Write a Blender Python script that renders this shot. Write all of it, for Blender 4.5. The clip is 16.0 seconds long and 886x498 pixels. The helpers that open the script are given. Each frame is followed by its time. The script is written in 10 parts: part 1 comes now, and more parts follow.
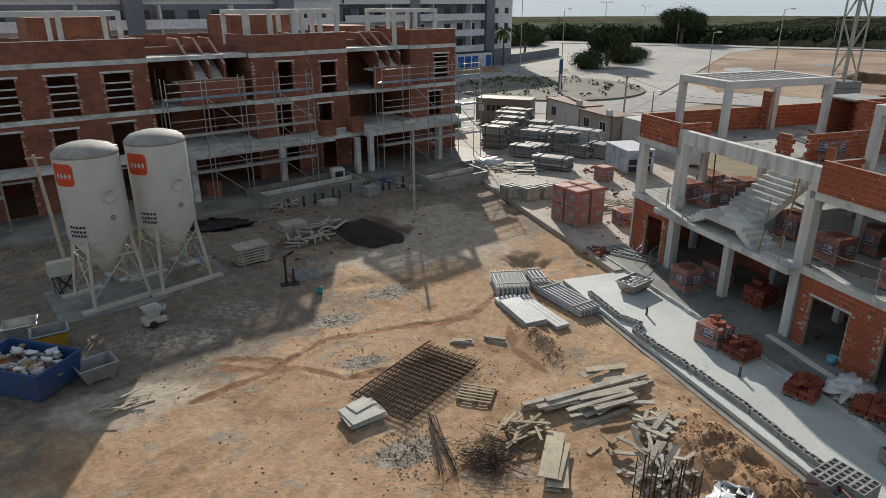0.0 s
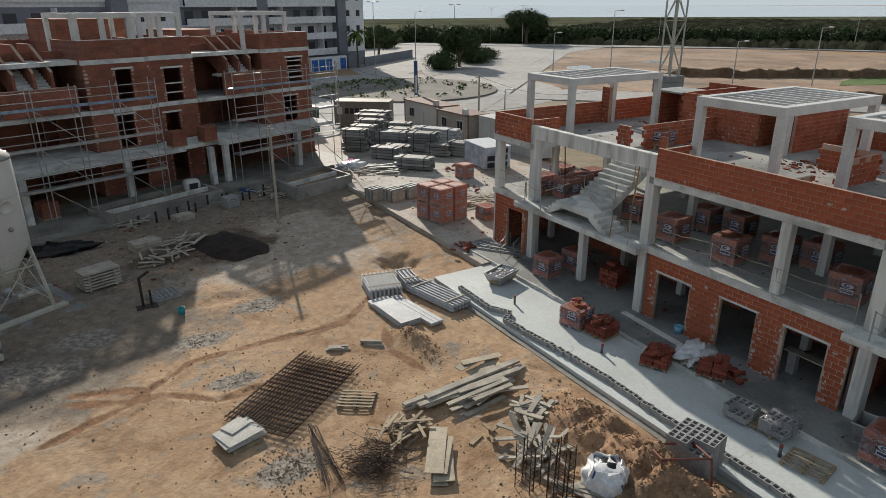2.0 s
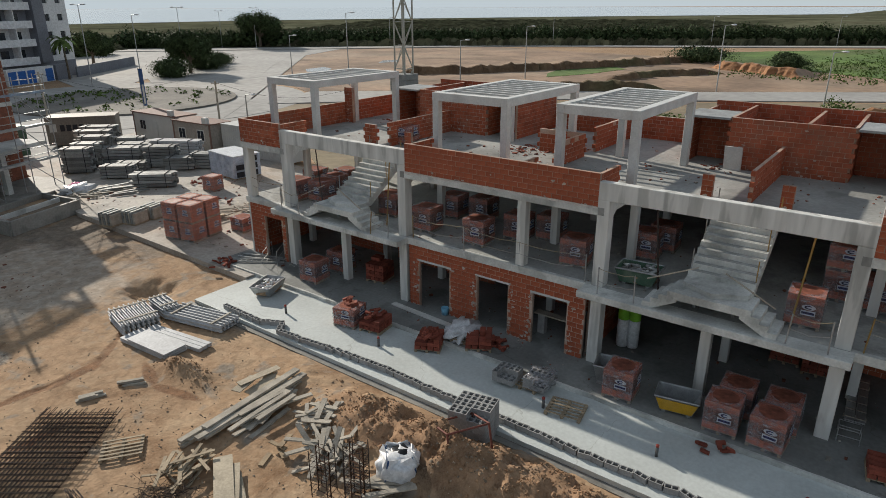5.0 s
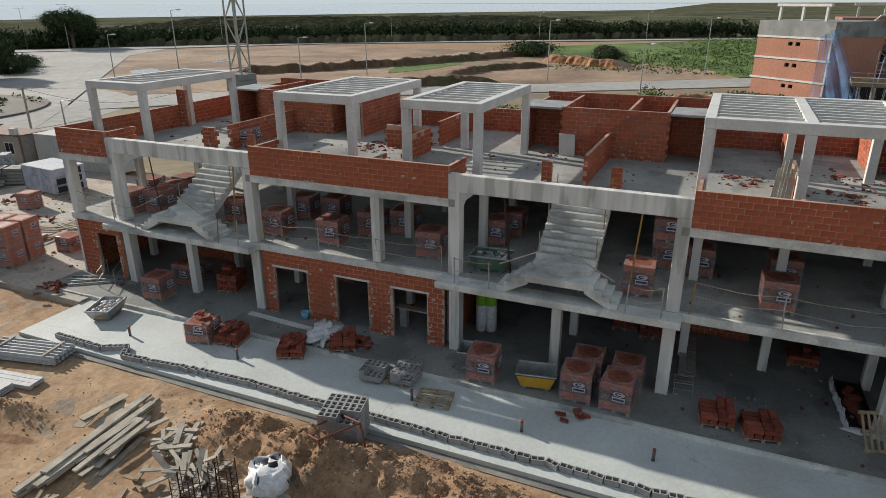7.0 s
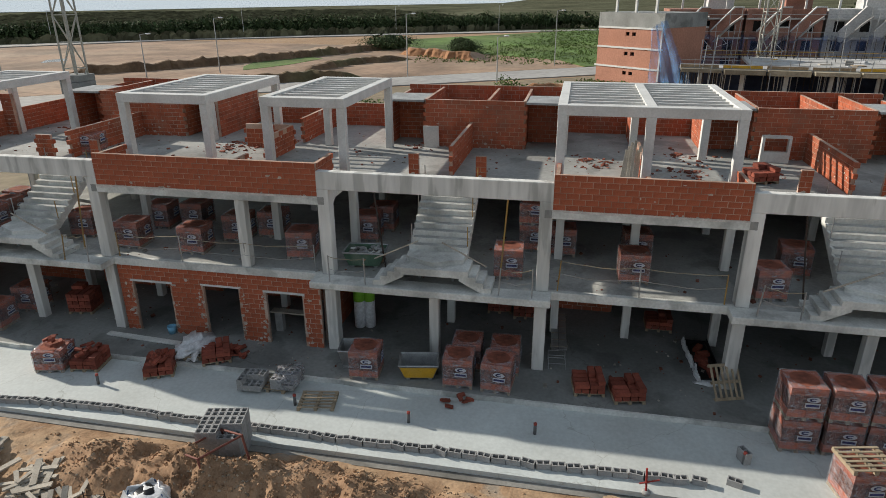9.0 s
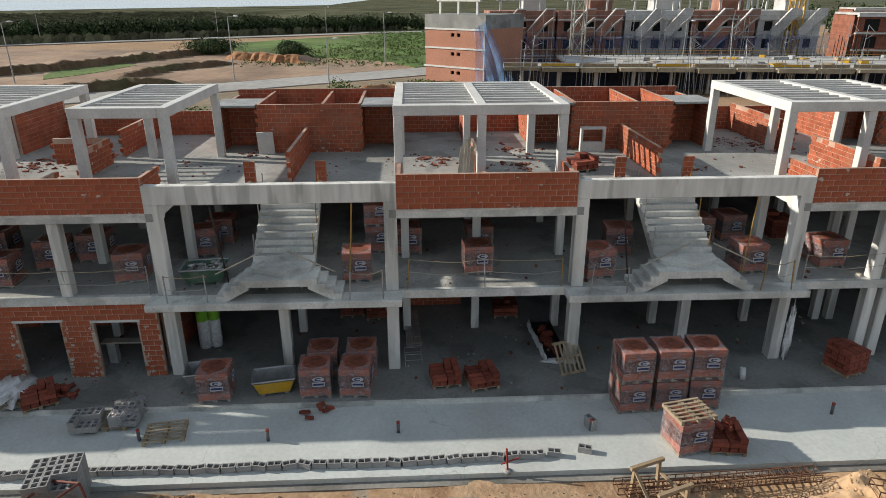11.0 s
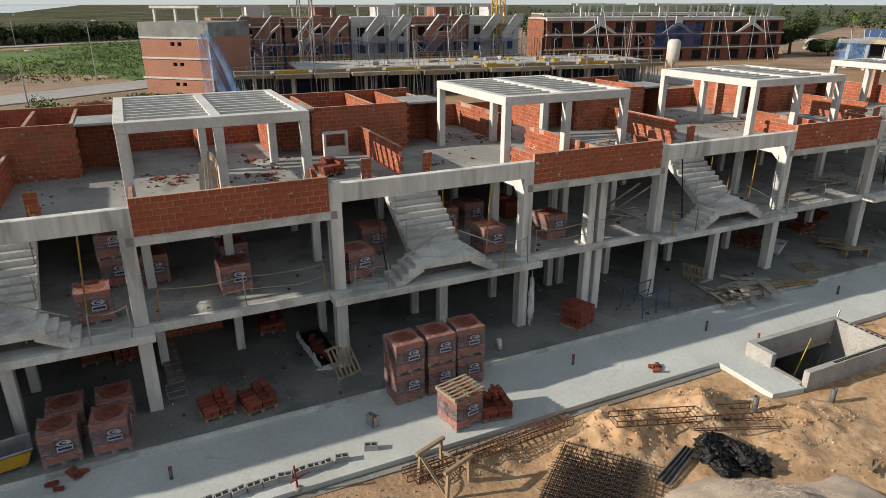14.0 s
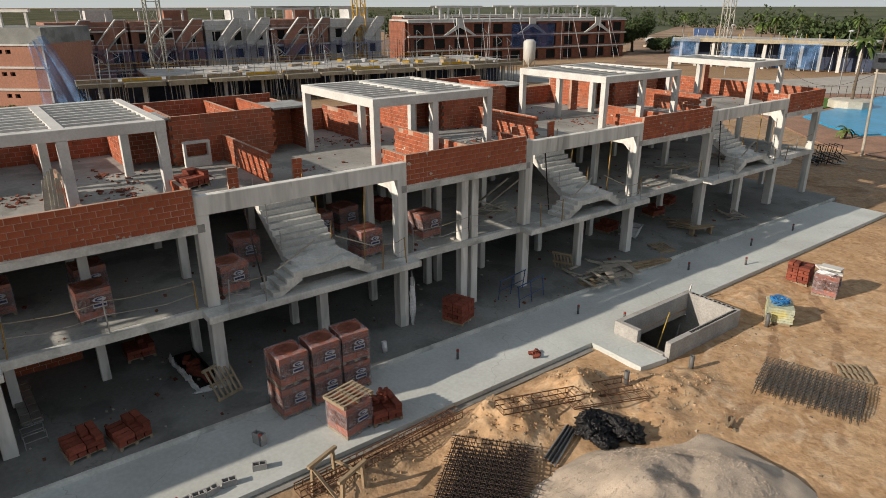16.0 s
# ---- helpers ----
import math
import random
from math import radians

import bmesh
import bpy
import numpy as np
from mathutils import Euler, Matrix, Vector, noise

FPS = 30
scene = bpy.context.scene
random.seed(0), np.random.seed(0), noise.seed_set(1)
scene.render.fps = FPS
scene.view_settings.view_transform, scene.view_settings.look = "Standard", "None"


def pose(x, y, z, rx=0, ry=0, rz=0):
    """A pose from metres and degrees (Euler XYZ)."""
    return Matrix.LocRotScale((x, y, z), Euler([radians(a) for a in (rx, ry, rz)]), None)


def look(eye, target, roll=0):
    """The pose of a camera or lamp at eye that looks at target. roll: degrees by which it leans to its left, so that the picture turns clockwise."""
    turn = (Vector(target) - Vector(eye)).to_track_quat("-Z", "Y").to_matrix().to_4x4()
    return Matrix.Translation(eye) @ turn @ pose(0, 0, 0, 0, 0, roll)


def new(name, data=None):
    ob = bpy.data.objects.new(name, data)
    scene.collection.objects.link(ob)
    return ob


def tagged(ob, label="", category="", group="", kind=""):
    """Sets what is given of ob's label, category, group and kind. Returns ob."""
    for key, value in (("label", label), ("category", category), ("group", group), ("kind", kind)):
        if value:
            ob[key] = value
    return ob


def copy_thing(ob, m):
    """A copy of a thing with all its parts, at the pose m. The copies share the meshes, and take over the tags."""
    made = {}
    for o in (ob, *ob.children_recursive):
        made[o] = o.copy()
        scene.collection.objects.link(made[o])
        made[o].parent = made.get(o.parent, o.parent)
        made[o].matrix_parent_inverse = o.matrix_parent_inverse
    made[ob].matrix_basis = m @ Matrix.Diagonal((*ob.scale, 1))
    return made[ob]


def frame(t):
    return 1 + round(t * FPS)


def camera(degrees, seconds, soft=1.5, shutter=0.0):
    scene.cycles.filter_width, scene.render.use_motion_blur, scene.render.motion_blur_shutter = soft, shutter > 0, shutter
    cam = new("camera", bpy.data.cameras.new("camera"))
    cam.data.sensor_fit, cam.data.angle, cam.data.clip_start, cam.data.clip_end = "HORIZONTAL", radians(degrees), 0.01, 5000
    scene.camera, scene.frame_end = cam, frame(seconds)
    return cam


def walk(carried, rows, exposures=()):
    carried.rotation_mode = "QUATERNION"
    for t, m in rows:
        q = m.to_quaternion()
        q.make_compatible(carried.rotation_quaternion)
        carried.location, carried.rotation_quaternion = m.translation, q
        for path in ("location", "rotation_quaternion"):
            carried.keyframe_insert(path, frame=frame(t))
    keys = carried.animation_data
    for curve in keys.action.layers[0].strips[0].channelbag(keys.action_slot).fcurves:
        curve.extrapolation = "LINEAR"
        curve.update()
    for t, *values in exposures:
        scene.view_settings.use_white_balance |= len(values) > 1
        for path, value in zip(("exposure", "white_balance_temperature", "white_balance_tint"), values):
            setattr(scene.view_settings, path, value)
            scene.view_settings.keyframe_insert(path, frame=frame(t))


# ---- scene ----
cam = camera(68.71, 16.0, 0.8)
PATH = [
    (0.0, pose(0, 0, 12.38, 69.10, 0.04, -18.67)),
    (0.5, pose(0, 0, 12.38, 69.13, 0.03, -21.58)),
    (1.0, pose(0, 0, 12.38, 69.16, 0.08, -24.69)),
    (1.5, pose(0, 0, 12.38, 69.23, 0.09, -27.77)),
    (2.0, pose(0, 0, 12.38, 69.28, 0.09, -31.00)),
    (2.5, pose(0, 0, 12.38, 69.30, 0.14, -34.59)),
    (3.0, pose(0, 0, 12.38, 69.32, 0.11, -38.41)),
    (3.5, pose(0, 0, 12.38, 69.38, 0.05, -42.04)),
    (4.0, pose(0, 0, 12.38, 69.38, 0.11, -45.60)),
    (4.5, pose(0, 0, 12.38, 69.41, 0.17, -49.30)),
    (7.0, pose(0, 0, 12.38, 69.11, 0.18, -66.54)),
    (7.5, pose(0, 0, 12.38, 68.98, 0.19, -69.22)),
    (8.0, pose(0, 0, 12.38, 68.78, 0.11, -71.95)),
    (8.5, pose(0, 0, 12.38, 68.64, 0.19, -75.15)),
    (11.0, pose(0, 0, 12.38, 68.69, 0.07, -92.84)),
    (11.5, pose(0, 0, 12.38, 68.79, 0.01, -96.75)),
    (12.0, pose(0, 0, 12.38, 68.89, -0.01, -100.63)),
    (12.5, pose(0, 0, 12.38, 68.97, -0.04, -104.32)),
    (13.0, pose(0, 0, 12.38, 69.07, -0.02, -107.99)),
    (13.5, pose(0, 0, 12.38, 69.13, -0.05, -111.70)),
    (14.0, pose(0, 0, 12.38, 69.20, -0.03, -115.37)),
    (14.5, pose(0, 0, 12.38, 69.25, 0.02, -118.59)),
    (15.0, pose(0, 0, 12.38, 69.32, 0.09, -121.30)),
    (15.5, pose(0, 0, 12.38, 69.33, 0.08, -124.13)),
    (16.0, pose(0, 0, 12.38, 69.38, 0.11, -126.91)),
]
walk(cam, PATH, exposures=[(0.0, 0.17, 6300.0, 9.0), (4.0, 0.12, 6330.0, 9.0), (8.0, 0.28, 6300.0, 9.0), (12.0, 0.36, 6400.0, 9.0), (16.0, 0.08, 6800.0, 12.0)])

# ---- world and sun ----
SUN_AZ, SUN_EL = 13.5, 23.5  # degrees from +y towards +x, and above the horizon
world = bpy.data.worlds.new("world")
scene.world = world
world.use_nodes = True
wn = world.node_tree.nodes
sky = wn.new("ShaderNodeTexSky")
sky.sky_type = 'NISHITA'
sky.sun_disc = False
sky.sun_elevation = radians(SUN_EL)
sky.sun_rotation = radians(SUN_AZ)
sky.air_density, sky.dust_density, sky.ozone_density = 1.0, 0.25, 1.0
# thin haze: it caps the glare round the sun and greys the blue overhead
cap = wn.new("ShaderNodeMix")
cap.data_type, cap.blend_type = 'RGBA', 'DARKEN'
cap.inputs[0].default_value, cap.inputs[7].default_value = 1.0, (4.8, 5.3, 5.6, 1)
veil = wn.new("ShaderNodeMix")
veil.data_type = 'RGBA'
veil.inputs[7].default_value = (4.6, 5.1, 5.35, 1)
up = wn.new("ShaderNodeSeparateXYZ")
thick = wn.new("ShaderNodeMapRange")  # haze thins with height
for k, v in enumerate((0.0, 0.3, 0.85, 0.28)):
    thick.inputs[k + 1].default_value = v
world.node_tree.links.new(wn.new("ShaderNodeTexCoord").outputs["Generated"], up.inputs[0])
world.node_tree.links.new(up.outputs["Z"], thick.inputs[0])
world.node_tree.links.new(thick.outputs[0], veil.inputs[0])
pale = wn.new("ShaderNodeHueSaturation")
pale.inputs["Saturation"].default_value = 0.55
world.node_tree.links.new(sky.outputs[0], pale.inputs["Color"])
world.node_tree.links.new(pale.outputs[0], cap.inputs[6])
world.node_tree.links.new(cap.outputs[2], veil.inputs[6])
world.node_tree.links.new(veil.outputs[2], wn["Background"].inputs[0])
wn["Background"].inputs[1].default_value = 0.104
sun_way = Vector((math.sin(radians(SUN_AZ)) * math.cos(radians(SUN_EL)), math.cos(radians(SUN_AZ)) * math.cos(radians(SUN_EL)), math.sin(radians(SUN_EL))))
sun = new("sun", bpy.data.lights.new("sun", "SUN"))
sun.data.energy, sun.data.angle, sun.data.color = 5.0, radians(0.6), (1.0, 0.90, 0.77)
sun.matrix_world = look(sun_way * 100, (0, 0, 0))

# ---- materials ----
def material(name, col, rough=0.8, metal=0.0, var=0.25, scale=3.0, fine=40.0, bump=0.15, dist=0.02, second=None, mix=0.5, per_object=0.0, per_island=0.0, coords="Object", spec=0.3, alpha=1.0, stretch=None, speck=0.72, crack=0.0, damp=None):
    """A surface with grain at two scales; second: a stain colour; per_object / per_island: tone change from piece to piece."""
    m = bpy.data.materials.new(name)
    m.use_nodes = True
    n, l = m.node_tree.nodes, m.node_tree.links
    b = n["Principled BSDF"]
    b.inputs["Roughness"].default_value, b.inputs["Metallic"].default_value = rough, metal
    b.inputs["Specular IOR Level"].default_value = spec
    tc = n.new("ShaderNodeTexCoord")
    co = tc.outputs[coords]
    if stretch:
        mp = n.new("ShaderNodeMapping")
        mp.inputs["Scale"].default_value = stretch
        l.new(co, mp.inputs[0])
        co = mp.outputs[0]
    def noisy(sc, detail=6.0):
        t = n.new("ShaderNodeTexNoise")
        t.inputs["Scale"].default_value, t.inputs["Detail"].default_value = sc, detail
        l.new(co, t.inputs["Vector"])
        return t.outputs["Fac"]
    def ramp(fac, lo, hi):
        r = n.new("ShaderNodeMapRange")
        r.inputs[1].default_value, r.inputs[2].default_value = lo, hi
        l.new(fac, r.inputs[0])
        return r.outputs[0]
    def mixc(fac, a, bb, mode='MIX'):
        x = n.new("ShaderNodeMix")
        x.data_type, x.blend_type = 'RGBA', mode
        for sock, v in ((x.inputs[0], fac), (x.inputs[6], a), (x.inputs[7], bb)):
            if hasattr(v, "is_linked"):
                l.new(v, sock)
            else:
                sock.default_value = v if not isinstance(v, tuple) else (*v, 1)
        return x.outputs[2]
    big, small = noisy(scale), noisy(fine, 8.0)
    c = mixc(ramp(big, 0.35, 0.65), tuple(v * (1 - var) for v in col), tuple(min(1, v * (1 + var)) for v in col))
    if second:
        stain = noisy(scale * 0.45, 5.0)
        f = n.new("ShaderNodeMath")
        f.operation = 'MULTIPLY'
        f.inputs[1].default_value = mix
        l.new(ramp(stain, 0.5, 0.68), f.inputs[0])
        c = mixc(f.outputs[0], c, second)
    c = mixc(ramp(small, 0.3, 0.7), c, mixc(1.0, c, (speck, speck, speck), 'MULTIPLY'))
    if damp:
        f = n.new("ShaderNodeMath")
        f.operation = 'MULTIPLY'
        f.inputs[1].default_value = 0.85
        l.new(ramp(noisy(damp, 9.0), 0.54, 0.60), f.inputs[0])
        c = mixc(f.outputs[0], c, mixc(1.0, c, (0.7, 0.705, 0.7), 'MULTIPLY'))
    if crack:
        wob = n.new("ShaderNodeTexNoise")
        wob.inputs["Scale"].default_value, wob.inputs["Detail"].default_value = crack * 3, 6.0
        l.new(co, wob.inputs["Vector"])
        vm = n.new("ShaderNodeVectorMath")
        vm.operation = 'MULTIPLY_ADD'
        vm.inputs[1].default_value = (0.9 / crack * 0.5,) * 3
        l.new(wob.outputs["Color"], vm.inputs[0])
        l.new(co, vm.inputs[2])
        vo = n.new("ShaderNodeTexVoronoi")
        vo.feature = 'DISTANCE_TO_EDGE'
        vo.inputs["Scale"].default_value = crack
        l.new(vm.outputs[0], vo.inputs["Vector"])
        c = mixc(ramp(vo.outputs["Distance"], 0.004, 0.001), c, mixc(1.0, c, (0.78, 0.77, 0.75), 'MULTIPLY'))
    rnd = None
    if per_object:
        rnd, k = n.new("ShaderNodeObjectInfo").outputs["Random"], per_object
    elif per_island:
        rnd, k = n.new("ShaderNodeNewGeometry").outputs["Random Per Island"], per_island
    if rnd is not None:
        r = n.new("ShaderNodeMapRange")
        r.inputs[3].default_value, r.inputs[4].default_value = 1 - k, 1 + k * 0.6
        l.new(rnd, r.inputs[0])
        h = n.new("ShaderNodeHueSaturation")
        l.new(r.outputs[0], h.inputs["Value"])
        l.new(c, h.inputs["Color"])
        c = h.outputs[0]
    l.new(c, b.inputs["Base Color"])
    if bump:
        bp = n.new("ShaderNodeBump")
        bp.inputs["Strength"].default_value, bp.inputs["Distance"].default_value = bump, dist
        l.new(small, bp.inputs["Height"])
        l.new(bp.outputs[0], b.inputs["Normal"])
    if alpha < 1:
        b.inputs["Alpha"].default_value = alpha
    return m


CONCRETE = material("concrete", (0.635, 0.64, 0.605), 0.85, scale=1.2, fine=12, var=0.12, second=(0.33, 0.33, 0.305), mix=0.7, bump=0.2, speck=0.8, damp=0.8)
# toned below the upper floors' concrete to deepen the shade indoors
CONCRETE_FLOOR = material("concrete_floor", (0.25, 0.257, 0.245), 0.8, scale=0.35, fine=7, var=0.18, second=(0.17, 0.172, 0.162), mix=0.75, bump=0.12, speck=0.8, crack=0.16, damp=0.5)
APRON = material("apron_concrete", (0.525, 0.56, 0.545), 0.6, scale=0.4, fine=9, var=0.07, second=(0.43, 0.44, 0.415), mix=0.6, bump=0.08, speck=0.86, crack=0.2)
PRECAST = material("precast_concrete", (0.60, 0.60, 0.575), 0.75, scale=1.5, fine=14, var=0.08, second=(0.46, 0.455, 0.43), mix=0.45, bump=0.1, speck=0.85)
BRICK = material("brick", (0.39, 0.105, 0.05), 0.85, scale=2.5, fine=30, var=0.22, second=(0.33, 0.16, 0.105), mix=0.5, per_object=0.13, bump=0.25)
BRICK_JOINED = material("brick_joined", (0.39, 0.105, 0.05), 0.85, scale=2.5, fine=30, var=0.22, second=(0.33, 0.16, 0.105), mix=0.5, per_island=0.13, bump=0.25)
ROOF_FLOOR = material("roof_slab_concrete", (0.33, 0.332, 0.315), 0.8, scale=0.35, fine=7, var=0.2, second=(0.22, 0.218, 0.205), mix=0.75, bump=0.12, speck=0.8, damp=0.5)
DECK_FLOOR = material("lighter_floor_concrete", (0.40, 0.404, 0.382), 0.8, scale=0.4, fine=8, var=0.16, second=(0.24, 0.24, 0.225), mix=0.7, bump=0.12, speck=0.8, damp=0.5)
DARK_CONCRETE = material("dark_concrete", (0.27, 0.26, 0.235), 0.7, scale=0.5, fine=8, var=0.2, second=(0.17, 0.16, 0.14), mix=0.7, damp=0.6)
BOARD_CONCRETE = material("board_marked_concrete", (0.66, 0.655, 0.62), 0.85, scale=1.0, fine=3.0, var=0.12, second=(0.38, 0.375, 0.345), mix=0.6, bump=0.15, speck=0.85, stretch=(2, 2, 0.3), damp=0.9)
PALE_PLY = material("pale_plywood", (0.50, 0.43, 0.32), 0.8, scale=2, fine=18, var=0.15, per_object=0.3)
BRICK_LOOSE = material("loose_brick", (0.27, 0.072, 0.045), 0.85, scale=3, fine=30, var=0.2, second=(0.21, 0.10, 0.07), mix=0.4, per_object=0.35, bump=0.2)
RUBBLE_RED = material("red_rubble", (0.25, 0.085, 0.055), 0.9, scale=3, fine=30, var=0.2, per_island=0.4)
MORTAR = material("mortar", (0.42, 0.28, 0.21), 0.95, scale=0.9, fine=30, var=0.3, second=(0.57, 0.48, 0.41), mix=0.75)
WOOD = material("timber", (0.36, 0.27, 0.17), 0.8, scale=2, fine=25, var=0.2, per_island=0.3, stretch=(1, 1, 1))
WOOD_GREY = material("weathered_timber", (0.42, 0.38, 0.315), 0.85, scale=2, fine=25, var=0.2, per_island=0.35)
PALLET_WOOD = material("pallet_timber", (0.35, 0.28, 0.19), 0.8, scale=3, fine=30, var=0.2, per_island=0.25)
REBAR = material("rusty_steel", (0.055, 0.040, 0.034), 0.7, metal=0.3, scale=6, fine=60, var=0.3)
STEEL = material("galvanised_steel", (0.42, 0.43, 0.43), 0.45, metal=0.7, scale=3, fine=40, var=0.15)
PAINT_WHITE = material("white_paint", (0.52, 0.515, 0.485), 0.5, scale=0.8, fine=10, var=0.06, second=(0.50, 0.47, 0.40), mix=0.35, bump=0.02, speck=0.94)
LEG_CREAM = material("cream_paint", (0.55, 0.53, 0.45), 0.55, scale=2, fine=20, var=0.1, second=(0.35, 0.30, 0.22), mix=0.4)
ORANGE_RED = material("orange_red_paint", (0.62, 0.08, 0.025), 0.5, var=0.06)
INK = material("dark_ink", (0.03, 0.03, 0.035), 0.6, var=0.05)
FILM_WHITE = material("white_plastic", (0.72, 0.73, 0.74), 0.35, scale=4, fine=12, var=0.1, bump=0.5)
BLACK_PLASTIC = material("black_plastic", (0.015, 0.016, 0.018), 0.3, scale=5, fine=15, bump=0.4)
BLUE_PAINT = material("blue_paint", (0.035, 0.085, 0.22), 0.5, scale=2, var=0.15, second=(0.10, 0.09, 0.09), mix=0.5)
YELLOW_PAINT = material("yellow_paint", (0.62, 0.36, 0.03), 0.5, var=0.12, second=(0.3, 0.22, 0.1), mix=0.4)
GREEN_PAINT = material("green_paint", (0.08, 0.15, 0.10), 0.6, var=0.15, second=(0.25, 0.24, 0.2), mix=0.5)
BLOCK = material("concrete_block", (0.34, 0.34, 0.335), 0.9, scale=4, fine=40, var=0.12, per_object=0.12)
BLOCK_JOINED = material("concrete_block_joined", (0.34, 0.34, 0.335), 0.9, scale=4, fine=40, var=0.12, per_island=0.15)
# near-black colour that stands in for the shade inside openings
CAVITY_SHADE = material("cavity_shade", (0.02, 0.02, 0.02), 1.0, var=0.1, bump=0)
STONE_DUST = material("pale_gravel", (0.55, 0.46, 0.37), 0.95, scale=2, fine=45, var=0.12, bump=0.7, dist=0.04)
GLASS_DARK = material("dark_glazing", (0.03, 0.035, 0.045), 0.15, var=0.2, bump=0, spec=0.6)

# ---- mesh tools ----
class Build:
    """Collects boxes, bars, prisms and tubes into one mesh."""
    def __init__(self):
        self.v, self.f, self.smooth = [], [], []

    def add(self, verts, faces, smooth=False):
        k = len(self.v)
        self.v.extend(tuple(p) for p in verts)
        self.f.extend(tuple(i + k for i in q) for q in faces)
        self.smooth.extend([smooth] * len(faces))
        return self

    def box(self, x0, x1, y0, y1, z0, z1, m=None, bevel=0.0):
        """A box, with chamfered edges where bevel is given."""
        x0, x1, y0, y1, z0, z1 = min(x0, x1), max(x0, x1), min(y0, y1), max(y0, y1), min(z0, z1), max(z0, z1)
        if bevel <= 0:
            vs = [(x, y, z) for z in (z0, z1) for y in (y0, y1) for x in (x0, x1)]
            fs = [(0, 2, 3, 1), (4, 5, 7, 6), (0, 1, 5, 4), (2, 6, 7, 3), (0, 4, 6, 2), (1, 3, 7, 5)]
        else:
            b, vs, idx = bevel, [], {}
            for sx in (0, 1):
                for sy in (0, 1):
                    for sz in (0, 1):
                        c = (x1 if sx else x0, y1 if sy else y0, z1 if sz else z0)
                        s = (-1 if sx else 1, -1 if sy else 1, -1 if sz else 1)
                        for ax in range(3):
                            p = [c[i] + (0 if i == ax else s[i] * b) for i in range(3)]
                            idx[sx, sy, sz, ax] = len(vs)
                            vs.append(tuple(p))
            fs = []
            for ax in range(3):
                o = [i for i in range(3) if i != ax]
                for side in (0, 1):
                    ring = []
                    for a, bb in ((0, 0), (1, 0), (1, 1), (0, 1)):
                        k = [0, 0, 0]
                        k[ax], k[o[0]], k[o[1]] = side, a, bb
                        ring.append(idx[(*k, ax)])
                    fs.append(tuple(ring))
            for ax in range(3):
                o = [i for i in range(3) if i != ax]
                for a in (0, 1):
                    for bb in (0, 1):
                        k0, k1 = [0, 0, 0], [0, 0, 0]
                        k0[o[0]] = k1[o[0]] = a
                        k0[o[1]] = k1[o[1]] = bb
                        k1[ax] = 1
                        fs.append((idx[(*k0, o[0])], idx[(*k1, o[0])], idx[(*k1, o[1])], idx[(*k0, o[1])]))
            for sx in (0, 1):
                for sy in (0, 1):
                    for sz in (0, 1):
                        fs.append(tuple(idx[sx, sy, sz, a] for a in range(3)))
        if m is not None:
            vs = [m @ Vector(p) for p in vs]
        return self.add(vs, fs)

    def bar(self, a, b, r=0.02, n=4, r2=None, smooth=None):
        """A round or square bar from a to b."""
        a, b = Vector(a), Vector(b)
        d = b - a
        if d.length < 1e-6:
            return self
        d.normalize()
        s = d.cross(Vector((0, 0, 1)))
        s = s.normalized() if s.length > 1e-4 else Vector((1, 0, 0))
        u = s.cross(d)
        r2 = r if r2 is None else r2
        ph = math.pi / 4 if n == 4 else 0
        vs = [a + (s * math.cos(ph + 2 * math.pi * i / n) + u * math.sin(ph + 2 * math.pi * i / n)) * r for i in range(n)]
        vs += [b + (s * math.cos(ph + 2 * math.pi * i / n) + u * math.sin(ph + 2 * math.pi * i / n)) * r2 for i in range(n)]
        fs = [(i, (i + 1) % n, n + (i + 1) % n, n + i) for i in range(n)]
        self.add(vs, fs, n > 4 if smooth is None else smooth)
        return self.add(vs, [tuple(range(n - 1, -1, -1)), tuple(range(n, 2 * n))])

    def plank(self, a, b, w, h, up=(0, 0, 1)):
        """A board of section w by h from a to b."""
        a, b = Vector(a), Vector(b)
        d = (b - a).normalized()
        s = d.cross(Vector(up)).normalized()
        u = s.cross(d)
        vs = [p + s * (w / 2 * i) + u * (h / 2 * j) for p in (a, b) for i, j in ((-1, -1), (1, -1), (1, 1), (-1, 1))]
        return self.add(vs, [(0, 3, 2, 1), (4, 5, 6, 7), (0, 1, 5, 4), (1, 2, 6, 5), (2, 3, 7, 6), (3, 0, 4, 7)])

    def lathe(self, rings, n=24, m=None, smooth=True, cap=True):
        """A turned form from (radius, z) rings."""
        vs, fs = [], []
        for r, z in rings:
            vs += [(r * math.cos(2 * math.pi * i / n), r * math.sin(2 * math.pi * i / n), z) for i in range(n)]
        for k in range(len(rings) - 1):
            fs += [(k * n + i, k * n + (i + 1) % n, (k + 1) * n + (i + 1) % n, (k + 1) * n + i) for i in range(n)]
        if m is not None:
            vs = [m @ Vector(p) for p in vs]
        self.add(vs, fs, smooth)
        if cap:
            k = len(self.v) - len(vs)
            self.f += [tuple(k + i for i in range(n - 1, -1, -1)), tuple(k + (len(rings) - 1) * n + i for i in range(n))]
            self.smooth += [False, False]
        return self

    def prism(self, pts, z0, z1, m=None):
        """An upright prism over a plan outline."""
        n = len(pts)
        vs = [(x, y, z0) for x, y in pts] + [(x, y, z1) for x, y in pts]
        if m is not None:
            vs = [m @ Vector(p) for p in vs]
        fs = [tuple(range(n - 1, -1, -1)), tuple(range(n, 2 * n))] + [(i, (i + 1) % n, n + (i + 1) % n, n + i) for i in range(n)]
        return self.add(vs, fs)

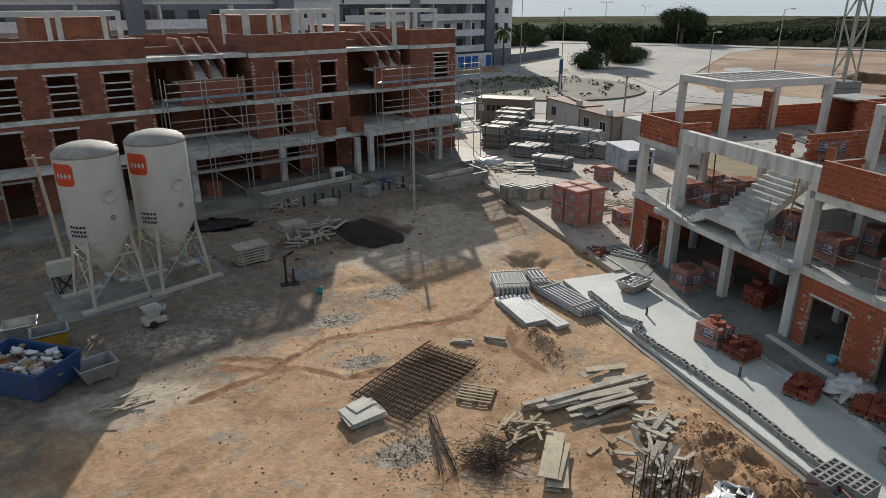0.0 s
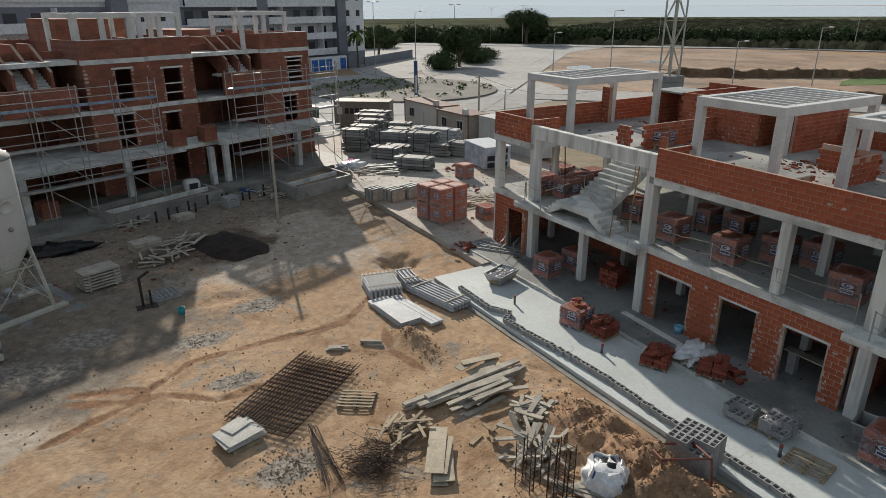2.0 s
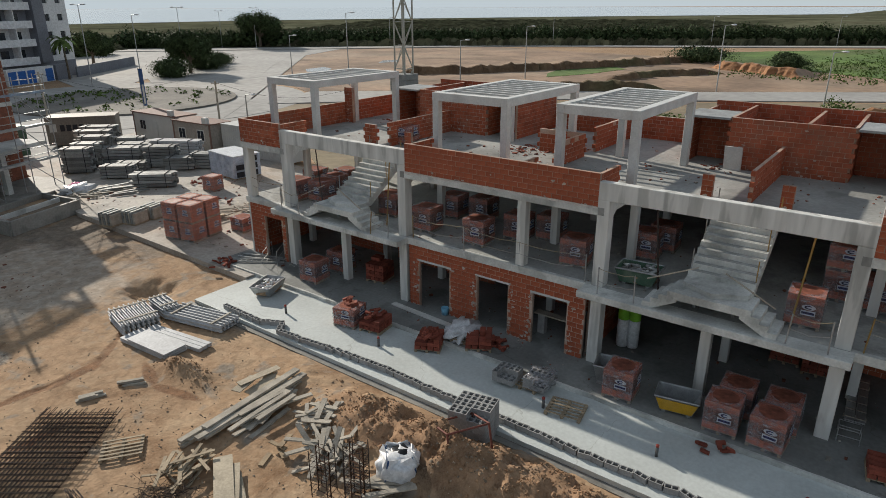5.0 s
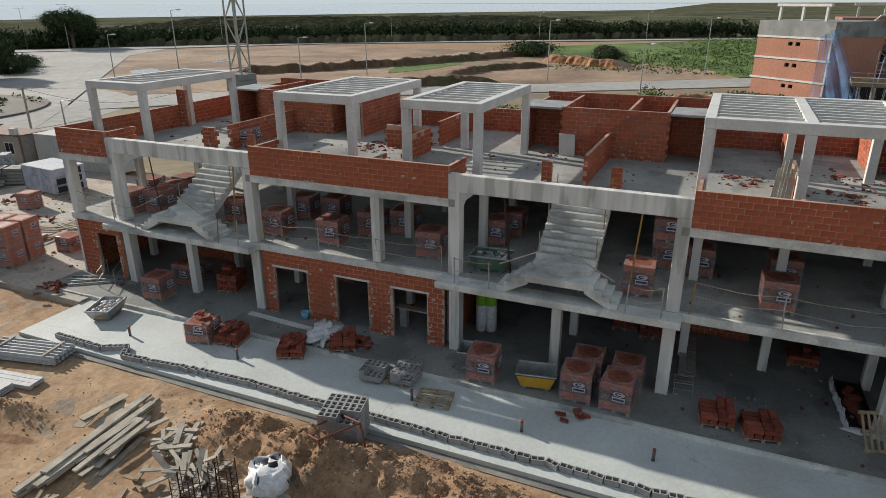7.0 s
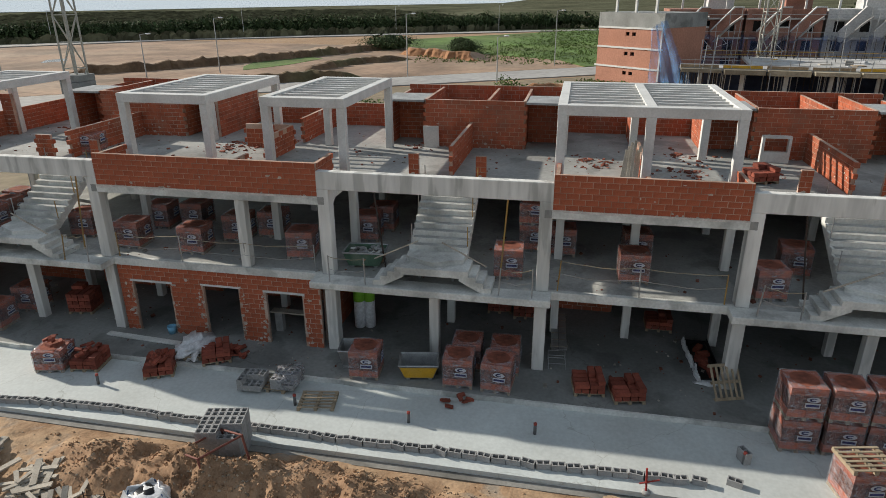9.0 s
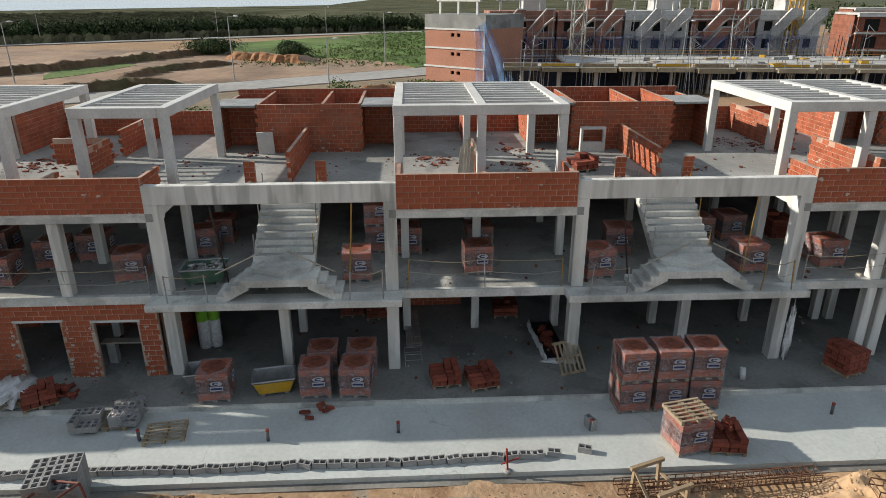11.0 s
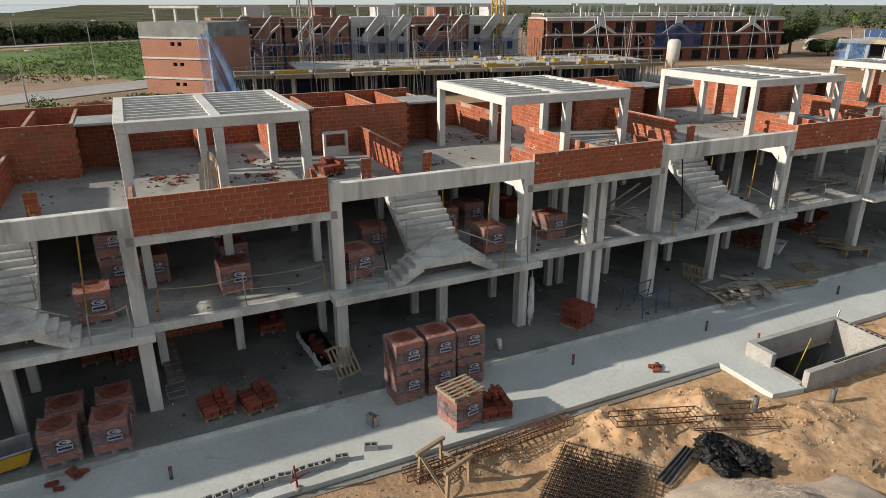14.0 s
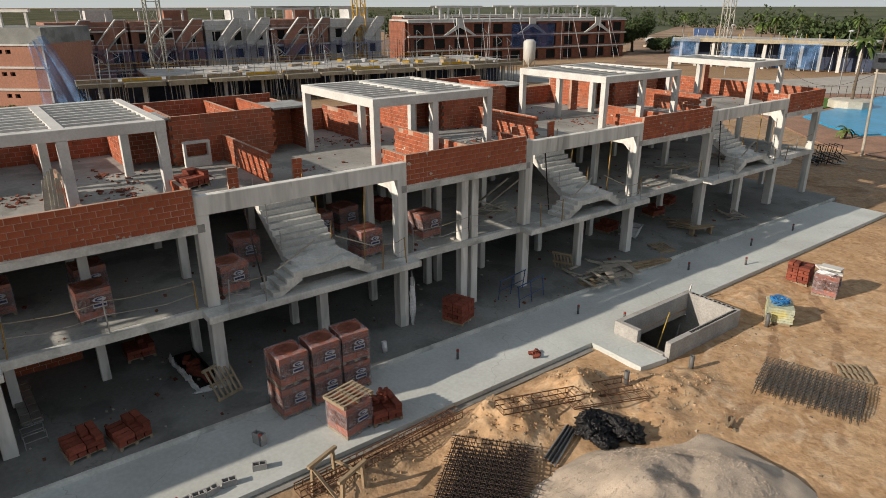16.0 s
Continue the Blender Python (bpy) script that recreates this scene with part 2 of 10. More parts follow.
    def profile(self, pts, y0, y1, m=None):
        """A prism along y over an outline in x and z."""
        n = len(pts)
        vs = [(x, y0, z) for x, z in pts] + [(x, y1, z) for x, z in pts]
        if m is not None:
            vs = [m @ Vector(p) for p in vs]
        fs = [tuple(range(n)), tuple(range(2 * n - 1, n - 1, -1))] + [(i, n + i, n + (i + 1) % n, (i + 1) % n) for i in range(n)]
        return self.add(vs, fs)

    def pierced(self, u0, u1, z0, z1, v0, v1, holes, m=None):
        """One connected wall from v0 to v1 with openings (u0, u1, z0, z1) through it."""
        us = sorted({u0, u1, *[min(max(q, u0), u1) for h in holes for q in h[:2]]})
        zs = sorted({z0, z1, *[min(max(q, z0), z1) for h in holes for q in h[2:4]]})
        full = {(i, k) for i in range(len(us) - 1) for k in range(len(zs) - 1)
                if not any(h[0] < (us[i] + us[i + 1]) / 2 < h[1] and h[2] < (zs[k] + zs[k + 1]) / 2 < h[3] for h in holes)}
        idx, vs, fs = {}, [], []
        def at_(i, k, s):
            if (i, k, s) not in idx:
                idx[i, k, s] = len(vs)
                vs.append((us[i], v1 if s else v0, zs[k]))
            return idx[i, k, s]
        for i, k in sorted(full):
            fs.append((at_(i, k, 0), at_(i + 1, k, 0), at_(i + 1, k + 1, 0), at_(i, k + 1, 0)))
            fs.append((at_(i, k, 1), at_(i, k + 1, 1), at_(i + 1, k + 1, 1), at_(i + 1, k, 1)))
            for (di, dk), (a, b) in (((-1, 0), ((i, k), (i, k + 1))), ((1, 0), ((i + 1, k + 1), (i + 1, k))), ((0, -1), ((i + 1, k), (i, k))), ((0, 1), ((i, k + 1), (i + 1, k + 1)))):
                if (i + di, k + dk) not in full:
                    fs.append((at_(*a, 0), at_(*b, 0), at_(*b, 1), at_(*a, 1)))
        if m is not None:
            vs = [m @ Vector(p) for p in vs]
        return self.add(vs, fs)

    def lump(self, c, r, seed=0, rough=0.25, n=10, k=7, sq=1.0, freq=1.5):
        """A lumpy rounded form; r is (rx, ry, rz)."""
        vs, fs = [], []
        for j in range(k + 1):
            th = math.pi * j / k
            for i in range(n):
                ph = 2 * math.pi * i / n
                d = Vector((math.sin(th) * math.cos(ph), math.sin(th) * math.sin(ph), math.cos(th)))
                d = Vector([math.copysign(abs(q) ** sq, q) for q in d])
                s = 1 + rough * noise.noise(d * freq + Vector((seed * 3.7, seed * 1.3, 0)))
                vs.append((c[0] + d.x * r[0] * s, c[1] + d.y * r[1] * s, c[2] + d.z * r[2] * s))
        for j in range(k):
            fs += [(j * n + i, (j + 1) * n + i, (j + 1) * n + (i + 1) % n, j * n + (i + 1) % n) for i in range(n)]
        return self.add(vs, fs, True)

    def mesh(self, name, mat):
        me = bpy.data.meshes.new(name)
        me.from_pydata(self.v, [], self.f)
        me.polygons.foreach_set("use_smooth", self.smooth)
        me.materials.append(mat)
        me.update()
        return me


def part(name, b, mat, parent=None, label="", m=None):
    """Links what b holds as one mesh object under its thing."""
    ob = new(name, b if isinstance(b, bpy.types.Mesh) else b.mesh(name, mat))
    if parent is not None:
        ob.parent = parent
    if m is not None:
        ob.matrix_basis = m
    if label:
        ob["label"] = label
    return ob


def thing(name, label, category, group="", m=None, kind=""):
    ob = tagged(new(name), label, category, group, kind)
    if m is not None:
        ob.matrix_basis = m
    return ob


def B():
    return Build()


BRICK_L, BRICK_H = 0.40, 0.195
brick_meshes = {}
MORTAR_PALE = material("pale_mortar", (0.50, 0.44, 0.38), 0.95, scale=3, fine=20, var=0.2, second=(0.48, 0.42, 0.37), mix=0.6)


def brick_mesh(ln, th):
    key = (round(ln, 3), round(th, 2))
    if key not in brick_meshes:
        brick_meshes[key] = B().box(-ln / 2, ln / 2, -th / 2, th / 2, 0, BRICK_H - 0.02).mesh("brick", BRICK)
    return brick_meshes[key]


def brick_wall(name, p0, p1, z0, z1, parent=None, th=0.14, holes=(), single=True, label="", ragged=False, seed=1, smear=0, tooth=0.0, teeth=(0, 0)):
    """A wall of large hollow bricks with raked joints from p0 to p1; holes: (start, end, bottom, top) along it.
    single: bricks are parts of their own; else one joined part. teeth: which ends show toothed courses."""
    rng = random.Random(seed)
    a, b = Vector((*p0, 0)), Vector((*p1, 0))
    ln = (b - a).length
    ang = math.atan2(b.y - a.y, b.x - a.x)
    base = Matrix.Translation((a.x, a.y, 0)) @ Matrix.Rotation(ang, 4, 'Z')
    core = B().pierced(0, ln, z0, z1 - 0.004, -th / 2 + 0.009, th / 2 - 0.009, holes, base)
    wall = part(name, core, MORTAR, parent, label)
    joined = B()
    rows = max(1, int(round((z1 - z0) / BRICK_H)))
    hh = (z1 - z0) / rows
    for r in range(rows):
        zz = z0 + r * hh
        x = -BRICK_L / 2 * (r % 2)
        while x < ln + 0.13 * teeth[1] * (r % 2) - 0.04:
            s0, s1 = max(x, -0.13 * teeth[0] * (r % 2)), min(x + BRICK_L - 0.013, ln + 0.13 * teeth[1] * (r % 2))
            x += BRICK_L
            spans = [(s0, s1)]
            for h in holes:
                if zz + hh * 0.5 > h[2] and zz + hh * 0.5 < h[3]:
                    nxt = []
                    for q0, q1 in spans:
                        h = (h[0] - rng.uniform(0, tooth), h[1] + rng.uniform(0, tooth), h[2], h[3]) if tooth else h
                        if h[1] <= q0 or h[0] >= q1:
                            nxt.append((q0, q1))
                        else:
                            if h[0] - q0 > 0.06:
                                nxt.append((q0, h[0]))
                            if q1 - h[1] > 0.06:
                                nxt.append((h[1], q1))
                    spans = nxt
            for q0, q1 in spans:
                if q1 - q0 < 0.06:
                    continue
                if ragged and r == rows - 1 and rng.random() < 0.35:
                    continue
                L = max(0.02, int((q1 - q0) / 0.015 + 1e-6) * 0.015)
                off = rng.uniform(-0.006, 0.006)
                m = base @ Matrix.Translation(((q0 + q1) / 2, off, zz + 0.004))
                if single:
                    part("brick", brick_mesh(L, th), None, wall, m=m @ Matrix.Scale(hh / BRICK_H, 4, (0, 0, 1)))
                else:
                    joined.box(-L / 2, L / 2, -th / 2, th / 2, 0, hh - 0.02, m)
    if smear:
        s = B()
        for k in range(smear):
            hs = rng.choice(holes) if holes else None
            if hs and k % 3:
                cx, cz = rng.choice((hs[0] - rng.random() ** 2 * 0.3, hs[1] + rng.random() ** 2 * 0.3)), rng.uniform(max(z0, hs[2]), hs[3])
            else:
                cx, cz = rng.uniform(0.1, ln - 0.1), z0 + (z1 - z0) * rng.random() ** 6
            rx, rz = rng.uniform(0.02, 0.10), rng.uniform(0.015, 0.075)
            for side in (-1, 1):
                ring_pts = []
                for i in range(9):
                    a = 2 * math.pi * i / 9 * side
                    f = rng.uniform(0.55, 1.2)
                    px = min(max(cx + rx * f * math.cos(a), 0.005), ln - 0.005)
                    for hh2 in holes:
                        if hh2[0] < px < hh2[1] and hh2[2] < cz < hh2[3]:
                            px = hh2[0] if cx < (hh2[0] + hh2[1]) / 2 else hh2[1]
                    ring_pts.append((px, min(max(cz + rz * f * math.sin(a), z0 + 0.01), z1 - 0.01)))
                vs = [base @ Vector((px, side * (th / 2 + d), pz)) for d in (-0.004, 0.011) for px, pz in ring_pts]
                s.add(vs, [tuple(range(17, 8, -1))] + [(i, 9 + i, 9 + (i + 1) % 9, (i + 1) % 9) for i in range(9)])
        part("mortar_smear", s, MORTAR_PALE, wall)["kind"] = "stuff"
    if not single:
        part("brickwork", joined, BRICK_JOINED, wall)["kind"] = "stuff"
    return wall

# ---- ground ----
RUTS = [  # narrow washed-out ruts across the soil
    [(-1.0, 23.0), (0.1, 22.6), (1.2, 22.1), (1.9, 22.6), (2.9, 23.4), (4.3, 23.4), (5.8, 23.5), (7.9, 23.3), (9.4, 23.6), (11.2, 25.2)],
    [(-1.2, 22.5), (0.5, 21.6), (1.5, 21.6), (3.2, 20.2), (4.7, 20.4), (6.3, 20.5)],
    [(1.2, 22.1), (0.4, 21.4), (-1.0, 20.9), (-2.3, 20.4)],
    [(13.6, -29.0), (11.0, -25.6), (8.6, -20.6), (8.8, -17.6)], [(12.6, -31.5), (9.4, -27.6), (6.0, -20.0)], [(10.2, 18.4), (9.8, 20.4), (10.4, 22.2)]]
def ground_material():
    m = bpy.data.materials.new("site_soil")
    m.use_nodes = True
    n, l = m.node_tree.nodes, m.node_tree.links
    b = n["Principled BSDF"]
    b.inputs["Roughness"].default_value, b.inputs["Specular IOR Level"].default_value = 0.95, 0.15
    pos = n.new("ShaderNodeNewGeometry").outputs["Position"]
    def noisy(sc, detail=8.0, dis=0.0):
        t = n.new("ShaderNodeTexNoise")
        t.inputs["Scale"].default_value, t.inputs["Detail"].default_value, t.inputs["Distortion"].default_value = sc, detail, dis
        l.new(pos, t.inputs["Vector"])
        return t.outputs["Fac"]
    def ramp(fac, lo, hi, a=0.0, z=1.0):
        r = n.new("ShaderNodeMapRange")
        for i, v in enumerate((lo, hi, a, z)):
            r.inputs[i + 1].default_value = v
        l.new(fac, r.inputs[0])
        return r.outputs[0]
    def mul(a, c):
        x = n.new("ShaderNodeMath")
        x.operation = 'MULTIPLY'
        l.new(a, x.inputs[0])
        l.new(c, x.inputs[1])
        return x.outputs[0]
    def mixc(fac, a, c):
        x = n.new("ShaderNodeMix")
        x.data_type = 'RGBA'
        l.new(fac, x.inputs[0])
        for s, v in ((x.inputs[6], a), (x.inputs[7], c)):
            if isinstance(v, tuple):
                s.default_value = (*v, 1)
            else:
                l.new(v, s)
        return x.outputs[2]
    def spot(cx, cy, rx, ry, turn=0.0, rim=0.35):
        """1 inside a soft blot on the plan, with a ragged rim."""
        mp = n.new("ShaderNodeMapping")
        mp.vector_type = 'TEXTURE'
        mp.inputs["Location"].default_value = (cx, cy, 0)
        mp.inputs["Rotation"].default_value = (0, 0, radians(turn))
        mp.inputs["Scale"].default_value = (rx, ry, 1000)
        l.new(pos, mp.inputs[0])
        ln = n.new("ShaderNodeVectorMath")
        ln.operation = 'LENGTH'
        l.new(mp.outputs[0], ln.inputs[0])
        ad = n.new("ShaderNodeMath")
        ad.operation = 'ADD'
        l.new(ln.outputs["Value"], ad.inputs[0])
        l.new(ramp(rag, 0.3, 0.7, -rim, rim), ad.inputs[1])
        return ramp(ad.outputs[0], 1.05, 0.75)
    rag = noisy(0.5, 6.0, 0.6)
    c = mixc(ramp(noisy(0.16), 0.35, 0.65), (0.40, 0.265, 0.16), (0.33, 0.21, 0.122))
    c = mixc(ramp(noisy(0.7, 8.0, 1.0), 0.45, 0.7), c, (0.42, 0.30, 0.19))
    c = mixc(ramp(noisy(0.35, 7.0, 1.5), 0.54, 0.68), c, (0.22, 0.125, 0.066))
    c = mixc(ramp(noisy(0.9, 9.0, 0.4), 0.57, 0.66), c, (0.27, 0.23, 0.185))
    c = mixc(ramp(noisy(0.018, 6.0), 0.48, 0.62), c, (0.27, 0.17, 0.095))
    # grey soil, sunk darker and bluer for the brick building's cast shade
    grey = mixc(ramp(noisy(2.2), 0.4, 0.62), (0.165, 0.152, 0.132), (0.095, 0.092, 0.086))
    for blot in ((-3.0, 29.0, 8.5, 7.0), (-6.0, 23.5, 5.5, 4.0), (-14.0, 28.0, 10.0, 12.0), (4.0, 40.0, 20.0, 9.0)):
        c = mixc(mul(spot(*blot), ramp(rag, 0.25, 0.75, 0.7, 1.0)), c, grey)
    pale = mixc(ramp(noisy(1.5), 0.4, 0.65), (0.42, 0.37, 0.31), (0.34, 0.28, 0.22))
    for blot in ((-4.0, 21.0, 2.6, 1.4), (8.0, 31.5, 4.0, 2.2), (12.0, 34.0, 3.5, 5.5)):
        c = mixc(spot(*blot), c, pale)
    stones = mixc(ramp(noisy(5.0, 4.0), 0.42, 0.6), (0.29, 0.27, 0.24), (0.13, 0.125, 0.115))
    for blot in ((-2.6, 25.5, 2.2, 1.5), (4.2, 15.6, 1.0, 0.75), (3.6, 25.0, 1.1, 0.8), (6.6, 27.0, 1.2, 0.7), (4.0, 21.2, 1.0, 0.5), (-0.6, 27.4, 1.6, 0.9)):
        c = mixc(spot(*blot), c, stones)
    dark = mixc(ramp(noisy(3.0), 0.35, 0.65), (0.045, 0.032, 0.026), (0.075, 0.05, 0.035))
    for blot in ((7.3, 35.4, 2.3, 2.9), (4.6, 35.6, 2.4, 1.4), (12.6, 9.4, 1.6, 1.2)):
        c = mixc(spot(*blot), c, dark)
    sand = mixc(ramp(noisy(0.8), 0.4, 0.65), (0.57, 0.375, 0.218), (0.47, 0.285, 0.148))
    sand = mixc(ramp(noisy(1.1, 7.0, 2.5), 0.53, 0.60, 0.0, 0.8), sand, (0.38, 0.215, 0.105))
    for blot in ((9.0, -23.0, 10.0, 11.0), (12.5, -13.0, 2.2, 6.0), (12.0, -36.0, 7.0, 11.0)):
        c = mixc(mul(spot(*blot), ramp(rag, 0.25, 0.75, 0.6, 1.0)), c, sand)
    ridge = mixc(ramp(noisy(0.5), 0.4, 0.6), (0.60, 0.445, 0.30), (0.52, 0.35, 0.20))
    for blot in ((9.0, -24.0, 8.0, 10.0), (12.8, -14.5, 1.6, 4.0)):
        c = mixc(mul(spot(*blot), ramp(noisy(0.55, 9.0, 2.2), 0.5, 0.6, 0.0, 0.85)), c, ridge)
    spoil = mixc(ramp(noisy(1.6), 0.4, 0.62), (0.30, 0.175, 0.10), (0.20, 0.115, 0.065))
    for blot in ((12.8, 7.6, 1.5, 5.6), (12.4, 12.6, 1.3, 2.2), (12.6, -2.0, 1.0, 2.2)):
        c = mixc(mul(spot(*blot), ramp(rag, 0.25, 0.7, 0.6, 1.0)), c, spoil)
    rut = mixc(ramp(noisy(4.0), 0.35, 0.65), (0.22, 0.105, 0.05), (0.15, 0.075, 0.04))
    for line in RUTS:
        for (ax, ay), (bx, by) in zip(line, line[1:]):
            half = math.hypot(bx - ax, by - ay) / 2
            c = mixc(mul(spot((ax + bx) / 2, (ay + by) / 2, half + 0.2, 0.24, math.degrees(math.atan2(by - ay, bx - ax)), 0.5), ramp(noisy(1.7, 4.0), 0.3, 0.5, 0.6 if ay > 0 else 0.15, 1.0 if ay > 0 else 0.6)), c, rut)
    grain = noisy(22.0, 8.0)
    c = mixc(ramp(grain, 0.3, 0.74, 0.0, 0.36), c, (0.46, 0.34, 0.225))
    x = n.new("ShaderNodeMix")
    x.data_type, x.blend_type = 'RGBA', 'MULTIPLY'
    x.inputs[0].default_value = 1.0
    l.new(c, x.inputs[6])
    tone = n.new("ShaderNodeCombineColor")
    v = ramp(noisy(3.5, 8.0, 0.8), 0.25, 0.72, 0.68, 1.14)
    for i in range(3):
        l.new(v, tone.inputs[i])
    l.new(tone.outputs[0], x.inputs[7])
    l.new(x.outputs[2], b.inputs["Base Color"])
    bp = n.new("ShaderNodeBump")
    bp.inputs["Strength"].default_value, bp.inputs["Distance"].default_value = 0.5, 0.05
    l.new(noisy(9.0, 12.0), bp.inputs["Height"])
    l.new(bp.outputs[0], b.inputs["Normal"])
    return m


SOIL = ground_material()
GZ = -0.35
MOUNDS = [  # x, y, rx, ry, height
    (12.7, 7.2, 1.4, 3.4, 0.8), (12.8, 12.2, 1.2, 2.4, 0.62), (12.2, 9.4, 1.0, 1.1, 0.45), (13.1, 4.2, 0.9, 1.4, 0.3), (13.3, 16.5, 0.9, 2.5, 0.12), (12.6, -12.0, 1.2, 2.2, 0.5), (13.3, -12.4, 0.9, 1.2, 0.35), (12.6, -15.2, 1.2, 1.6, 0.4), (11.9, -14.9, 0.8, 0.9, 0.2),
    (13.5, -7.6, 0.6, 1.4, 0.25), (11.4, -17.6, 1.2, 1.0, 0.25), (11.0, 20.3, 0.5, 1.5, 0.28), (14.2, 28.3, 1.2, 1.4, -0.55), (13.0, 1.8, 0.9, 1.6, 0.35), (12.6, -2.0, 1.0, 2.2, 0.42),
    (10.6, -6.5, 1.6, 1.4, 0.2), (10.7, -18.9, 1.0, 1.3, 0.26), (13.1, -15.6, 0.9, 1.2, 0.35), (10.2, -16.6, 0.9, 0.8, 0.16), (5.2, 28.5, 1.4, 0.6, -0.08), (-8.5, 38.0, 5.0, 1.2, 0.3), (13.4, -29.0, 0.8, 3.0, 0.15)]


def ground_height(x, y):
    near = max(0.0, 1 - math.hypot(x - 4, y - 8) / 75)
    z = GZ + near * (0.07 * noise.noise((x * 0.25, y * 0.25, 0)) + 0.03 * noise.noise((x * 0.8, y * 0.8, 3)) + 0.022 * max(0.0, noise.noise((x * 0.5, y * 0.5, 21))) * noise.noise((x * 3.3, y * 3.3, 7)))
    if y < -15 or y > 14:
        u, v = x * 0.55 + y * 0.83, -x * 0.83 + y * 0.55
        z += near * (0.05 if y < -15 else 0.022) * noise.noise((u * 0.3, v * 1.7, 31)) + near * 0.012 * noise.noise((u * 0.9, v * 3.4, 33))
    if near > 0:
        for mx, my, rx, ry, h in MOUNDS:
            d = math.hypot((x - mx) / rx, (y - my) / ry)
            if d < 1.4:
                k = max(0.0, 1 - (d / 1.4) ** 2)
                z += h * k * k * (1 + 0.6 * noise.noise((x * 1.4, y * 1.4, mx))) + abs(h) * 0.4 * k * noise.noise((x * 2.4, y * 2.4, my)) + min(0.3, abs(h)) * 0.45 * k * abs(noise.noise((x * 4.6, y * 4.6, my)))
        if -4 < x < 12 and 19 < y < 27:
            best = 9.0
            for line in RUTS[:3]:
                for (ax, ay), (bx, by) in zip(line, line[1:]):
                    t = max(0, min(1, ((x - ax) * (bx - ax) + (y - ay) * (by - ay)) / ((bx - ax) ** 2 + (by - ay) ** 2)))
                    best = min(best, math.hypot(x - ax - t * (bx - ax), y - ay - t * (by - ay)))
            best += 0.2 * noise.noise((x * 1.6, y * 1.6, 11))
            if best < 0.5:
                k = max(0.0, best) / 0.5
                rough = max(0.3, 0.9 + 1.2 * noise.noise((x * 0.9, y * 0.9, 13)))
                z += 0.035 * rough * (1 - k) * (1 + noise.noise((x * 2.6, y * 2.6, 5))) - 0.06 * rough * max(0.0, 1 - k * 3.2)
    if x > 13.9:
        z = min(z, -0.27 - 0.05 * noise.noise((y * 0.8, x, 2)) - (0.06 if x > 14.6 else 0))
    return z


def axis(lo, f0, f1, hi, step):
    fine = list(np.arange(f0, f1 + 1e-6, step))
    g, out = step, []
    p = f0
    while p > lo:
        g *= 1.35
        p -= g
        out.insert(0, p)
    p, g = f1, step
    tail = []
    while p < hi:
        g *= 1.35
        p += g
        tail.append(p)
    return out + fine + tail


PIT = (12.33, 14.42, -24.45, -19.9)
gx, gy = axis(-4200, -12.0, 15.0, 4200, 0.125), axis(-4200, -33.0, 40.0, 4200, 0.135)
vs = [(x, y, ground_height(x, y)) for y in gy for x in gx]
nx = len(gx)
fs = []
for j in range(len(gy) - 1):
    for i in range(nx - 1):
        cx, cy = (gx[i] + gx[i + 1]) / 2, (gy[j] + gy[j + 1]) / 2
        if PIT[0] < cx < PIT[1] and PIT[2] < cy < PIT[3]:
            continue
        fs.append((j * nx + i, j * nx + i + 1, (j + 1) * nx + i + 1, (j + 1) * nx + i))
gb = B().add(vs, fs, True)
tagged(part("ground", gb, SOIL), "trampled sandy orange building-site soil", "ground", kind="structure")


def sheet(name, pts, z, mat, label, category, thick=0.25, kind="structure"):
    return tagged(part(name, B().prism(pts, z - thick, z), mat), label, category, kind=kind)


YARD = material("dusty_yard_concrete", (0.42, 0.385, 0.335), 0.8, scale=0.3, fine=6, var=0.18, second=(0.40, 0.29, 0.20), mix=0.7, damp=0.4)
sheet("apron", [(14.65, -46.5), (18.1, -46.5), (18.1, 25.3), (14.65, 25.3)], -0.15, APRON, "pale concrete apron slab in front of the building", "pavement", 0.4)
sheet("apron_footing", [(14.38, -18.2), (14.648, -18.2), (14.648, 25.6), (14.38, 25.6)], -0.31, DARK_CONCRETE, "narrow dark concrete strip footing beside the apron", "footing", 0.3)
sheet("yard_pavement", [(17.5, 25.32), (18.08, 25.32), (18.08, 28.31), (34, 28.31), (37, 68), (21, 62), (19.4, 50), (17.75, 43)], -0.056, YARD, "dusty concrete yard where materials are stored", "pavement", 0.35)

# ---- long unfinished building ----
Z1, Z2, PT = 3.08, 5.95, 7.12
FX, BX = 20.0, 33.0
YN, YS = 28.0, -47.0
BAYS = [(24.93, 17.08), (8.51, 0.52), (-5.37, -13.29), (-19.54, -27.62), (-33.72, -42.24)]
rb = thing("unfinished_building", "long two-storey concrete frame with red hollow-brick parapets and roof pergolas", "building")
part("ground_slab", B().box(18.1, 34.0, YS - 0.4, YN + 0.3, -0.4, 0.0), CONCRETE_FLOOR, rb, "dusty grey concrete floor, toned dark for indoor shade")
for y in range(int(YS), int(YN), 5):
    lip = B()
    for k in range(20):
        ya = y + k * 0.25
        w = 0.05 + 0.05 * noise.noise((ya * 1.3, 0, 2))
        lip.box(18.1 - 0.02 - w, 18.13, ya, ya + 0.252, -0.15, 0.006 + 0.012 * noise.noise((ya * 2.2, 1, 0)))
    part("slab_lip", lip, CONCRETE, rb, "rough trowelled slab edge")["kind"] = "stuff"
b = B().box(FX, BX, YS, YN, Z1 - 0.27, Z1)
part("first_floor_slab", b, DECK_FLOOR, rb)
part("roof_slab", B().box(FX + 3.45, BX, YS, YN, Z2 - 0.27, Z2), ROOF_FLOOR, rb)
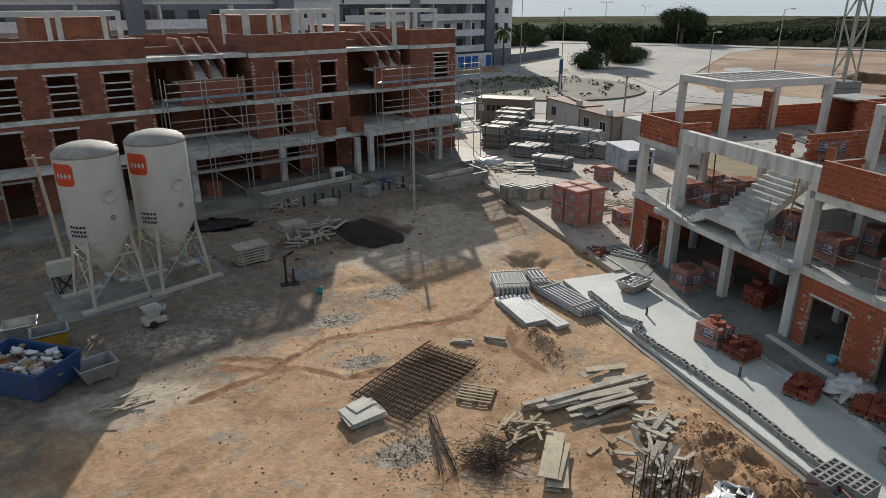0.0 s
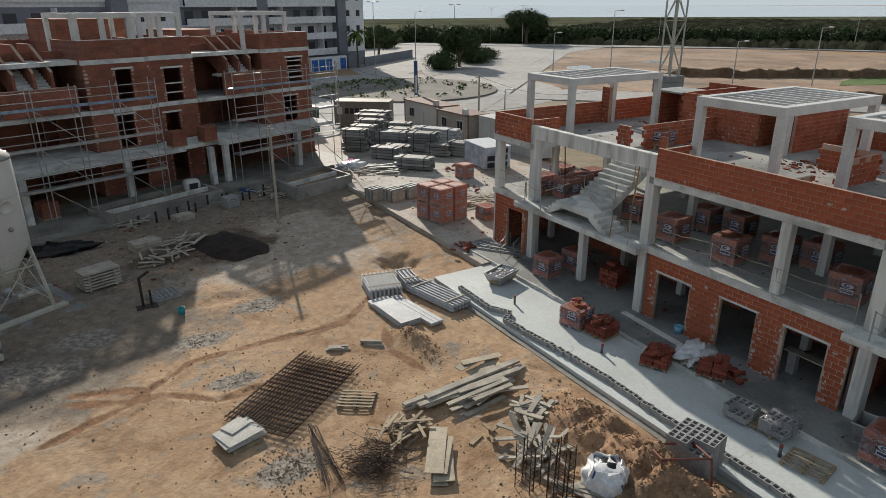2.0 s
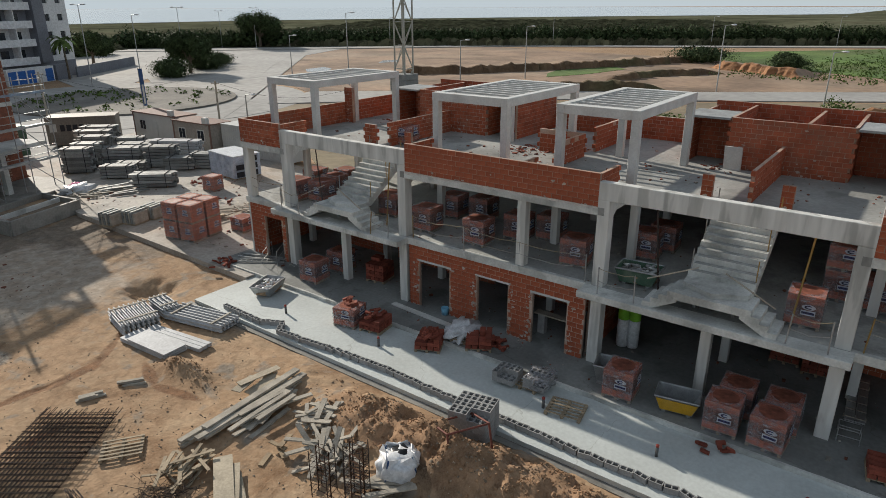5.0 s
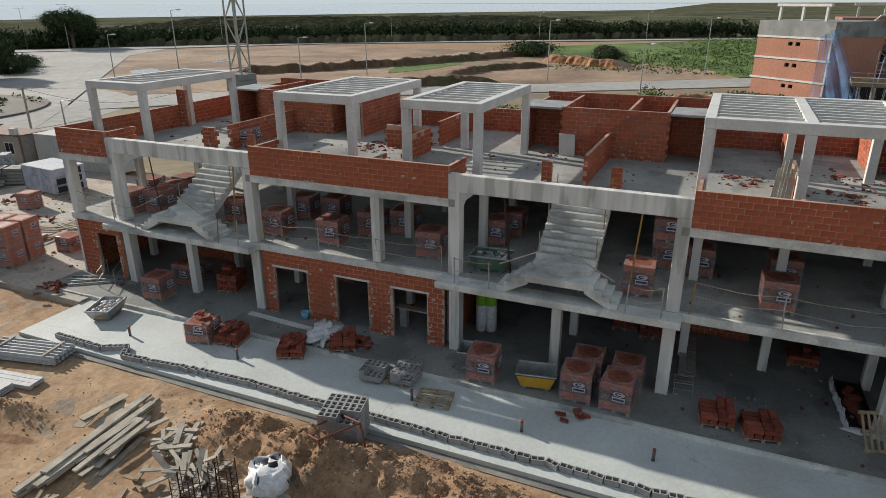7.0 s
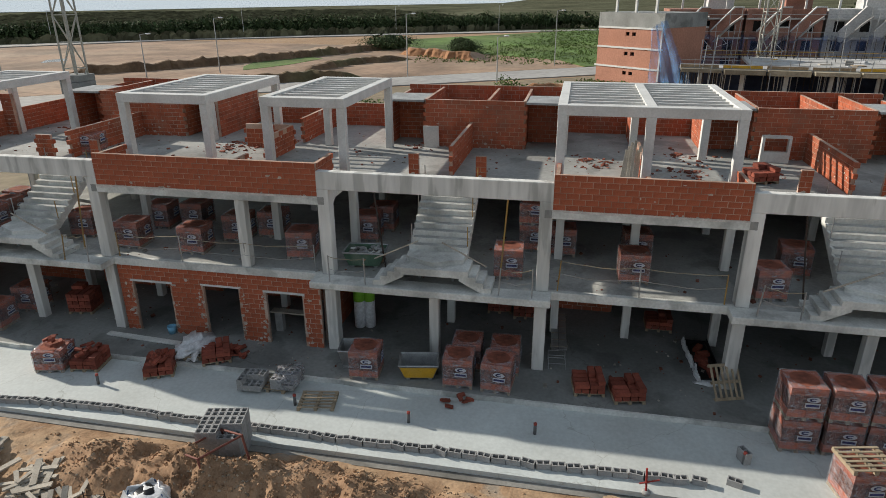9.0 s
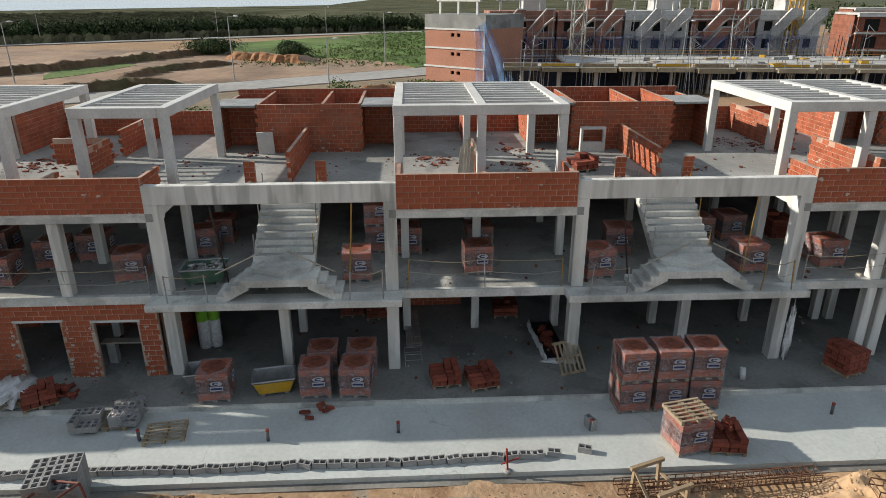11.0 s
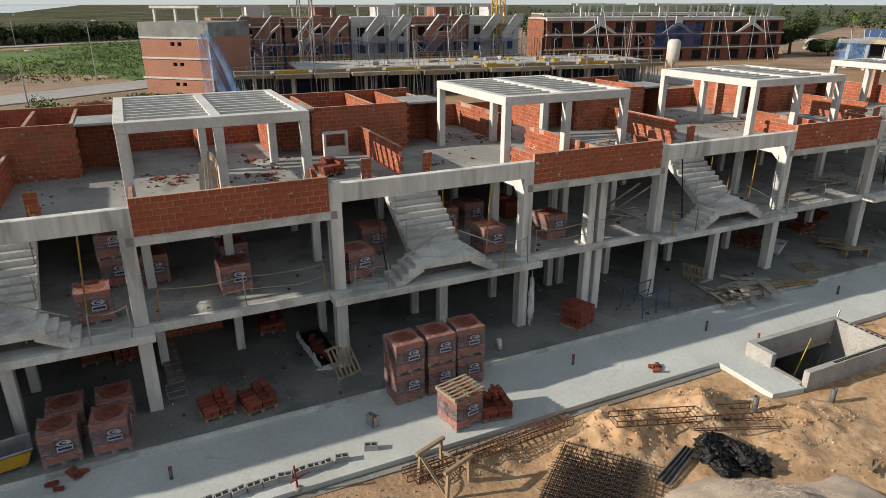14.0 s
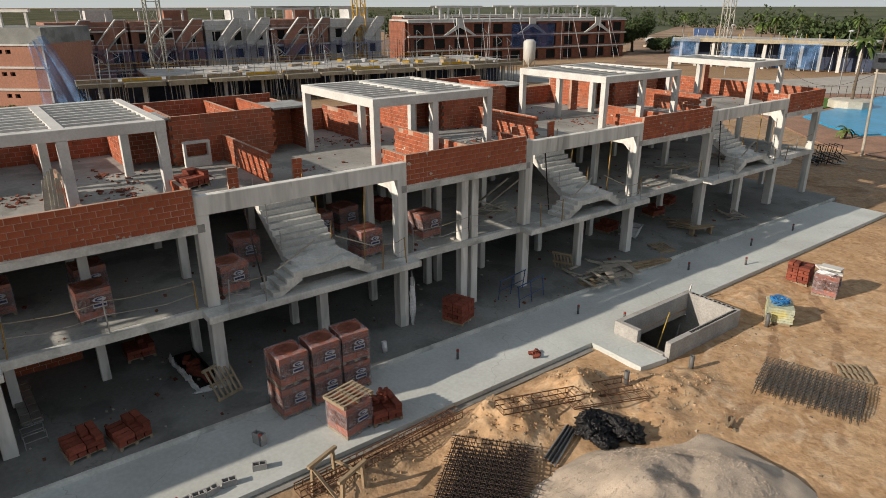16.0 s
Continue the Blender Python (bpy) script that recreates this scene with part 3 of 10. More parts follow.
solid = [(YN, BAYS[0][0])] + [(BAYS[i][1], BAYS[i + 1][0]) for i in range(4)] + [(BAYS[4][1], YS)]
for y0, y1 in solid:
    part("roof_slab", B().box(FX, FX + 3.45, max(YS, y1 - 0.25), min(YN, y0 + 0.25), Z2 - 0.27, Z2), ROOF_FLOOR, rb)
for y0, y1 in BAYS:
    part("balcony_slab", B().box(19.25, FX, y1 - 0.12, y0 + 0.22, Z1 - 0.25, Z1 + 0.004, bevel=0.02), CONCRETE, rb)
    part("front_beam", B().box(FX, FX + 0.3, y1, y0, 6.22, 6.85, bevel=0.015), BOARD_CONCRETE, rb, "board-marked concrete beam")
    for ye, s in ((y0, -1), (y1, 1)):
        ya, yb = ye, ye + s * 0.42
        c = B().box(FX + 0.003, FX + 0.45, ya, yb, Z1, 6.22, bevel=0.015)
        c.box(FX + 0.02, FX + 0.47, ya + s * 0.02, yb + s * 0.01, 0, Z1 - 0.27, bevel=0.015)
        part("column", c, BOARD_CONCRETE, rb)
        c = B().profile([(FX + 0.32, 6.2), (FX + 3.45, 5.95), (FX + 3.45, 5.7), (FX + 0.9, 5.7), (FX + 0.46, 5.35)], ya + s * 0.05, ya + s * 0.32)
        part("side_beam", c, CONCRETE, rb)


def mortar_line(y0, y1, seed):
    """The untidy bed of mortar that has run down under a parapet."""
    b, n = B(), int((y0 - y1) / 0.16)
    for i in range(n):
        ya, yb = y0 + (y1 - y0) * i / n, y0 + (y1 - y0) * (i + 1) / n
        d = 0.02 + 0.07 * max(0.0, 0.4 + noise.noise((ya * 1.1, seed, 0))) + 0.03 * noise.noise((ya * 5, seed, 3))
        b.box(FX - 0.028, FX + 0.03, yb, ya, Z2 - max(0.01, d), Z2 + 0.012)
    part("mortar_bed", b, material("spilt_mortar", (0.62, 0.585, 0.54), 0.95, fine=20, var=0.15), rb)["kind"] = "stuff"


for i, (y0, y1) in enumerate(solid):
    part("edge_beam", B().box(FX - 0.014, FX + 0.2, y1 - 0.02, y0 + 0.02, Z2 - 0.285, Z2 - 0.004, bevel=0.01), CONCRETE, rb, "pale concrete edge beam")
    part("edge_beam", B().box(FX - 0.014, FX + 0.2, y1 - 0.02, y0 + 0.02, Z1 - 0.29, Z1 + 0.004, bevel=0.01), CONCRETE, rb, "pale concrete edge beam")
    mortar_line(y0, y1, i)


def post(x, y, z0, z1, w=0.3):
    part("column", B().box(x - w / 2, x + w / 2, y - w / 2, y + w / 2, z0, z1, bevel=0.012), BOARD_CONCRETE, rb)


for x, y in [(20.25, 11.5)] + [(20.25, -16.2), (20.25, -16.75)]:
    post(x, y, Z1, Z2 - 0.27, 0.36)
    if y < 0:
        post(x, y, 0, Z1 - 0.27, 0.36)
for y in (21.1, 4.49, -9.6, -23.7, -38.3):
    post(20.35, y, 0, Z1 - 0.25, 0.34)
for y in (26.6, 21.0, 17.5, 11.6, 8.3, 4.4, 0.3, -2.4, -5.6, -9.6, -13.4, -16.4, -17.0, -19.7, -23.7, -27.8, -31.0, -34.3, -38.3, -42.3, -46.6):
    for x in (23.1, 27.0, 31.5):
        post(x, y, 0, Z1 - 0.27)
        if not (x < 23.5 and y in (4.4, -9.6, -23.7, -38.3, 21.0)):
            post(x, y, Z1, Z2 - 0.27)
for y in (YN - 0.25, YS + 0.2):
    post(20.25, y, Z1, Z2 - 0.27, 0.4)
    post(20.25, y, 0, Z1 - 0.27, 0.4)


def pergola(y0, y1, mids, x0=21.8, x1=28.1, ztop=9.0):
    p = thing("pergola", "pale concrete roof pergola with thin louvre slats", "pergola", "roof pergolas")
    e, hb = 0.32, 0.34
    for ye, s in ((y0, -1), (y1, 1)):
        part("side_beam", B().box(x0 + 0.003, x1 - 0.003, ye, ye + s * e, ztop - hb, ztop, bevel=0.012), PRECAST, p)
    part("front_beam", B().box(x0, x0 + e, y1 + e, y0 - e, ztop - hb, ztop - 0.002, bevel=0.012), PRECAST, p)
    part("back_beam", B().box(x1 - e, x1, y1 + e, y0 - e, ztop - hb, ztop - 0.002, bevel=0.012), PRECAST, p)
    for ym in mids:
        part("cross_beam", B().box(x0 + e, x1 - e, ym - 0.16, ym + 0.16, ztop - hb, ztop - 0.004), PRECAST, p)
    ys = [y1 + e] + [v for ym in sorted(mids) for v in (ym - 0.16, ym + 0.16)] + [y0 - e]
    k = 9
    for ya, yb in zip(ys[::2], ys[1::2]):
        for i in range(k):
            xx = x0 + e + (x1 - x0 - 2 * e) * (i + 0.5) / k
            part("slat", B().box(xx - 0.05, xx + 0.05, ya, yb, ztop - 0.26, ztop - 0.04), PRECAST, p)
    for x in (x0 + 0.16, x1 - 0.16):
        for y in (y0 - 0.16, y1 + 0.16, *mids):
            part("post", B().box(x - 0.15, x + 0.15, y - 0.15, y + 0.15, Z2, ztop - hb, bevel=0.012), PRECAST, p)
    return p


for y0, y1, mids in ((27.7, 24.2, ()), (17.0, 13.3, ()), (11.2, 8.0, ()), (0.6, -5.36, (-2.4,)), (-13.0, -19.1, (-16.0,)), (-26.6, -33.0, (-29.8,)), (-40.7, -44.6, ())):
    pergola(y0, y1, mids)

# brick parapets along the roof edge, with returns into the stair bays
for i, (y0, y1) in enumerate(solid):
    brick_wall("parapet", (FX + 0.09, y0), (FX + 0.09, y1), Z2, PT, rb, seed=i, single=i in (1, 2, 3), label="red hollow-brick parapet", smear=18)
    for ye, s in ((y0, -1), (y1, 1)):
        if ye in (YN, YS):
            continue
        brick_wall("parapet_return", (FX + 0.17, ye + s * 0.09), (FX + 1.7, ye + s * 0.09), Z2, PT - 0.05, rb, seed=i, single=i in (1, 2), teeth=(0, 1))
for ye in (YN - 0.09, YS + 0.09):
    brick_wall("end_parapet", (FX + 0.17, ye), (BX, ye), Z2, PT, rb, single=False)
brick_wall("back_parapet", (BX - 0.09, YN - 0.2), (BX - 0.09, YS + 0.2), Z2, PT, rb, single=False)


BOARD_GREY = material("grey_board", (0.33, 0.345, 0.345), 0.8, scale=1.5, fine=10, var=0.15, second=(0.24, 0.24, 0.235), mix=0.6)


def roof_house(yc, w=4.4):
    """A tall brick box behind a stair bay, with recesses under lintel slabs on both sides."""
    y0, y1, zt = yc + w / 2, yc - w / 2, 8.05
    brick_wall("stairhead_front", (28.6, y0), (28.6, y1), Z2, zt, rb, seed=3, single=False, smear=34, teeth=(1, 1))
    for ye in (y0, y1):
        brick_wall("stairhead_side", (28.68, ye), (BX - 0.2, ye), Z2, zt, rb, single=False)
    brick_wall("stairhead_divider", (28.68, yc - 0.6), (BX - 0.2, yc - 0.6), 7.0, zt, rb, single=False)
    brick_wall("stairhead_back", (BX - 0.1, y0 + 1.8), (BX - 0.1, y1 - 1.8), PT, zt + 0.1, rb, single=False)
    for ye, s in ((y0, 1), (y1, -1)):
        brick_wall("recess_wall", (30.3, ye + s * 0.08), (30.3, ye + s * 1.7), Z2, zt - 0.16, rb, single=False)
        brick_wall("recess_side", (28.7, ye + s * 1.75), (BX - 0.2, ye + s * 1.75), Z2, zt - 0.16, rb, single=False)
        part("lintel_slab", B().box(28.5, 30.6, ye + s * 0.08, ye + s * 1.95, zt - 0.13, zt - 0.03, bevel=0.01), BOARD_GREY, rb)


for yb0, yb1 in BAYS:
    roof_house((yb0 + yb1) / 2 - 0.1)
    yc = (yb0 + yb1) / 2
    brick_wall("roof_divider", (23.6, yc), (28.5, yc), Z2, 7.1, rb, single=abs(yc) < 6, smear=10, teeth=(1, 0))
    for s in (1.45, -1.15):
        brick_wall("brick_stub", (23.62, yc + s + 0.2), (23.62, yc + s - 0.2), Z2, 6.75, rb, single=abs(yc) < 6, smear=3)
# low partition walls on the terraces
for p0, p1, h in (((20.2, 12.4), (22.6, 12.4), 6.7), ((24.3, 12.4), (27.0, 12.4), 7.0), ((27.0, 12.4), (27.0, 14.6), 7.0), ((28.2, 12.4), (32.8, 12.4), 7.1), ((23.6, 21.9), (23.6, 22.6), 6.9),
                  ((20.2, -2.5), (22.2, -2.5), 6.75), ((24.3, -2.5), (26.6, -2.5), 6.9), ((29.5, -2.5), (32.8, -2.5), 7.1), ((20.2, -16.4), (25.5, -16.4), 7.1), ((27.0, -16.4), (32.8, -16.4), 7.3), ((20.2, -30.2), (25.0, -30.2), 7.0)):
    brick_wall("partition", p0, p1, Z2, h, rb, ragged=True, single=-3 < p0[1] < 13, smear=7, teeth=(1, 1))


for x, y, h in ((27.5, 27.55, 2.0), (28.6, -46.4, 2.2), (29.3, -32.6, 2.1), (25.0, -39.0, 0.95), (31.2, -20.1, 2.3)):
    brick_wall("brick_pier", (x, y + 0.3), (x, y - 0.3), Z2, Z2 + h, rb, th=0.2, single=False, seed=int(h * 10), smear=8)


def stairs(yc):
    """A T-shaped concrete stair: two short side flights to a landing, then one flight up."""
    st = thing("concrete_staircase", "raw concrete staircase splitting into two short side flights", "staircase", "concrete staircases")
    w, zl = 2.1, Z1 + 0.9
    n, rise, go = 11, (Z2 - zl) / 11, 0.265
    xs = FX + 0.72
    pts = []
    for i in range(n):
        pts += [(xs + i * go, zl + i * rise), (xs + i * go, zl + (i + 1) * rise)]
    pts += [(xs + n * go, Z2), (xs + n * go, Z2 - 0.3), (xs + 0.1, zl - 0.22), (xs, zl - 0.2)]
    part("upper_flight", B().profile(pts, yc - w / 2, yc + w / 2), CONCRETE, st)
    dust = B()
    for i in range(n):
        e = 0.012 * noise.noise((i * 1.3, yc, 0))
        dust.box(xs + i * go + 0.035 + e, xs + (i + 1) * go - 0.01, yc - w / 2 + 0.05, yc + w / 2 - 0.08, zl + (i + 1) * rise, zl + (i + 1) * rise + 0.006)
    part("tread_dust", dust, DECK_FLOOR, st, "grey dust on the treads")["kind"] = "stuff"
    part("landing", B().box(19.42, xs + 0.02, yc - 1.05, yc + 1.05, zl - 0.42, zl - 0.16, bevel=0.012), CONCRETE, st)
    part("winder_step", B().prism([(19.62, yc), (20.12, yc + 1.0), (xs + 0.02, yc + 1.05), (xs + 0.02, yc - 1.05), (20.12, yc - 1.0)], zl - 0.158, zl + 0.003), CONCRETE, st, "pointed lowest step")
    for s in (1, -1):
        f = B()
        k, r, g2 = 4, 0.74 / 4, 0.26
        pr = []
        ya = 1.0
        for i in range(k):
            pr += [(ya + i * g2, 0.74 - i * r), (ya + (i + 1) * g2, 0.74 - i * r)]
        pr = pr + [(ya + k * g2, 0.0), (ya + k * g2 - 0.34, 0.0), (ya - 0.05, 0.74 - 0.34)]
        m = Matrix.Translation((0, yc, Z1 + 0.006)) @ Matrix(((0, 1, 0, 0), (s, 0, 0, 0), (0, 0, 1, 0), (0, 0, 0, 1)))
        part("side_flight", f.profile(pr, 19.422, 20.55, m), CONCRETE, st)


for y0, y1 in BAYS:
    stairs((y0 + y1) / 2 - 0.1)

# brick toned dark so the back of the ground floor sinks into shade
BRICK_REAR_SHADE = material("shade_toned_brickwork", (0.24, 0.095, 0.06), 0.9, scale=0.8, fine=9, var=0.2, second=(0.18, 0.10, 0.08), mix=0.5)
# ground floor brickwork
brick_wall("brick_front", (20.11, 16.95), (20.11, 8.7), 0, Z1 - 0.27, rb, label="red hollow-brick wall with rough openings",
           holes=((0.55, 2.15, 0, 2.2), (3.55, 5.0, 0, 2.25), (6.1, 7.55, 0, 2.2)), seed=8, smear=150, tooth=0.13)
for y0, y1, zt in ((16.5, 14.7, 2.2), (13.5, 11.85, 2.25), (10.95, 9.3, 2.2)):
    part("lintel", B().box(20.03, 20.19, y1, y0, zt - 0.09, zt - 0.004, bevel=0.008), PRECAST, rb)
part("work_plank", B().box(20.9, 21.25, 9.2, 11.2, 0.82, 0.87), WOOD_GREY, rb)
for y in (9.5, 10.9):
    part("plank_support", B().box(20.95, 21.2, y - 0.15, y + 0.15, 0, 0.82), BLOCK, rb)
brick_wall("brick_front", (20.11, 27.8), (20.11, 25.1), 0, Z1 - 0.27, rb, holes=((1.1, 2.4, 0, 2.2),), seed=9, smear=40, tooth=0.13)
brick_wall("brick_side", (20.3, YN - 0.2), (27, YN - 0.2), 0, Z1 - 0.27, rb, single=False)
brick_wall("inner_wall", (24.0, 25.0), (24.0, 9.0), 0, Z1 - 0.27, rb, single=False, holes=((3, 4, 0, 2.1), (10, 11, 0, 2.1)))
brick_wall("inner_wall", (20.6, 8.75), (24.0, 8.75), 0, Z1 - 0.27, rb, single=False)
brick_wall("inner_wall", (25.2, 2.8), (25.2, -2.0), 0, 2.1, rb, single=False)
part("back_wall", B().box(BX - 0.2, BX - 0.05, YS, YN, 0, Z1 - 0.27).box(BX - 0.2, BX - 0.05, YS, 16, Z1, Z2 - 0.27), BRICK_REAR_SHADE, rb, "plain rear brick wall")

# ---- brick building at the far side of the yard ----
LA = radians(19.3)
LO = Vector((19.89, 55.51, 0))
LM = Matrix.Translation(LO) @ Matrix(((-math.cos(LA), -math.sin(LA), 0, 0), (-math.sin(LA), math.cos(LA), 0, 0), (0, 0, 1, 0), (0, 0, 0, 1)))
lb = thing("brick_apartment_building", "three-storey red brick shell with concrete bands, open stairs and scaffolding", "building")
BRICK_FAR = material("far_brickwork", (0.25, 0.098, 0.063), 0.9, scale=0.8, fine=9, var=0.2, second=(0.22, 0.11, 0.08), mix=0.5)


def brick_far_material():
    n, l = BRICK_FAR.node_tree.nodes, BRICK_FAR.node_tree.links
    bs = n["Principled BSDF"]
    old = bs.inputs["Base Color"].links[0].from_socket
    tc = n.new("ShaderNodeTexCoord")
    mp = n.new("ShaderNodeMapping")
    mp.inputs["Rotation"].default_value = (radians(90), 0, 0)
    t = n.new("ShaderNodeTexBrick")
    t.inputs["Scale"].default_value = 1.0
    t.inputs["Brick Width"].default_value, t.inputs["Row Height"].default_value, t.inputs["Mortar Size"].default_value = 0.5, 0.2, 0.014
    t.inputs["Color1"].default_value, t.inputs["Color2"].default_value, t.inputs["Mortar"].default_value = (0.85, 0.85, 0.85, 1), (1.15, 1.1, 1.05, 1), (1.0, 1.12, 1.2, 1)
    l.new(tc.outputs["Object"], mp.inputs[0])
    l.new(mp.outputs[0], t.inputs["Vector"])
    x = n.new("ShaderNodeMix")
    x.data_type, x.blend_type = 'RGBA', 'MULTIPLY'
    x.inputs[0].default_value = 1.0
    l.new(old, x.inputs[6])
    l.new(t.outputs["Color"], x.inputs[7])
    l.new(x.outputs[2], bs.inputs["Base Color"])


brick_far_material()


def lb_wall(name, u0, u1, z0, z1, v=0.0, th=0.25, holes=(), mat=None):
    """A wall in the plane v with openings (u0, u1, z0, z1) cut through."""
    w = B().pierced(u0, u1, z0, z1, v, v + th, holes)
    ob = part(name, w, mat or BRICK_FAR, lb, m=LM)
    return ob


def lb_box(name, u0, u1, v0, v1, z0, z1, mat, bevel=0.0, label=""):
    return part(name, B().box(u0, u1, v0, v1, z0, z1, bevel=bevel), mat, lb, label, LM)


UE = 48.0
patch = random.Random(31)
F = [-0.05, 3.0, 5.78, 9.0]
win3 = [(0.86, 2.34, 6.15, 8.2), (11.85, 13.15, 5.8, 8.1), (15.64, 16.74, 6.3, 8.3), (26.7, 28.25, 5.8, 8.2), (29.85, 31.35, 5.8, 8.2), (33.0, 34.5, 5.8, 8.2), (40, 41.4, 5.8, 8.2), (43.2, 44.7, 5.8, 8.2)]
win2 = [(1.6, 2.9, 3.1, 5.1), (12.4, 13.5, 3.1, 5.0), (15.95, 17.1, 3.1, 5.3), (26.95, 28.3, 3.0, 5.1), (30.3, 31.6, 3.0, 5.0), (33.3, 34.8, 3.0, 5.1), (40, 41.4, 3, 5.1), (43.2, 44.7, 3, 5.1)]
win1 = [(1.4, 2.6, 0, 2.2), (12.2, 13.4, 0, 2.2), (15.6, 16.9, 0, 2.2), (26.8, 28.2, 0, 2.1), (30.3, 31.8, 0, 2.1), (33.3, 34.8, 0, 2.1)]
# closed stretches of the front, between the stair recesses
for u0, u1, v in ((0, 4.83, 0.0), (10.82, 14.35, 0.0), (14.35, 18.75, -0.35), (25.55, 36.5, -0.1), (40 - 0.5, UE, -0.1)):
    for z, wins in ((0, win1), (1, win2), (2, win3)):
        hs = [h for h in wins if h[0] > u0 and h[1] < u1]
        lb_wall("front_wall", u0, u1, F[z] + (0.0 if z == 0 else 0.004), F[z + 1] - 0.3, v, holes=hs)
        lb_box("floor_band", u0 - 0.02, u1 + 0.02, v - 0.06, v + 0.3, F[z + 1] - 0.3, F[z + 1], CONCRETE)
        pt = B()
        for h in hs:
            lb_box("lintel", h[0] - 0.2, h[1] + 0.2, v - 0.012, v + 0.2, h[3], h[3] + 0.13, CONCRETE)
            for ue in (h[0], h[1]):
                zz = h[2]
                while zz < h[3] - 0.1:
                    dw = patch.uniform(0.04, 0.22) if patch.random() < 0.75 else 0.0
                    if dw:
                        pt.box(ue - dw if ue == h[0] else ue, ue if ue == h[0] else ue + dw, v - 0.01, v + 0.05, zz, zz + patch.uniform(0.08, 0.19))
                    zz += 0.2
        for ue in (u0, u1):
            for k in range(11):
                if patch.random() < 0.6:
                    dw = patch.uniform(0.05, 0.25)
                    zz = F[z] + 0.1 + k * 0.24
                    pt.box(ue if ue == u0 else ue - dw, ue + dw if ue == u0 else ue, v - 0.01, v + 0.05, zz, zz + 0.14)
        part("mortar_patch", pt, MORTAR, lb, m=LM)["kind"] = "stuff"
        if z == 2 and u0 > 20 or z == 2 and u0 == 10.82 or (z == 2 and u0 == 0):
            for h in hs:
                for q in (0.22, 0.45, 0.68, 0.9) if u0 != 10.82 else (0.3, 0.62):
                    lb_box("safety_rail", h[0], h[1], v + 0.05, v + 0.09, h[2] + q * 2.0 - 0.04, h[2] + q * 2.0 + 0.05, PRECAST)
    lb_wall("parapet", u0, u1, 9.0, 10.18 if u0 < 25 or u0 > 30 else 10.2, v)
    lb_box("coping", u0 - 0.01, u1 + 0.01, v - 0.015, v + 0.265, 10.2, 10.235, PRECAST)
    for ue in (u0, u1 - 0.2):
        lb_box("side_wall", ue, ue + 0.2, v + 0.26, 4.0, 0.0, 10.18, BRICK_FAR)
for u0, u1 in ((4.83, 10.82), (18.75, 25.55), (36.5, 39.5)):
    for k in (1, 2, 3):
        lb_box("floor_slab", u0, u1, -0.3 if k < 3 else 2.4, 4.2, F[k] - 0.28, F[k], CONCRETE)
    for k in range(3):
        lb_wall("recess_wall", u0, u1, F[k], F[k + 1] - 0.28, 4.2, holes=((u0 + 0.6, u0 + 2.4, F[k], F[k] + 2.2), (u1 - 2.2, u1 - 0.7, F[k], F[k] + 2.2)))
    lb_wall("recess_parapet", u0, u1, 9.0, 9.5, 2.4)
    for k in range(3):
        for uu in (u0 + 1.5, u1 - 1.45):
            lb_box("safety_post", uu - 0.03, uu + 0.03, 4.1, 4.16, F[k], F[k] + 2.2, STEEL)
# stair boxes with sloping brick walls
for u0, u1, us in ((4.46, 8.75, (8.05, 7.0, 5.95)), (19.4, 23.85, (22.75, 21.6, 20.55)), (35.9, 40.2, (39.5, 38.4, 37.3))):
    lb_box("stair_front", u0, u1, -0.6, -0.35, 5.85, 7.45, BRICK_FAR)
    lb_box("stair_coping", u0 - 0.01, u1 + 0.01, -0.61, -0.34, 7.45, 7.48, MORTAR)
    lb_box("stair_landing", u0, u1, -0.35, 1.0, 7.2, 7.35, CONCRETE)
    for u in us:
        pr = [(-0.1, 7.35), (-0.1, 8.38), (2.55, 9.95), (4.6, 9.95), (4.6, 9.0), (3.2, 8.7), (1.0, 7.35)]
        sw = Matrix(((0, 1, 0, 0), (1, 0, 0, 0), (0, 0, 1, 0), (0, 0, 0, 1)))
        w = part("stair_wall", B().profile(pr, u - 0.08, u + 0.08, sw), BRICK_FAR, lb, m=LM)
        part("coping", B().profile([(-0.12, 8.384), (-0.12, 8.43), (2.54, 10.0), (4.6, 10.0), (4.6, 9.954), (2.56, 9.954)], u - 0.085, u + 0.085, sw), MORTAR, lb, m=LM)
    st = B()
    zs = [7.35 + 0.183 * i for i in range(10)]
    pr = [(0.2, 7.2)] + [p for i in range(9) for p in ((0.2 + i * 0.3, zs[i + 1]), (0.2 + (i + 1) * 0.3, zs[i + 1]))] + [(2.9, 8.75)]
    for a, c in ((us[0] - 0.09, us[1] + 0.09), (us[1] - 0.09, us[2] + 0.09)):
        part("stair_flight", B().profile(pr, min(a, c), max(a, c), sw), CONCRETE, lb, m=LM)
# terrace slabs in front of the lower floors, on columns
lb_box("terrace_slab", 3.0, 11.3, -3.4, -0.07, 2.72, 3.0, CONCRETE, label="concrete terrace slab")
lb_box("terrace_slab", 0.0, 3.0, -2.6, -0.07, 2.724, 2.996, CONCRETE)
lb_box("terrace_slab", 11.3, 14.0, -2.6, -0.07, 2.72, 3.0, CONCRETE)
lb_box("terrace_slab", 14.0, 26.0, -3.2, -0.42, 2.72, 3.0, CONCRETE)
lb_box("terrace_slab", 26.0, UE, -1.6, -0.17, 2.72, 3.0, CONCRETE)
for u in (4.2, 10.9, 12.1, 18.2, 24.5):
    lb_box("column", u - 0.2, u + 0.2, -3.3, -2.9, -0.05, 2.72, CONCRETE, 0.015)
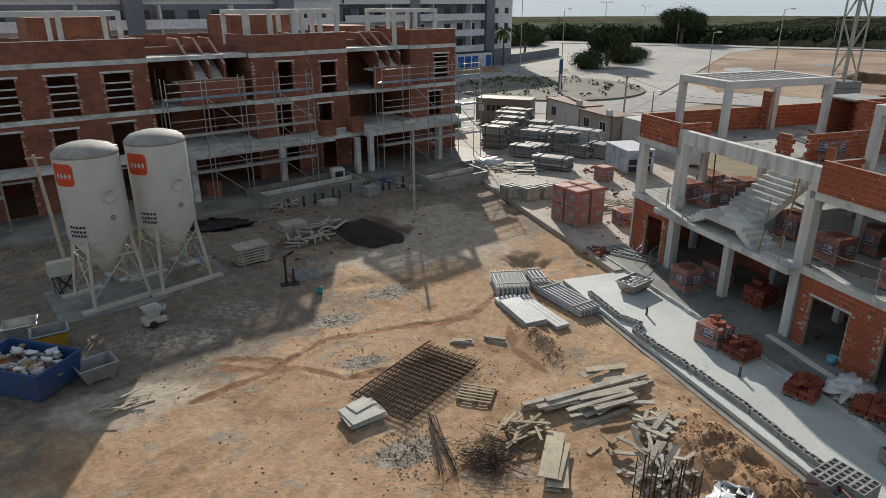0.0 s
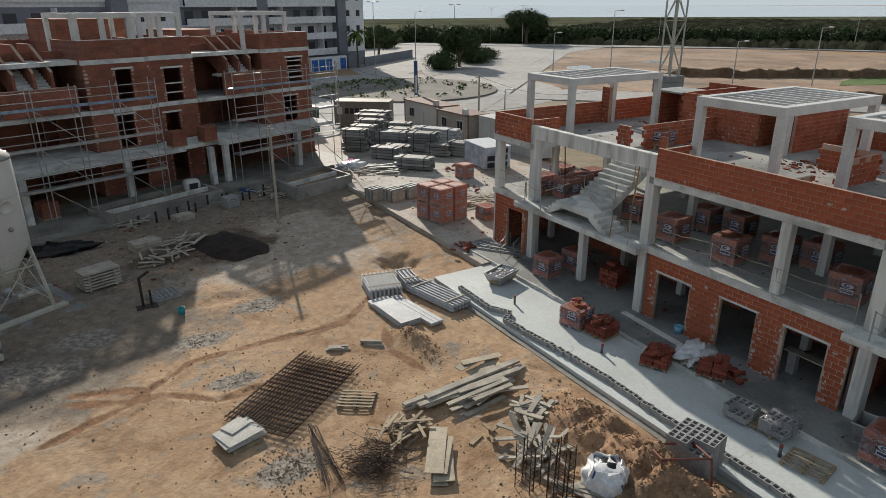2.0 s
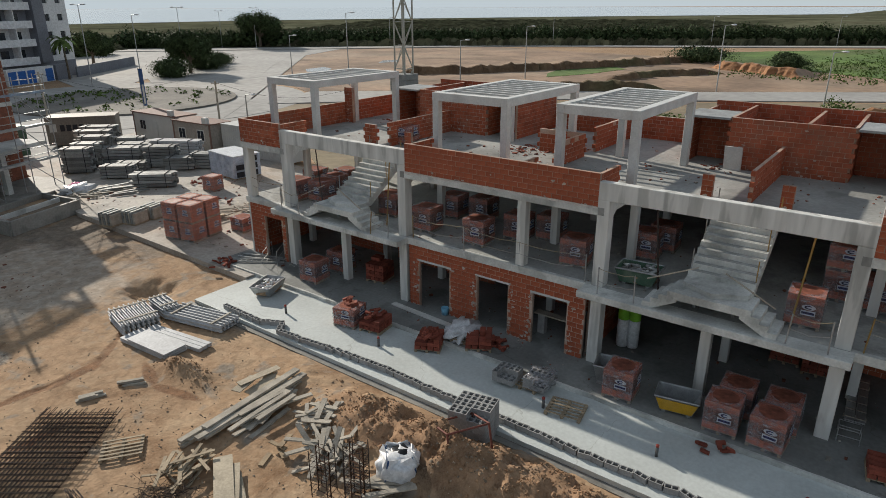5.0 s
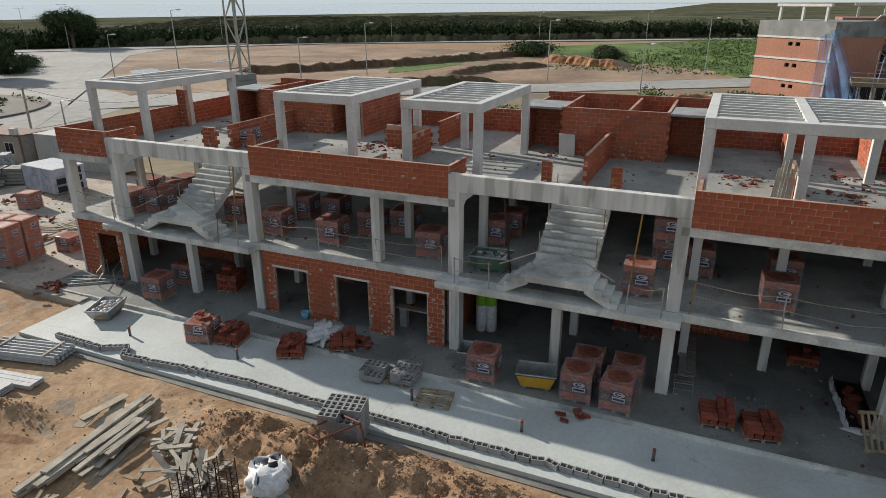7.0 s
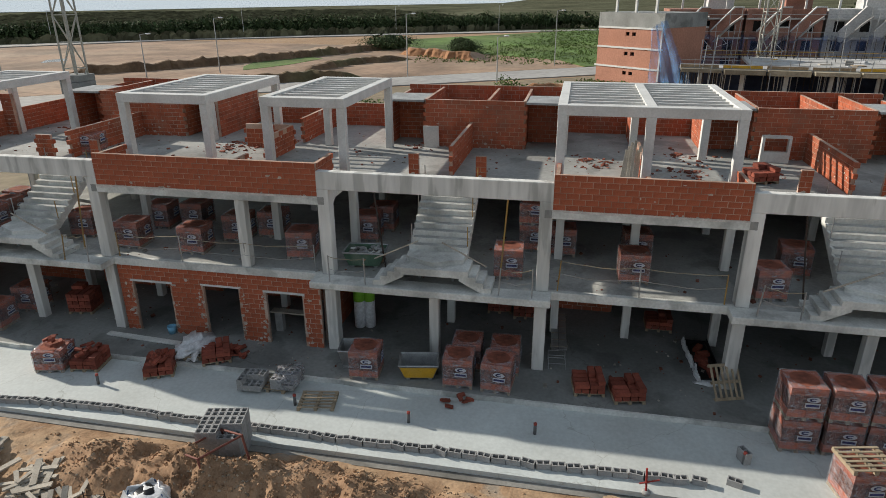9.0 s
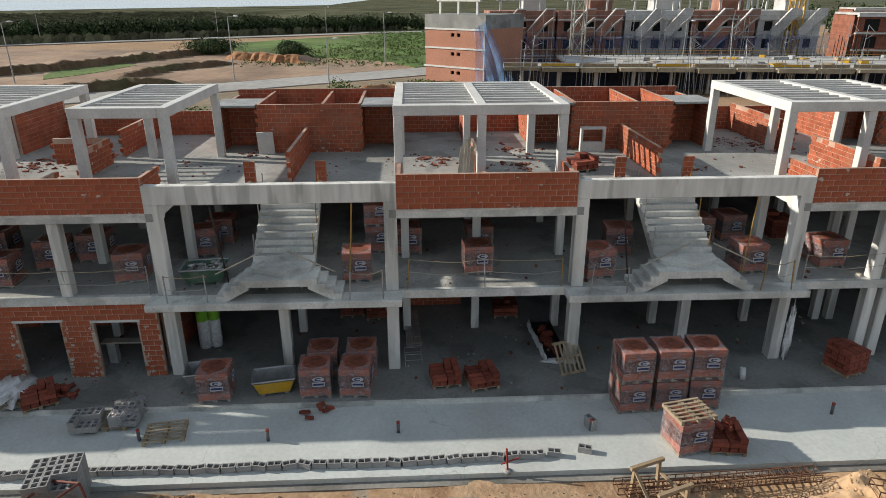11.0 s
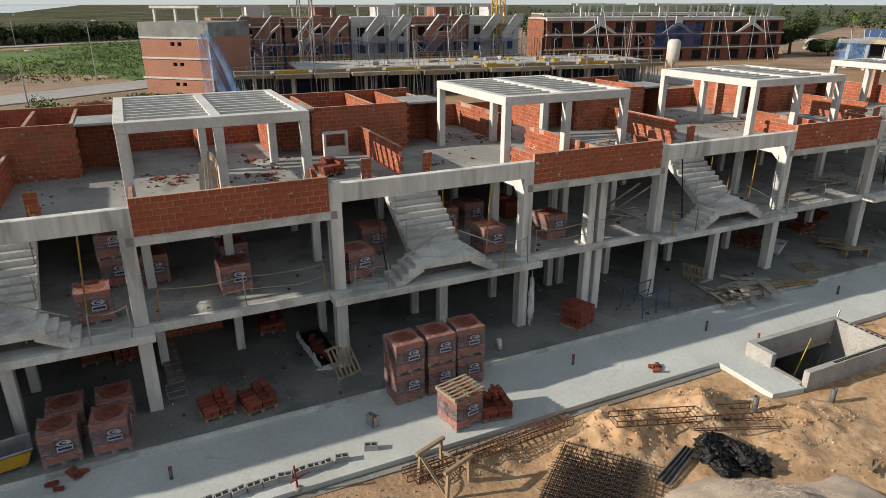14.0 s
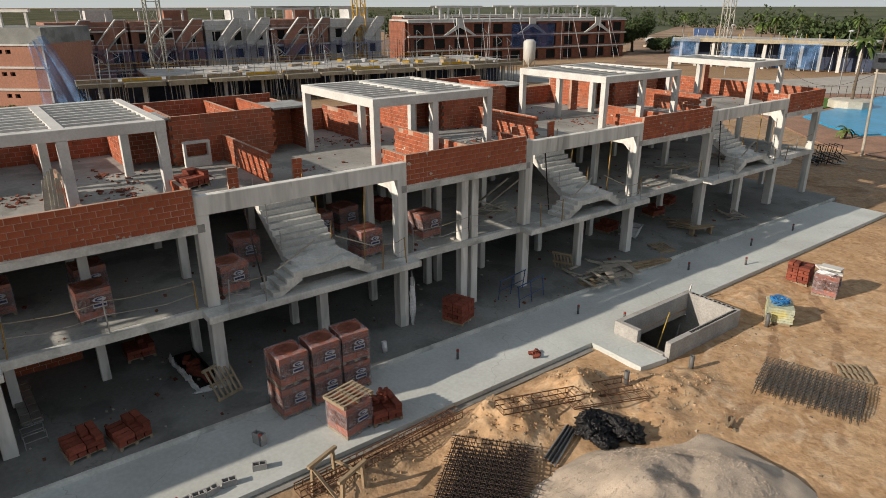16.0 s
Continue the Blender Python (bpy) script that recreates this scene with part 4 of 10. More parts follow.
lb_box("terrace_floor", -0.5, UE, -5.2, 0, -0.45, -0.05, DARK_CONCRETE, label="dusty ground floor slab")
lb_box("roof_slab", 0.2, UE, 0.26, 12.0, 8.72, 8.99, CONCRETE)
lb_box("back_wall", 0.0, UE, 12.0, 12.25, 0.0, 9.9, BRICK_FAR)
lb_box("end_wall", 0.0, 0.22, 4.0, 12.0, 0.0, 10.15, BRICK_FAR)
lb_box("dark_inner_wall", 0.3, UE, 6.0, 6.2, 0, 8.7, BRICK_FAR)
# roof houses and pergolas
for u0, u1 in ((12.3, 17.3), (26.0, 31.0), (-0.0 + 4.5, 8.0)):
    lb_box("roof_house", u0, u1, 6.5, 11.8, 8.99, 11.4 if u0 > 10 else 10.4, BRICK_FAR)


def lb_pergola(u0, u1, v0=0.6, v1=5.0, zt=11.85):
    p = thing("pergola", "pale concrete roof pergola on the brick building", "pergola", "roof pergolas")
    for u in (u0, u1 - 0.3):
        part("side_beam", B().box(u, u + 0.3, v0 + 0.3, v1 - 0.3, zt - 0.3, zt), PRECAST, p, m=LM)
    for v in (v0, v1 - 0.3):
        part("long_beam", B().box(u0, u1, v, v + 0.3, zt - 0.3, zt + 0.003), PRECAST, p, m=LM)
    for i in range(6):
        v = v0 + 0.5 + i * (v1 - v0 - 1.0) / 5
        part("slat", B().box(u0 + 0.3, u1 - 0.3, v, v + 0.08, zt - 0.25, zt - 0.03), PRECAST, p, m=LM)
    for u in (u0 + 0.01, (u0 + u1) / 2 - 0.14, u1 - 0.29):
        for v in (v0 + 0.01, v1 - 0.29):
            part("post", B().box(u, u + 0.28, v, v + 0.28, 8.99, zt - 0.3), PRECAST, p, m=LM)


for u0, u1 in ((1.5, 6.0), (11.0, 14.2), (14.6, 18.6), (26.5, 33.5)):
    lb_pergola(u0, u1)

# ---- mortar silos ----
def at(x, y, z, turn=0.0):
    return Matrix.Translation((x, y, z)) @ Matrix.Rotation(radians(turn), 4, 'Z')


LID_GREY = material("dusty_grey_lid", (0.36, 0.355, 0.33), 0.7, scale=2, fine=12, var=0.15, second=(0.25, 0.22, 0.18), mix=0.6)


def silo(x, y, turn, h=7.55, r=1.3):
    t = thing("mortar_silo", "white steel mortar silo with an orange-red badge on splayed cream legs", "silo", "mortar silos", at(x, y, GZ, turn))
    part("tank", B().lathe([(r * 0.985, 3.05), (r, 3.1), (r, h - 0.55), (r * 0.985, h - 0.5)], 40, cap=False), PAINT_WHITE, t)
    part("domed_top", B().lathe([(r * 1.01, h - 0.53), (r * 1.0, h - 0.42), (r * 0.8, h - 0.18), (r * 0.45, h - 0.04), (0.05, h)], 40), LID_GREY, t)
    part("cone", B().lathe([(0.2, 1.25), (0.24, 1.35), (r * 0.985, 3.05)], 32), LEG_CREAM, t)
    part("outlet", B().lathe([(0.16, 0.75), (0.2, 1.25)], 12).box(-0.3, 0.3, -0.25, 0.25, 0.55, 0.8), STEEL, t)
    part("seam", B().lathe([(r + 0.004, 5.32), (r + 0.012, 5.34), (r + 0.004, 5.36)], 40, cap=False), LEG_CREAM, t)
    for i in range(4):
        a = math.pi / 4 + i * math.pi / 2
        c, s = math.cos(a), math.sin(a)
        part("leg", B().bar((c * 1.72, s * 1.72, 0.12), (c * r * 0.96, s * r * 0.96, 3.3), 0.085, 4), LEG_CREAM, t)
        c2, s2 = math.cos(a + math.pi / 2), math.sin(a + math.pi / 2)
        part("brace", B().bar((c * 1.66, s * 1.66, 0.5), (c2 * 1.38, s2 * 1.38, 2.7), 0.03, 5), LEG_CREAM, t)
        part("brace", B().bar((c2 * 1.66, s2 * 1.66, 0.5), (c * 1.38, s * 1.38, 2.7), 0.03, 5), LEG_CREAM, t)
        part("tie", B().bar((c * 1.45, s * 1.45, 2.2), (c2 * 1.45, s2 * 1.45, 2.2), 0.035, 5), LEG_CREAM, t)
    for s in (-1, 1):
        part("skid", B().box(-1.75, 1.75, s * 1.22 - 0.18, s * 1.22 + 0.18, 0.02, 0.14), LEG_CREAM, t)
    part("filling_pipe", B().bar((r + 0.12, 0.25, 0.9), (r + 0.12, 0.25, h - 0.45), 0.06, 8).bar((r + 0.12, 0.25, h - 0.45), (0.4, 0.1, h - 0.12), 0.06, 8), STEEL, t)
    part("ladder", B().bar((0.9, 1.02, 2.2), (0.9, 1.02, h - 0.3), 0.02, 4).bar((1.15, 0.75, 2.2), (1.15, 0.75, h - 0.3), 0.02, 4), STEEL, t)
    def wrap(a0, a1, z0, z1, mat, name, off=0.012, n=10, label=""):
        vs, fs = [], []
        for i in range(n + 1):
            a = a0 + (a1 - a0) * i / n
            e = 0.12 if i in (0, n) else 0.0
            for z in (z0 + e, z1 - e):
                vs.append(((r + off) * math.cos(a), (r + off) * math.sin(a), z))
        fs = [(2 * i, 2 * i + 2, 2 * i + 3, 2 * i + 1) for i in range(n)]
        part(name, B().add(vs, fs, True), mat, t, label)
    f = -math.pi / 2 - 0.45
    wrap(f - 1.15, f - 0.32, 5.55, 6.5, ORANGE_RED, "badge", label="orange-red painted badge")
    for a0, a1, z in ((-0.95, -0.83, 6.0), (-0.8, -0.68, 6.0), (-0.65, -0.53, 6.0), (-0.5, -0.4, 6.0)):
        wrap(f + a0, f + a1, z - 0.13, z + 0.1, PAINT_WHITE, "badge_bar", 0.02, 3)
    for z in (3.75, 3.55, 3.36):
        for k in range(5):
            wrap(f - 0.85 + k * 0.12, f - 0.76 + k * 0.12, z - 0.06 if z > 3.4 else z - 0.03, z + 0.06 if z > 3.4 else z + 0.03, INK, "lettering_bar", 0.012, 2)
    a = f + 0.6
    m = Matrix.Translation((math.cos(a) * r, math.sin(a) * r, 5.0)) @ Matrix.Rotation(a, 4, 'Z') @ Matrix.Rotation(math.pi / 2, 4, 'Y')
    part("hatch", B().lathe([(0.3, 0), (0.3, 0.06), (0.24, 0.06), (0.24, 0.03), (0.02, 0.03)], 20, m), PAINT_WHITE, t)
    m = Matrix.Translation((math.cos(a) * r, math.sin(a) * r, 4.05)) @ Matrix.Rotation(a, 4, 'Z') @ Matrix.Rotation(math.pi / 2, 4, 'Y')
    part("valve", B().lathe([(0.1, 0), (0.1, 0.08), (0.05, 0.12)], 12, m), STEEL, t)
    return t


silo(-5.75, 30.8, 28, 7.2)
silo(-3.05, 31.9, 28, 7.35)
pad = thing("silo_footing", "rough concrete footing slab under the silos", "footing")
part("slab", B().box(-3.9, 3.9, -2.1, 2.1, -0.2, 0.015, at(-4.5, 31.5, GZ, 20)), CONCRETE_FLOOR, pad)

# ---- things that stand about the site ----
def pallet_parts(t, z=0.0, w=1.0, d=1.0, name="pallet", parent=None):
    p = part(name, B().box(-w / 2, w / 2, -0.05, 0.05, z, z + 0.09), PALLET_WOOD, t)
    for y in (-d / 2 + 0.05, d / 2 - 0.05):
        part("runner", B().box(-w / 2, w / 2, y - 0.05, y + 0.05, z, z + 0.09), PALLET_WOOD, p)
    for i in range(5):
        x = -w / 2 + 0.05 + i * (w - 0.1) / 4
        part("board", B().box(x - 0.042, x + 0.042, -d / 2, d / 2, z + 0.092, z + 0.115), PALLET_WOOD, p)
    return p


def film_shell(z0, z1, w=1.05, hole=True, seed=0):
    """A square wrap of slightly creased film, drawn in at the top round an open middle."""
    b, h, per = B(), w / 2, 6
    sq = []
    for sx, sy, dx, dy in ((-1, -1, 1, 0), (1, -1, 0, 1), (1, 1, -1, 0), (-1, 1, 0, -1)):
        for i in range(per):
            t = 2 * h * (i + (0.06 if i == 0 else 0)) / per
            sq.append((sx * h + dx * t, sy * h + dy * t))
    n = len(sq)
    rows = [z0, z0 + (z1 - z0) * 0.33, z0 + (z1 - z0) * 0.66, z1 - 0.02, z1 + 0.012]
    vs = []
    for j, z in enumerate(rows):
        for i, (x, y) in enumerate(sq):
            s = 1 + 0.012 * noise.noise((i * 0.9, j * 1.7, seed)) - (0.025 if j == 4 else 0)
            vs.append((x * s, y * s, z))
    m = len(rows)
    fs = [(j * n + i, j * n + (i + 1) % n, (j + 1) * n + (i + 1) % n, (j + 1) * n + i) for j in range(m - 1) for i in range(n)]
    if hole:
        k = len(vs)
        for i, (x, y) in enumerate(sq):
            a = math.atan2(y, x)
            r = 0.40 * (1 + 0.12 * noise.noise((math.cos(a) * 2, math.sin(a) * 2, seed)))
            vs.append((r * math.cos(a), r * math.sin(a), z1 + 0.02 + 0.02 * noise.noise((i * 0.7, 3, seed))))
        fs += [((m - 1) * n + i, (m - 1) * n + (i + 1) % n, k + (i + 1) % n, k + i) for i in range(n)]
    return b.add(vs, fs, False)


FILM = material("clear_stretch_film", (0.46, 0.45, 0.48), 0.16, scale=5, fine=11, var=0.15, bump=0.9, dist=0.05, alpha=0.45, spec=0.6)


def cloudy(m, lo, hi, scale):
    """Lets the film's density vary in streaks; the whiter ones stand in for sheen."""
    n, l = m.node_tree.nodes, m.node_tree.links
    tc, mp, t, r = n.new("ShaderNodeTexCoord"), n.new("ShaderNodeMapping"), n.new("ShaderNodeTexNoise"), n.new("ShaderNodeMapRange")
    mp.inputs["Scale"].default_value = (1, 1, 2.2)
    t.inputs["Scale"].default_value, t.inputs["Detail"].default_value, t.inputs["Distortion"].default_value = scale, 7.0, 1.2
    r.inputs[1].default_value, r.inputs[2].default_value, r.inputs[3].default_value, r.inputs[4].default_value = 0.38, 0.72, lo, hi
    l.new(tc.outputs["Object"], mp.inputs[0])
    l.new(mp.outputs[0], t.inputs["Vector"])
    l.new(t.outputs["Fac"], r.inputs[0])
    l.new(r.outputs[0], n["Principled BSDF"].inputs["Alpha"])


cloudy(FILM, 0.06, 0.56, 4.5)
LABEL_WHITE = material("label_paper", (0.60, 0.59, 0.61), 0.5, scale=6, fine=30, var=0.15, alpha=0.72)
LABEL_BLUE = material("label_blue", (0.05, 0.06, 0.18), 0.6, var=0.05, alpha=0.75)
loose_brick = B().box(-0.235, 0.235, -0.108, 0.108, 0, 0.145).mesh("brick", BRICK_LOOSE)


BRICK_WRAPPED = material("brick_in_film", (0.40, 0.118, 0.068), 0.8, scale=3, fine=30, var=0.2, second=(0.22, 0.10, 0.075), mix=0.5, per_island=0.3)


BRICK_TOP_SHADE = material("brick_tops_hole_shade", (0.23, 0.075, 0.046), 0.95, scale=4, fine=45, var=0.4, second=(0.10, 0.04, 0.03), mix=0.6)
BRICK_END_SHADE = material("brick_ends_hole_shade", (0.16, 0.064, 0.047), 0.9, scale=5, fine=40, var=0.35, per_island=0.4)


# sunlit copies of the wrapped brick and its top, with sunlight in the colour
BRICK_SUNLIT = material("sunlit_wrapped_brick", (0.46, 0.155, 0.085), 0.8, scale=3, fine=30, var=0.2, second=(0.36, 0.16, 0.11), mix=0.5, per_island=0.2)
SUNLIT_TOP = material("sunlit_film_over_brick", (0.40, 0.235, 0.19), 0.6, scale=5, fine=30, var=0.3)


def brick_pallet(layers=4, film=True, bright=False):
    t = thing("brick_pallet", "pallet of red hollow bricks wrapped in cloudy stretch film" if film else "open stack of red hollow bricks on a pallet", "brick pallet", "brick pallets")
    pallet_parts(t)
    g = random.Random(layers)
    top = 0.12 + 0.24 * layers
    if film:
        courses, ends = B(), B()
        for r in range(layers):
            z = 0.12 + 0.24 * r
            if bright or r in (0, layers - 1):  # smooth long faces
                for j in range(2):
                    for i in range(4):
                        m = Matrix.Translation((-0.25 + 0.5 * (i % 2), -0.25 + 0.5 * (i // 2), z + 0.12 * j))
                        courses.box(-0.246, 0.246, -0.246, 0.246, 0, 0.115, m)
            else:  # rows with the pierced ends outwards: solid, toned dark for the holes' shade
                for i in range(8):
                    for j in range(8):
                        if 0 < i < 7 and 0 < j < 7:
                            continue
                        q = g.uniform(-0.006, 0.006)
                        ends.box(-0.058, 0.058, -0.058, 0.058, 0, 0.233, Matrix.Translation((-0.434 + 0.124 * i + q, -0.434 + 0.124 * j - q, z)))
        part("wrapped_bricks", courses, BRICK_SUNLIT if bright else BRICK_WRAPPED, t)["kind"] = "stuff"
        if ends.v:
            part("pierced_bricks", ends, BRICK_END_SHADE, t, "brick ends toned dark for the shade in their holes")["kind"] = "stuff"
        # flat disc; its dark tone stands for the shade in upturned brick holes
        part("hollow_top", B().prism([(0.40 * math.cos(q * math.pi / 8), 0.40 * math.sin(q * math.pi / 8)) for q in range(16)], top - 0.004, top + 0.004), SUNLIT_TOP if bright else BRICK_TOP_SHADE, t)
        part("stretch_film", film_shell(0.02, top + 0.005, seed=layers), FILM, t, "cloudy translucent stretch film")
        for a in (-90, 180):
            m = Matrix.Rotation(radians(a + 90), 4, 'Z')
            face = m @ Matrix.Rotation(math.pi / 2, 4, 'X')
            oval = [(0.12 + 0.19 * math.cos(q * math.pi / 8), 0.74 + 0.085 * math.sin(q * math.pi / 8)) for q in range(16)]
            lab = part("label", B().prism(oval, 0.536, 0.542, face).box(-0.08, 0.32, -0.542, -0.536, 0.47, 0.63, m), LABEL_WHITE, t, "faded white printed label")
            arc = [(0.12 + 0.12 * math.cos(radians(q)), 0.74 + 0.06 * math.sin(radians(q))) for q in range(40, 321, 35)] + [(0.12 + 0.065 * math.cos(radians(q)), 0.74 + 0.03 * math.sin(radians(q))) for q in range(320, 39, -35)]
            part("label_mark", B().prism(arc, 0.543, 0.547, face), LABEL_BLUE, lab)
            part("label_bar", B().box(-0.055, 0.295, -0.547, -0.543, 0.515, 0.585, m), LABEL_BLUE, lab)
    else:
        k = int(round(layers * 1.5))
        for r in range(k):
            for i in range(2):
                for j in range(4):
                    m = Matrix.Translation((-0.25 + 0.5 * i, -0.375 + 0.25 * j, 0.12 + 0.16 * r)) @ Matrix.Rotation(g.uniform(-0.04, 0.04), 4, 'Z')
                    if r % 2:
                        m = Matrix.Rotation(math.pi / 2, 4, 'Z') @ m
                    if r == k - 1 and g.random() < 0.45:
                        continue
                    part("brick", loose_brick, None, t, m=m)
    return t


wrapped, wrapped_low, stack, stack_low, yard = brick_pallet(4), brick_pallet(3), brick_pallet(4, False), brick_pallet(2, False), brick_pallet(4, True, True)
yard.matrix_basis = at(19.0, 33.4, -0.05, 12)
wrapped.matrix_basis, wrapped_low.matrix_basis = at(18.75, 6.6, 0, 4), at(17.22, 17.9, -0.15, 12)
stack.matrix_basis, stack_low.matrix_basis = at(19.2, -15.2, 0, 20), at(17.5, 16.7, -0.15, 8)
F1 = Z1 + 0.002
for x, y, z, a in ((18.85, 3.33, 0, 3), (18.8, 1.98, 0, -4), (19.97, 3.2, 0, 2), (19.97, 1.86, 0, 2), (17.7, -6.95, -0.15, 3), (17.75, -8.15, -0.15, 1), (17.8, -9.3, -0.15, -2),
                   (17.7, -6.95, 0.97, 4), (17.75, -8.15, 0.97, 0), (17.8, -9.3, 0.97, -3), (15.6, -8.0, -0.15, 10), (19.3, 22.3, 0, 5), (21.0, 22.2, 0, 5),
                   (21.3, 14.2, F1, 4), (21.6, 9.9, F1, 8), (23.9, 8.0, F1, 3), (25.2, 7.7, F1, 3), (21.25, 1.98, F1, 3), (24.0, 1.35, F1, 3), (23.75, 0.2, F1, 3), (21.65, -2.3, F1, 2), (23.75, -2.55, F1, 4), (21.1, -6.5, F1, 8),
                   (21.3, -12.1, F1, 4), (21.6, -15.2, F1, 6), (24.6, -12.9, F1, 6), (24.3, -11.5, F1, 2), (23.3, -7.9, F1, -6), (21.3, 25.4, F1, 3), (21.4, 17.0, F1, 3), (22.9, 13.2, F1, 3), (23.6, 12.0, F1, 2), (23.7, 17.2, F1, 4),
                   (24.1, 15.8, F1, 0), (22.2, 19.7, F1, 5), (23.0, 24.4, F1, 5), (21.8, 24.1, F1, 0), (11.45, -31.0, GZ, 15)):
    copy_thing(wrapped, at(x, y, z, a))
for x, y, z, a in ((20.15, 33.65, -0.05, 12), (19.25, 32.25, -0.05, 12), (20.4, 32.5, -0.05, 12), (19.0, 33.4, 1.03, 12), (20.15, 33.65, 1.03, 12), (19.25, 32.25, 1.03, 12), (20.4, 32.5, 1.03, 12), (26.3, 40.6, -0.05, 10)):
    copy_thing(yard, at(x, y, z, a))
for x, y, z, a in ((24.0, 1.35, F1 + 1.08, 0), (24.6, 20.9, Z2, 10), (22.0, 31.4, -0.05, 5), (24.0, 27.0, F1, 10), (25.0, 25.6, F1, 0)):
    copy_thing(wrapped_low, at(x, y, z, a))
for x, y, z, a in ((21.2, 19.8, 0, 10), (24.3, 1.5, 0, 5), (12.9, -31.5, GZ, 10), (24.5, -15.0, F1, 0), (24.6, 2.6, 0, 5)):
    copy_thing(stack, at(x, y, z, a))
for x, y, z, a in ((19.2, -1.0, 0, 8), (19.0, -2.25, 0, 12), (15.5, -9.15, -0.15, -8), (18.6, 12.3, 0, 30), (24.2, -3.75, 0, 0), (24.9, -6.7, Z2, 20), (23.0, -29.2, 0, 5)):
    copy_thing(stack_low, at(x, y, z, a))


def brick_heap(x, y, z, n, r, seed, label="tumbled heap of loose red bricks", size=0.58):
    t = thing("brick_heap", label, "brick heap", "", at(x, y, z))
    g = random.Random(seed)
    for i in range(n):
        q = g.random() ** 0.7
        a = g.uniform(0, 6.28)
        zz = max(0.02, (1 - q) * r * 0.55 * g.random())
        part("brick", loose_brick, None, t, m=Matrix.Translation((math.cos(a) * r * q, math.sin(a) * r * q, zz)) @ Euler((g.uniform(-0.5, 0.5), g.uniform(-0.4, 0.4), g.uniform(0, 3.1))).to_matrix().to_4x4() @ Matrix.Scale(size, 4))


copy_thing(stack_low, at(17.6, 13.95, -0.15, 25))
brick_heap(17.6, 13.95, 0.42, 26, 0.42, 1)
brick_heap(18.9, 11.9, 0, 34, 0.6, 2)
brick_heap(17.5, 16.7, 0.45, 10, 0.45, 3)
brick_heap(17.22, 17.9, 0.8, 7, 0.35, 4)
brick_heap(15.5, -9.15, 0.48, 14, 0.42, 5)
brick_heap(17.75, 3.2, -0.15, 8, 0.5, 6, "a few broken red brick scraps")
brick_heap(15.3, -15.9, -0.15, 5, 0.35, 7, "small ring of red bricks round a drain hole")
brick_heap(18.0, 27.6, -0.05, 14, 0.8, 8)
brick_heap(27.2, 43.0, -0.05, 24, 1.2, 9)
brick_heap(24.0, 37.5, -0.05, 24, 1.4, 10)
rub = B()
g = random.Random(21)
for cx, cy, n, r in ((26.5, 15.2, 90, 1.3), (27.2, 14.2, 40, 0.9), (26.5, -0.9, 70, 1.2), (25.5, -4.4, 60, 1.2), (28.5, -4.6, 50, 1.0), (28.3, 7.0, 30, 0.8), (28.5, -16.0, 60, 1.3), (30.0, -14.5, 50, 1.2), (25.0, -21.5, 40, 1.0), (27.5, 23.5, 60, 1.2), (29.5, 25.5, 40, 1.2), (26.2, 9.5, 20, 1.0), (25.5, -7.5, 25, 0.8), (26, -30, 50, 1.5), (24.6, -11.5, 25, 1.0)):
    for _ in range(n):
        x, y, s = cx + g.gauss(0, r * 0.5), cy + g.gauss(0, r * 0.5), 0.015 + min(0.1, g.expovariate(1 / 0.035))
        rub.box(-s, s, -s * 0.5, s * 0.5, 0, s * 0.5, Matrix.Translation((x, y, Z2 + 0.003)) @ Euler((g.uniform(-0.3, 0.3), g.uniform(-0.3, 0.3), g.uniform(0, 3.1))).to_matrix().to_4x4())
tagged(part("roof_rubble", rub, RUBBLE_RED), "broken brick rubble strewn over the roof terraces", "rubble", kind="stuff")


def wood_pallet(x, y, z, a, tilt=0.0, label="empty timber pallet lying on the ground"):
    t = thing("timber_pallet", label, "pallet", "timber pallets", at(x, y, z, a) @ Matrix.Rotation(radians(tilt), 4, 'X'))
    for yy in (-0.55, 0.0, 0.55):
        part("runner", B().box(-0.5, 0.5, yy - 0.05, yy + 0.05, 0.0, 0.1), PALLET_WOOD, t)
    for i in range(6):
        xx = -0.45 + i * 0.18
        part("board", B().box(xx - 0.036, xx + 0.036, -0.6, 0.6, 0.102, 0.125), PALLET_WOOD, t)


for q in ((7.2, 17.75, GZ, 55), (16.9, 7.7, -0.15, 10), (7.5, -24.4, GZ, 40), (15.6, -8.0, 0.98, 12), (11.5, -26.6, GZ, 30), (19.2, -29.2, 0, 70), (12.5, 10.0, GZ, 65), (17.6, 9.6, -0.15, 0), (18.8, 12.9, 0, 10), (3.2, 17.7, GZ, 15)):
    wood_pallet(*q)
wood_pallet(19.8, -5.42, 0.42, -72, 52, "timber pallet leaning against a column")
wood_pallet(20.3, -22.6, 0.4, 20, 70, "timber pallet leaning against a column")


# hollow concrete blocks
def block_mesh():
    lay = Matrix(((1, 0, 0, 0), (0, 0, 1, 0), (0, -1, 0, 0.19), (0, 0, 0, 1)))
    b = B().pierced(-0.2, 0.2, -0.1, 0.1, 0, 0.14, ((-0.17, -0.015, -0.07, 0.07), (0.015, 0.17, -0.07, 0.07)), lay)
    return b.pierced(-0.2, 0.2, -0.1, 0.1, 0.1402, 0.19, (), lay).mesh("block", BLOCK)


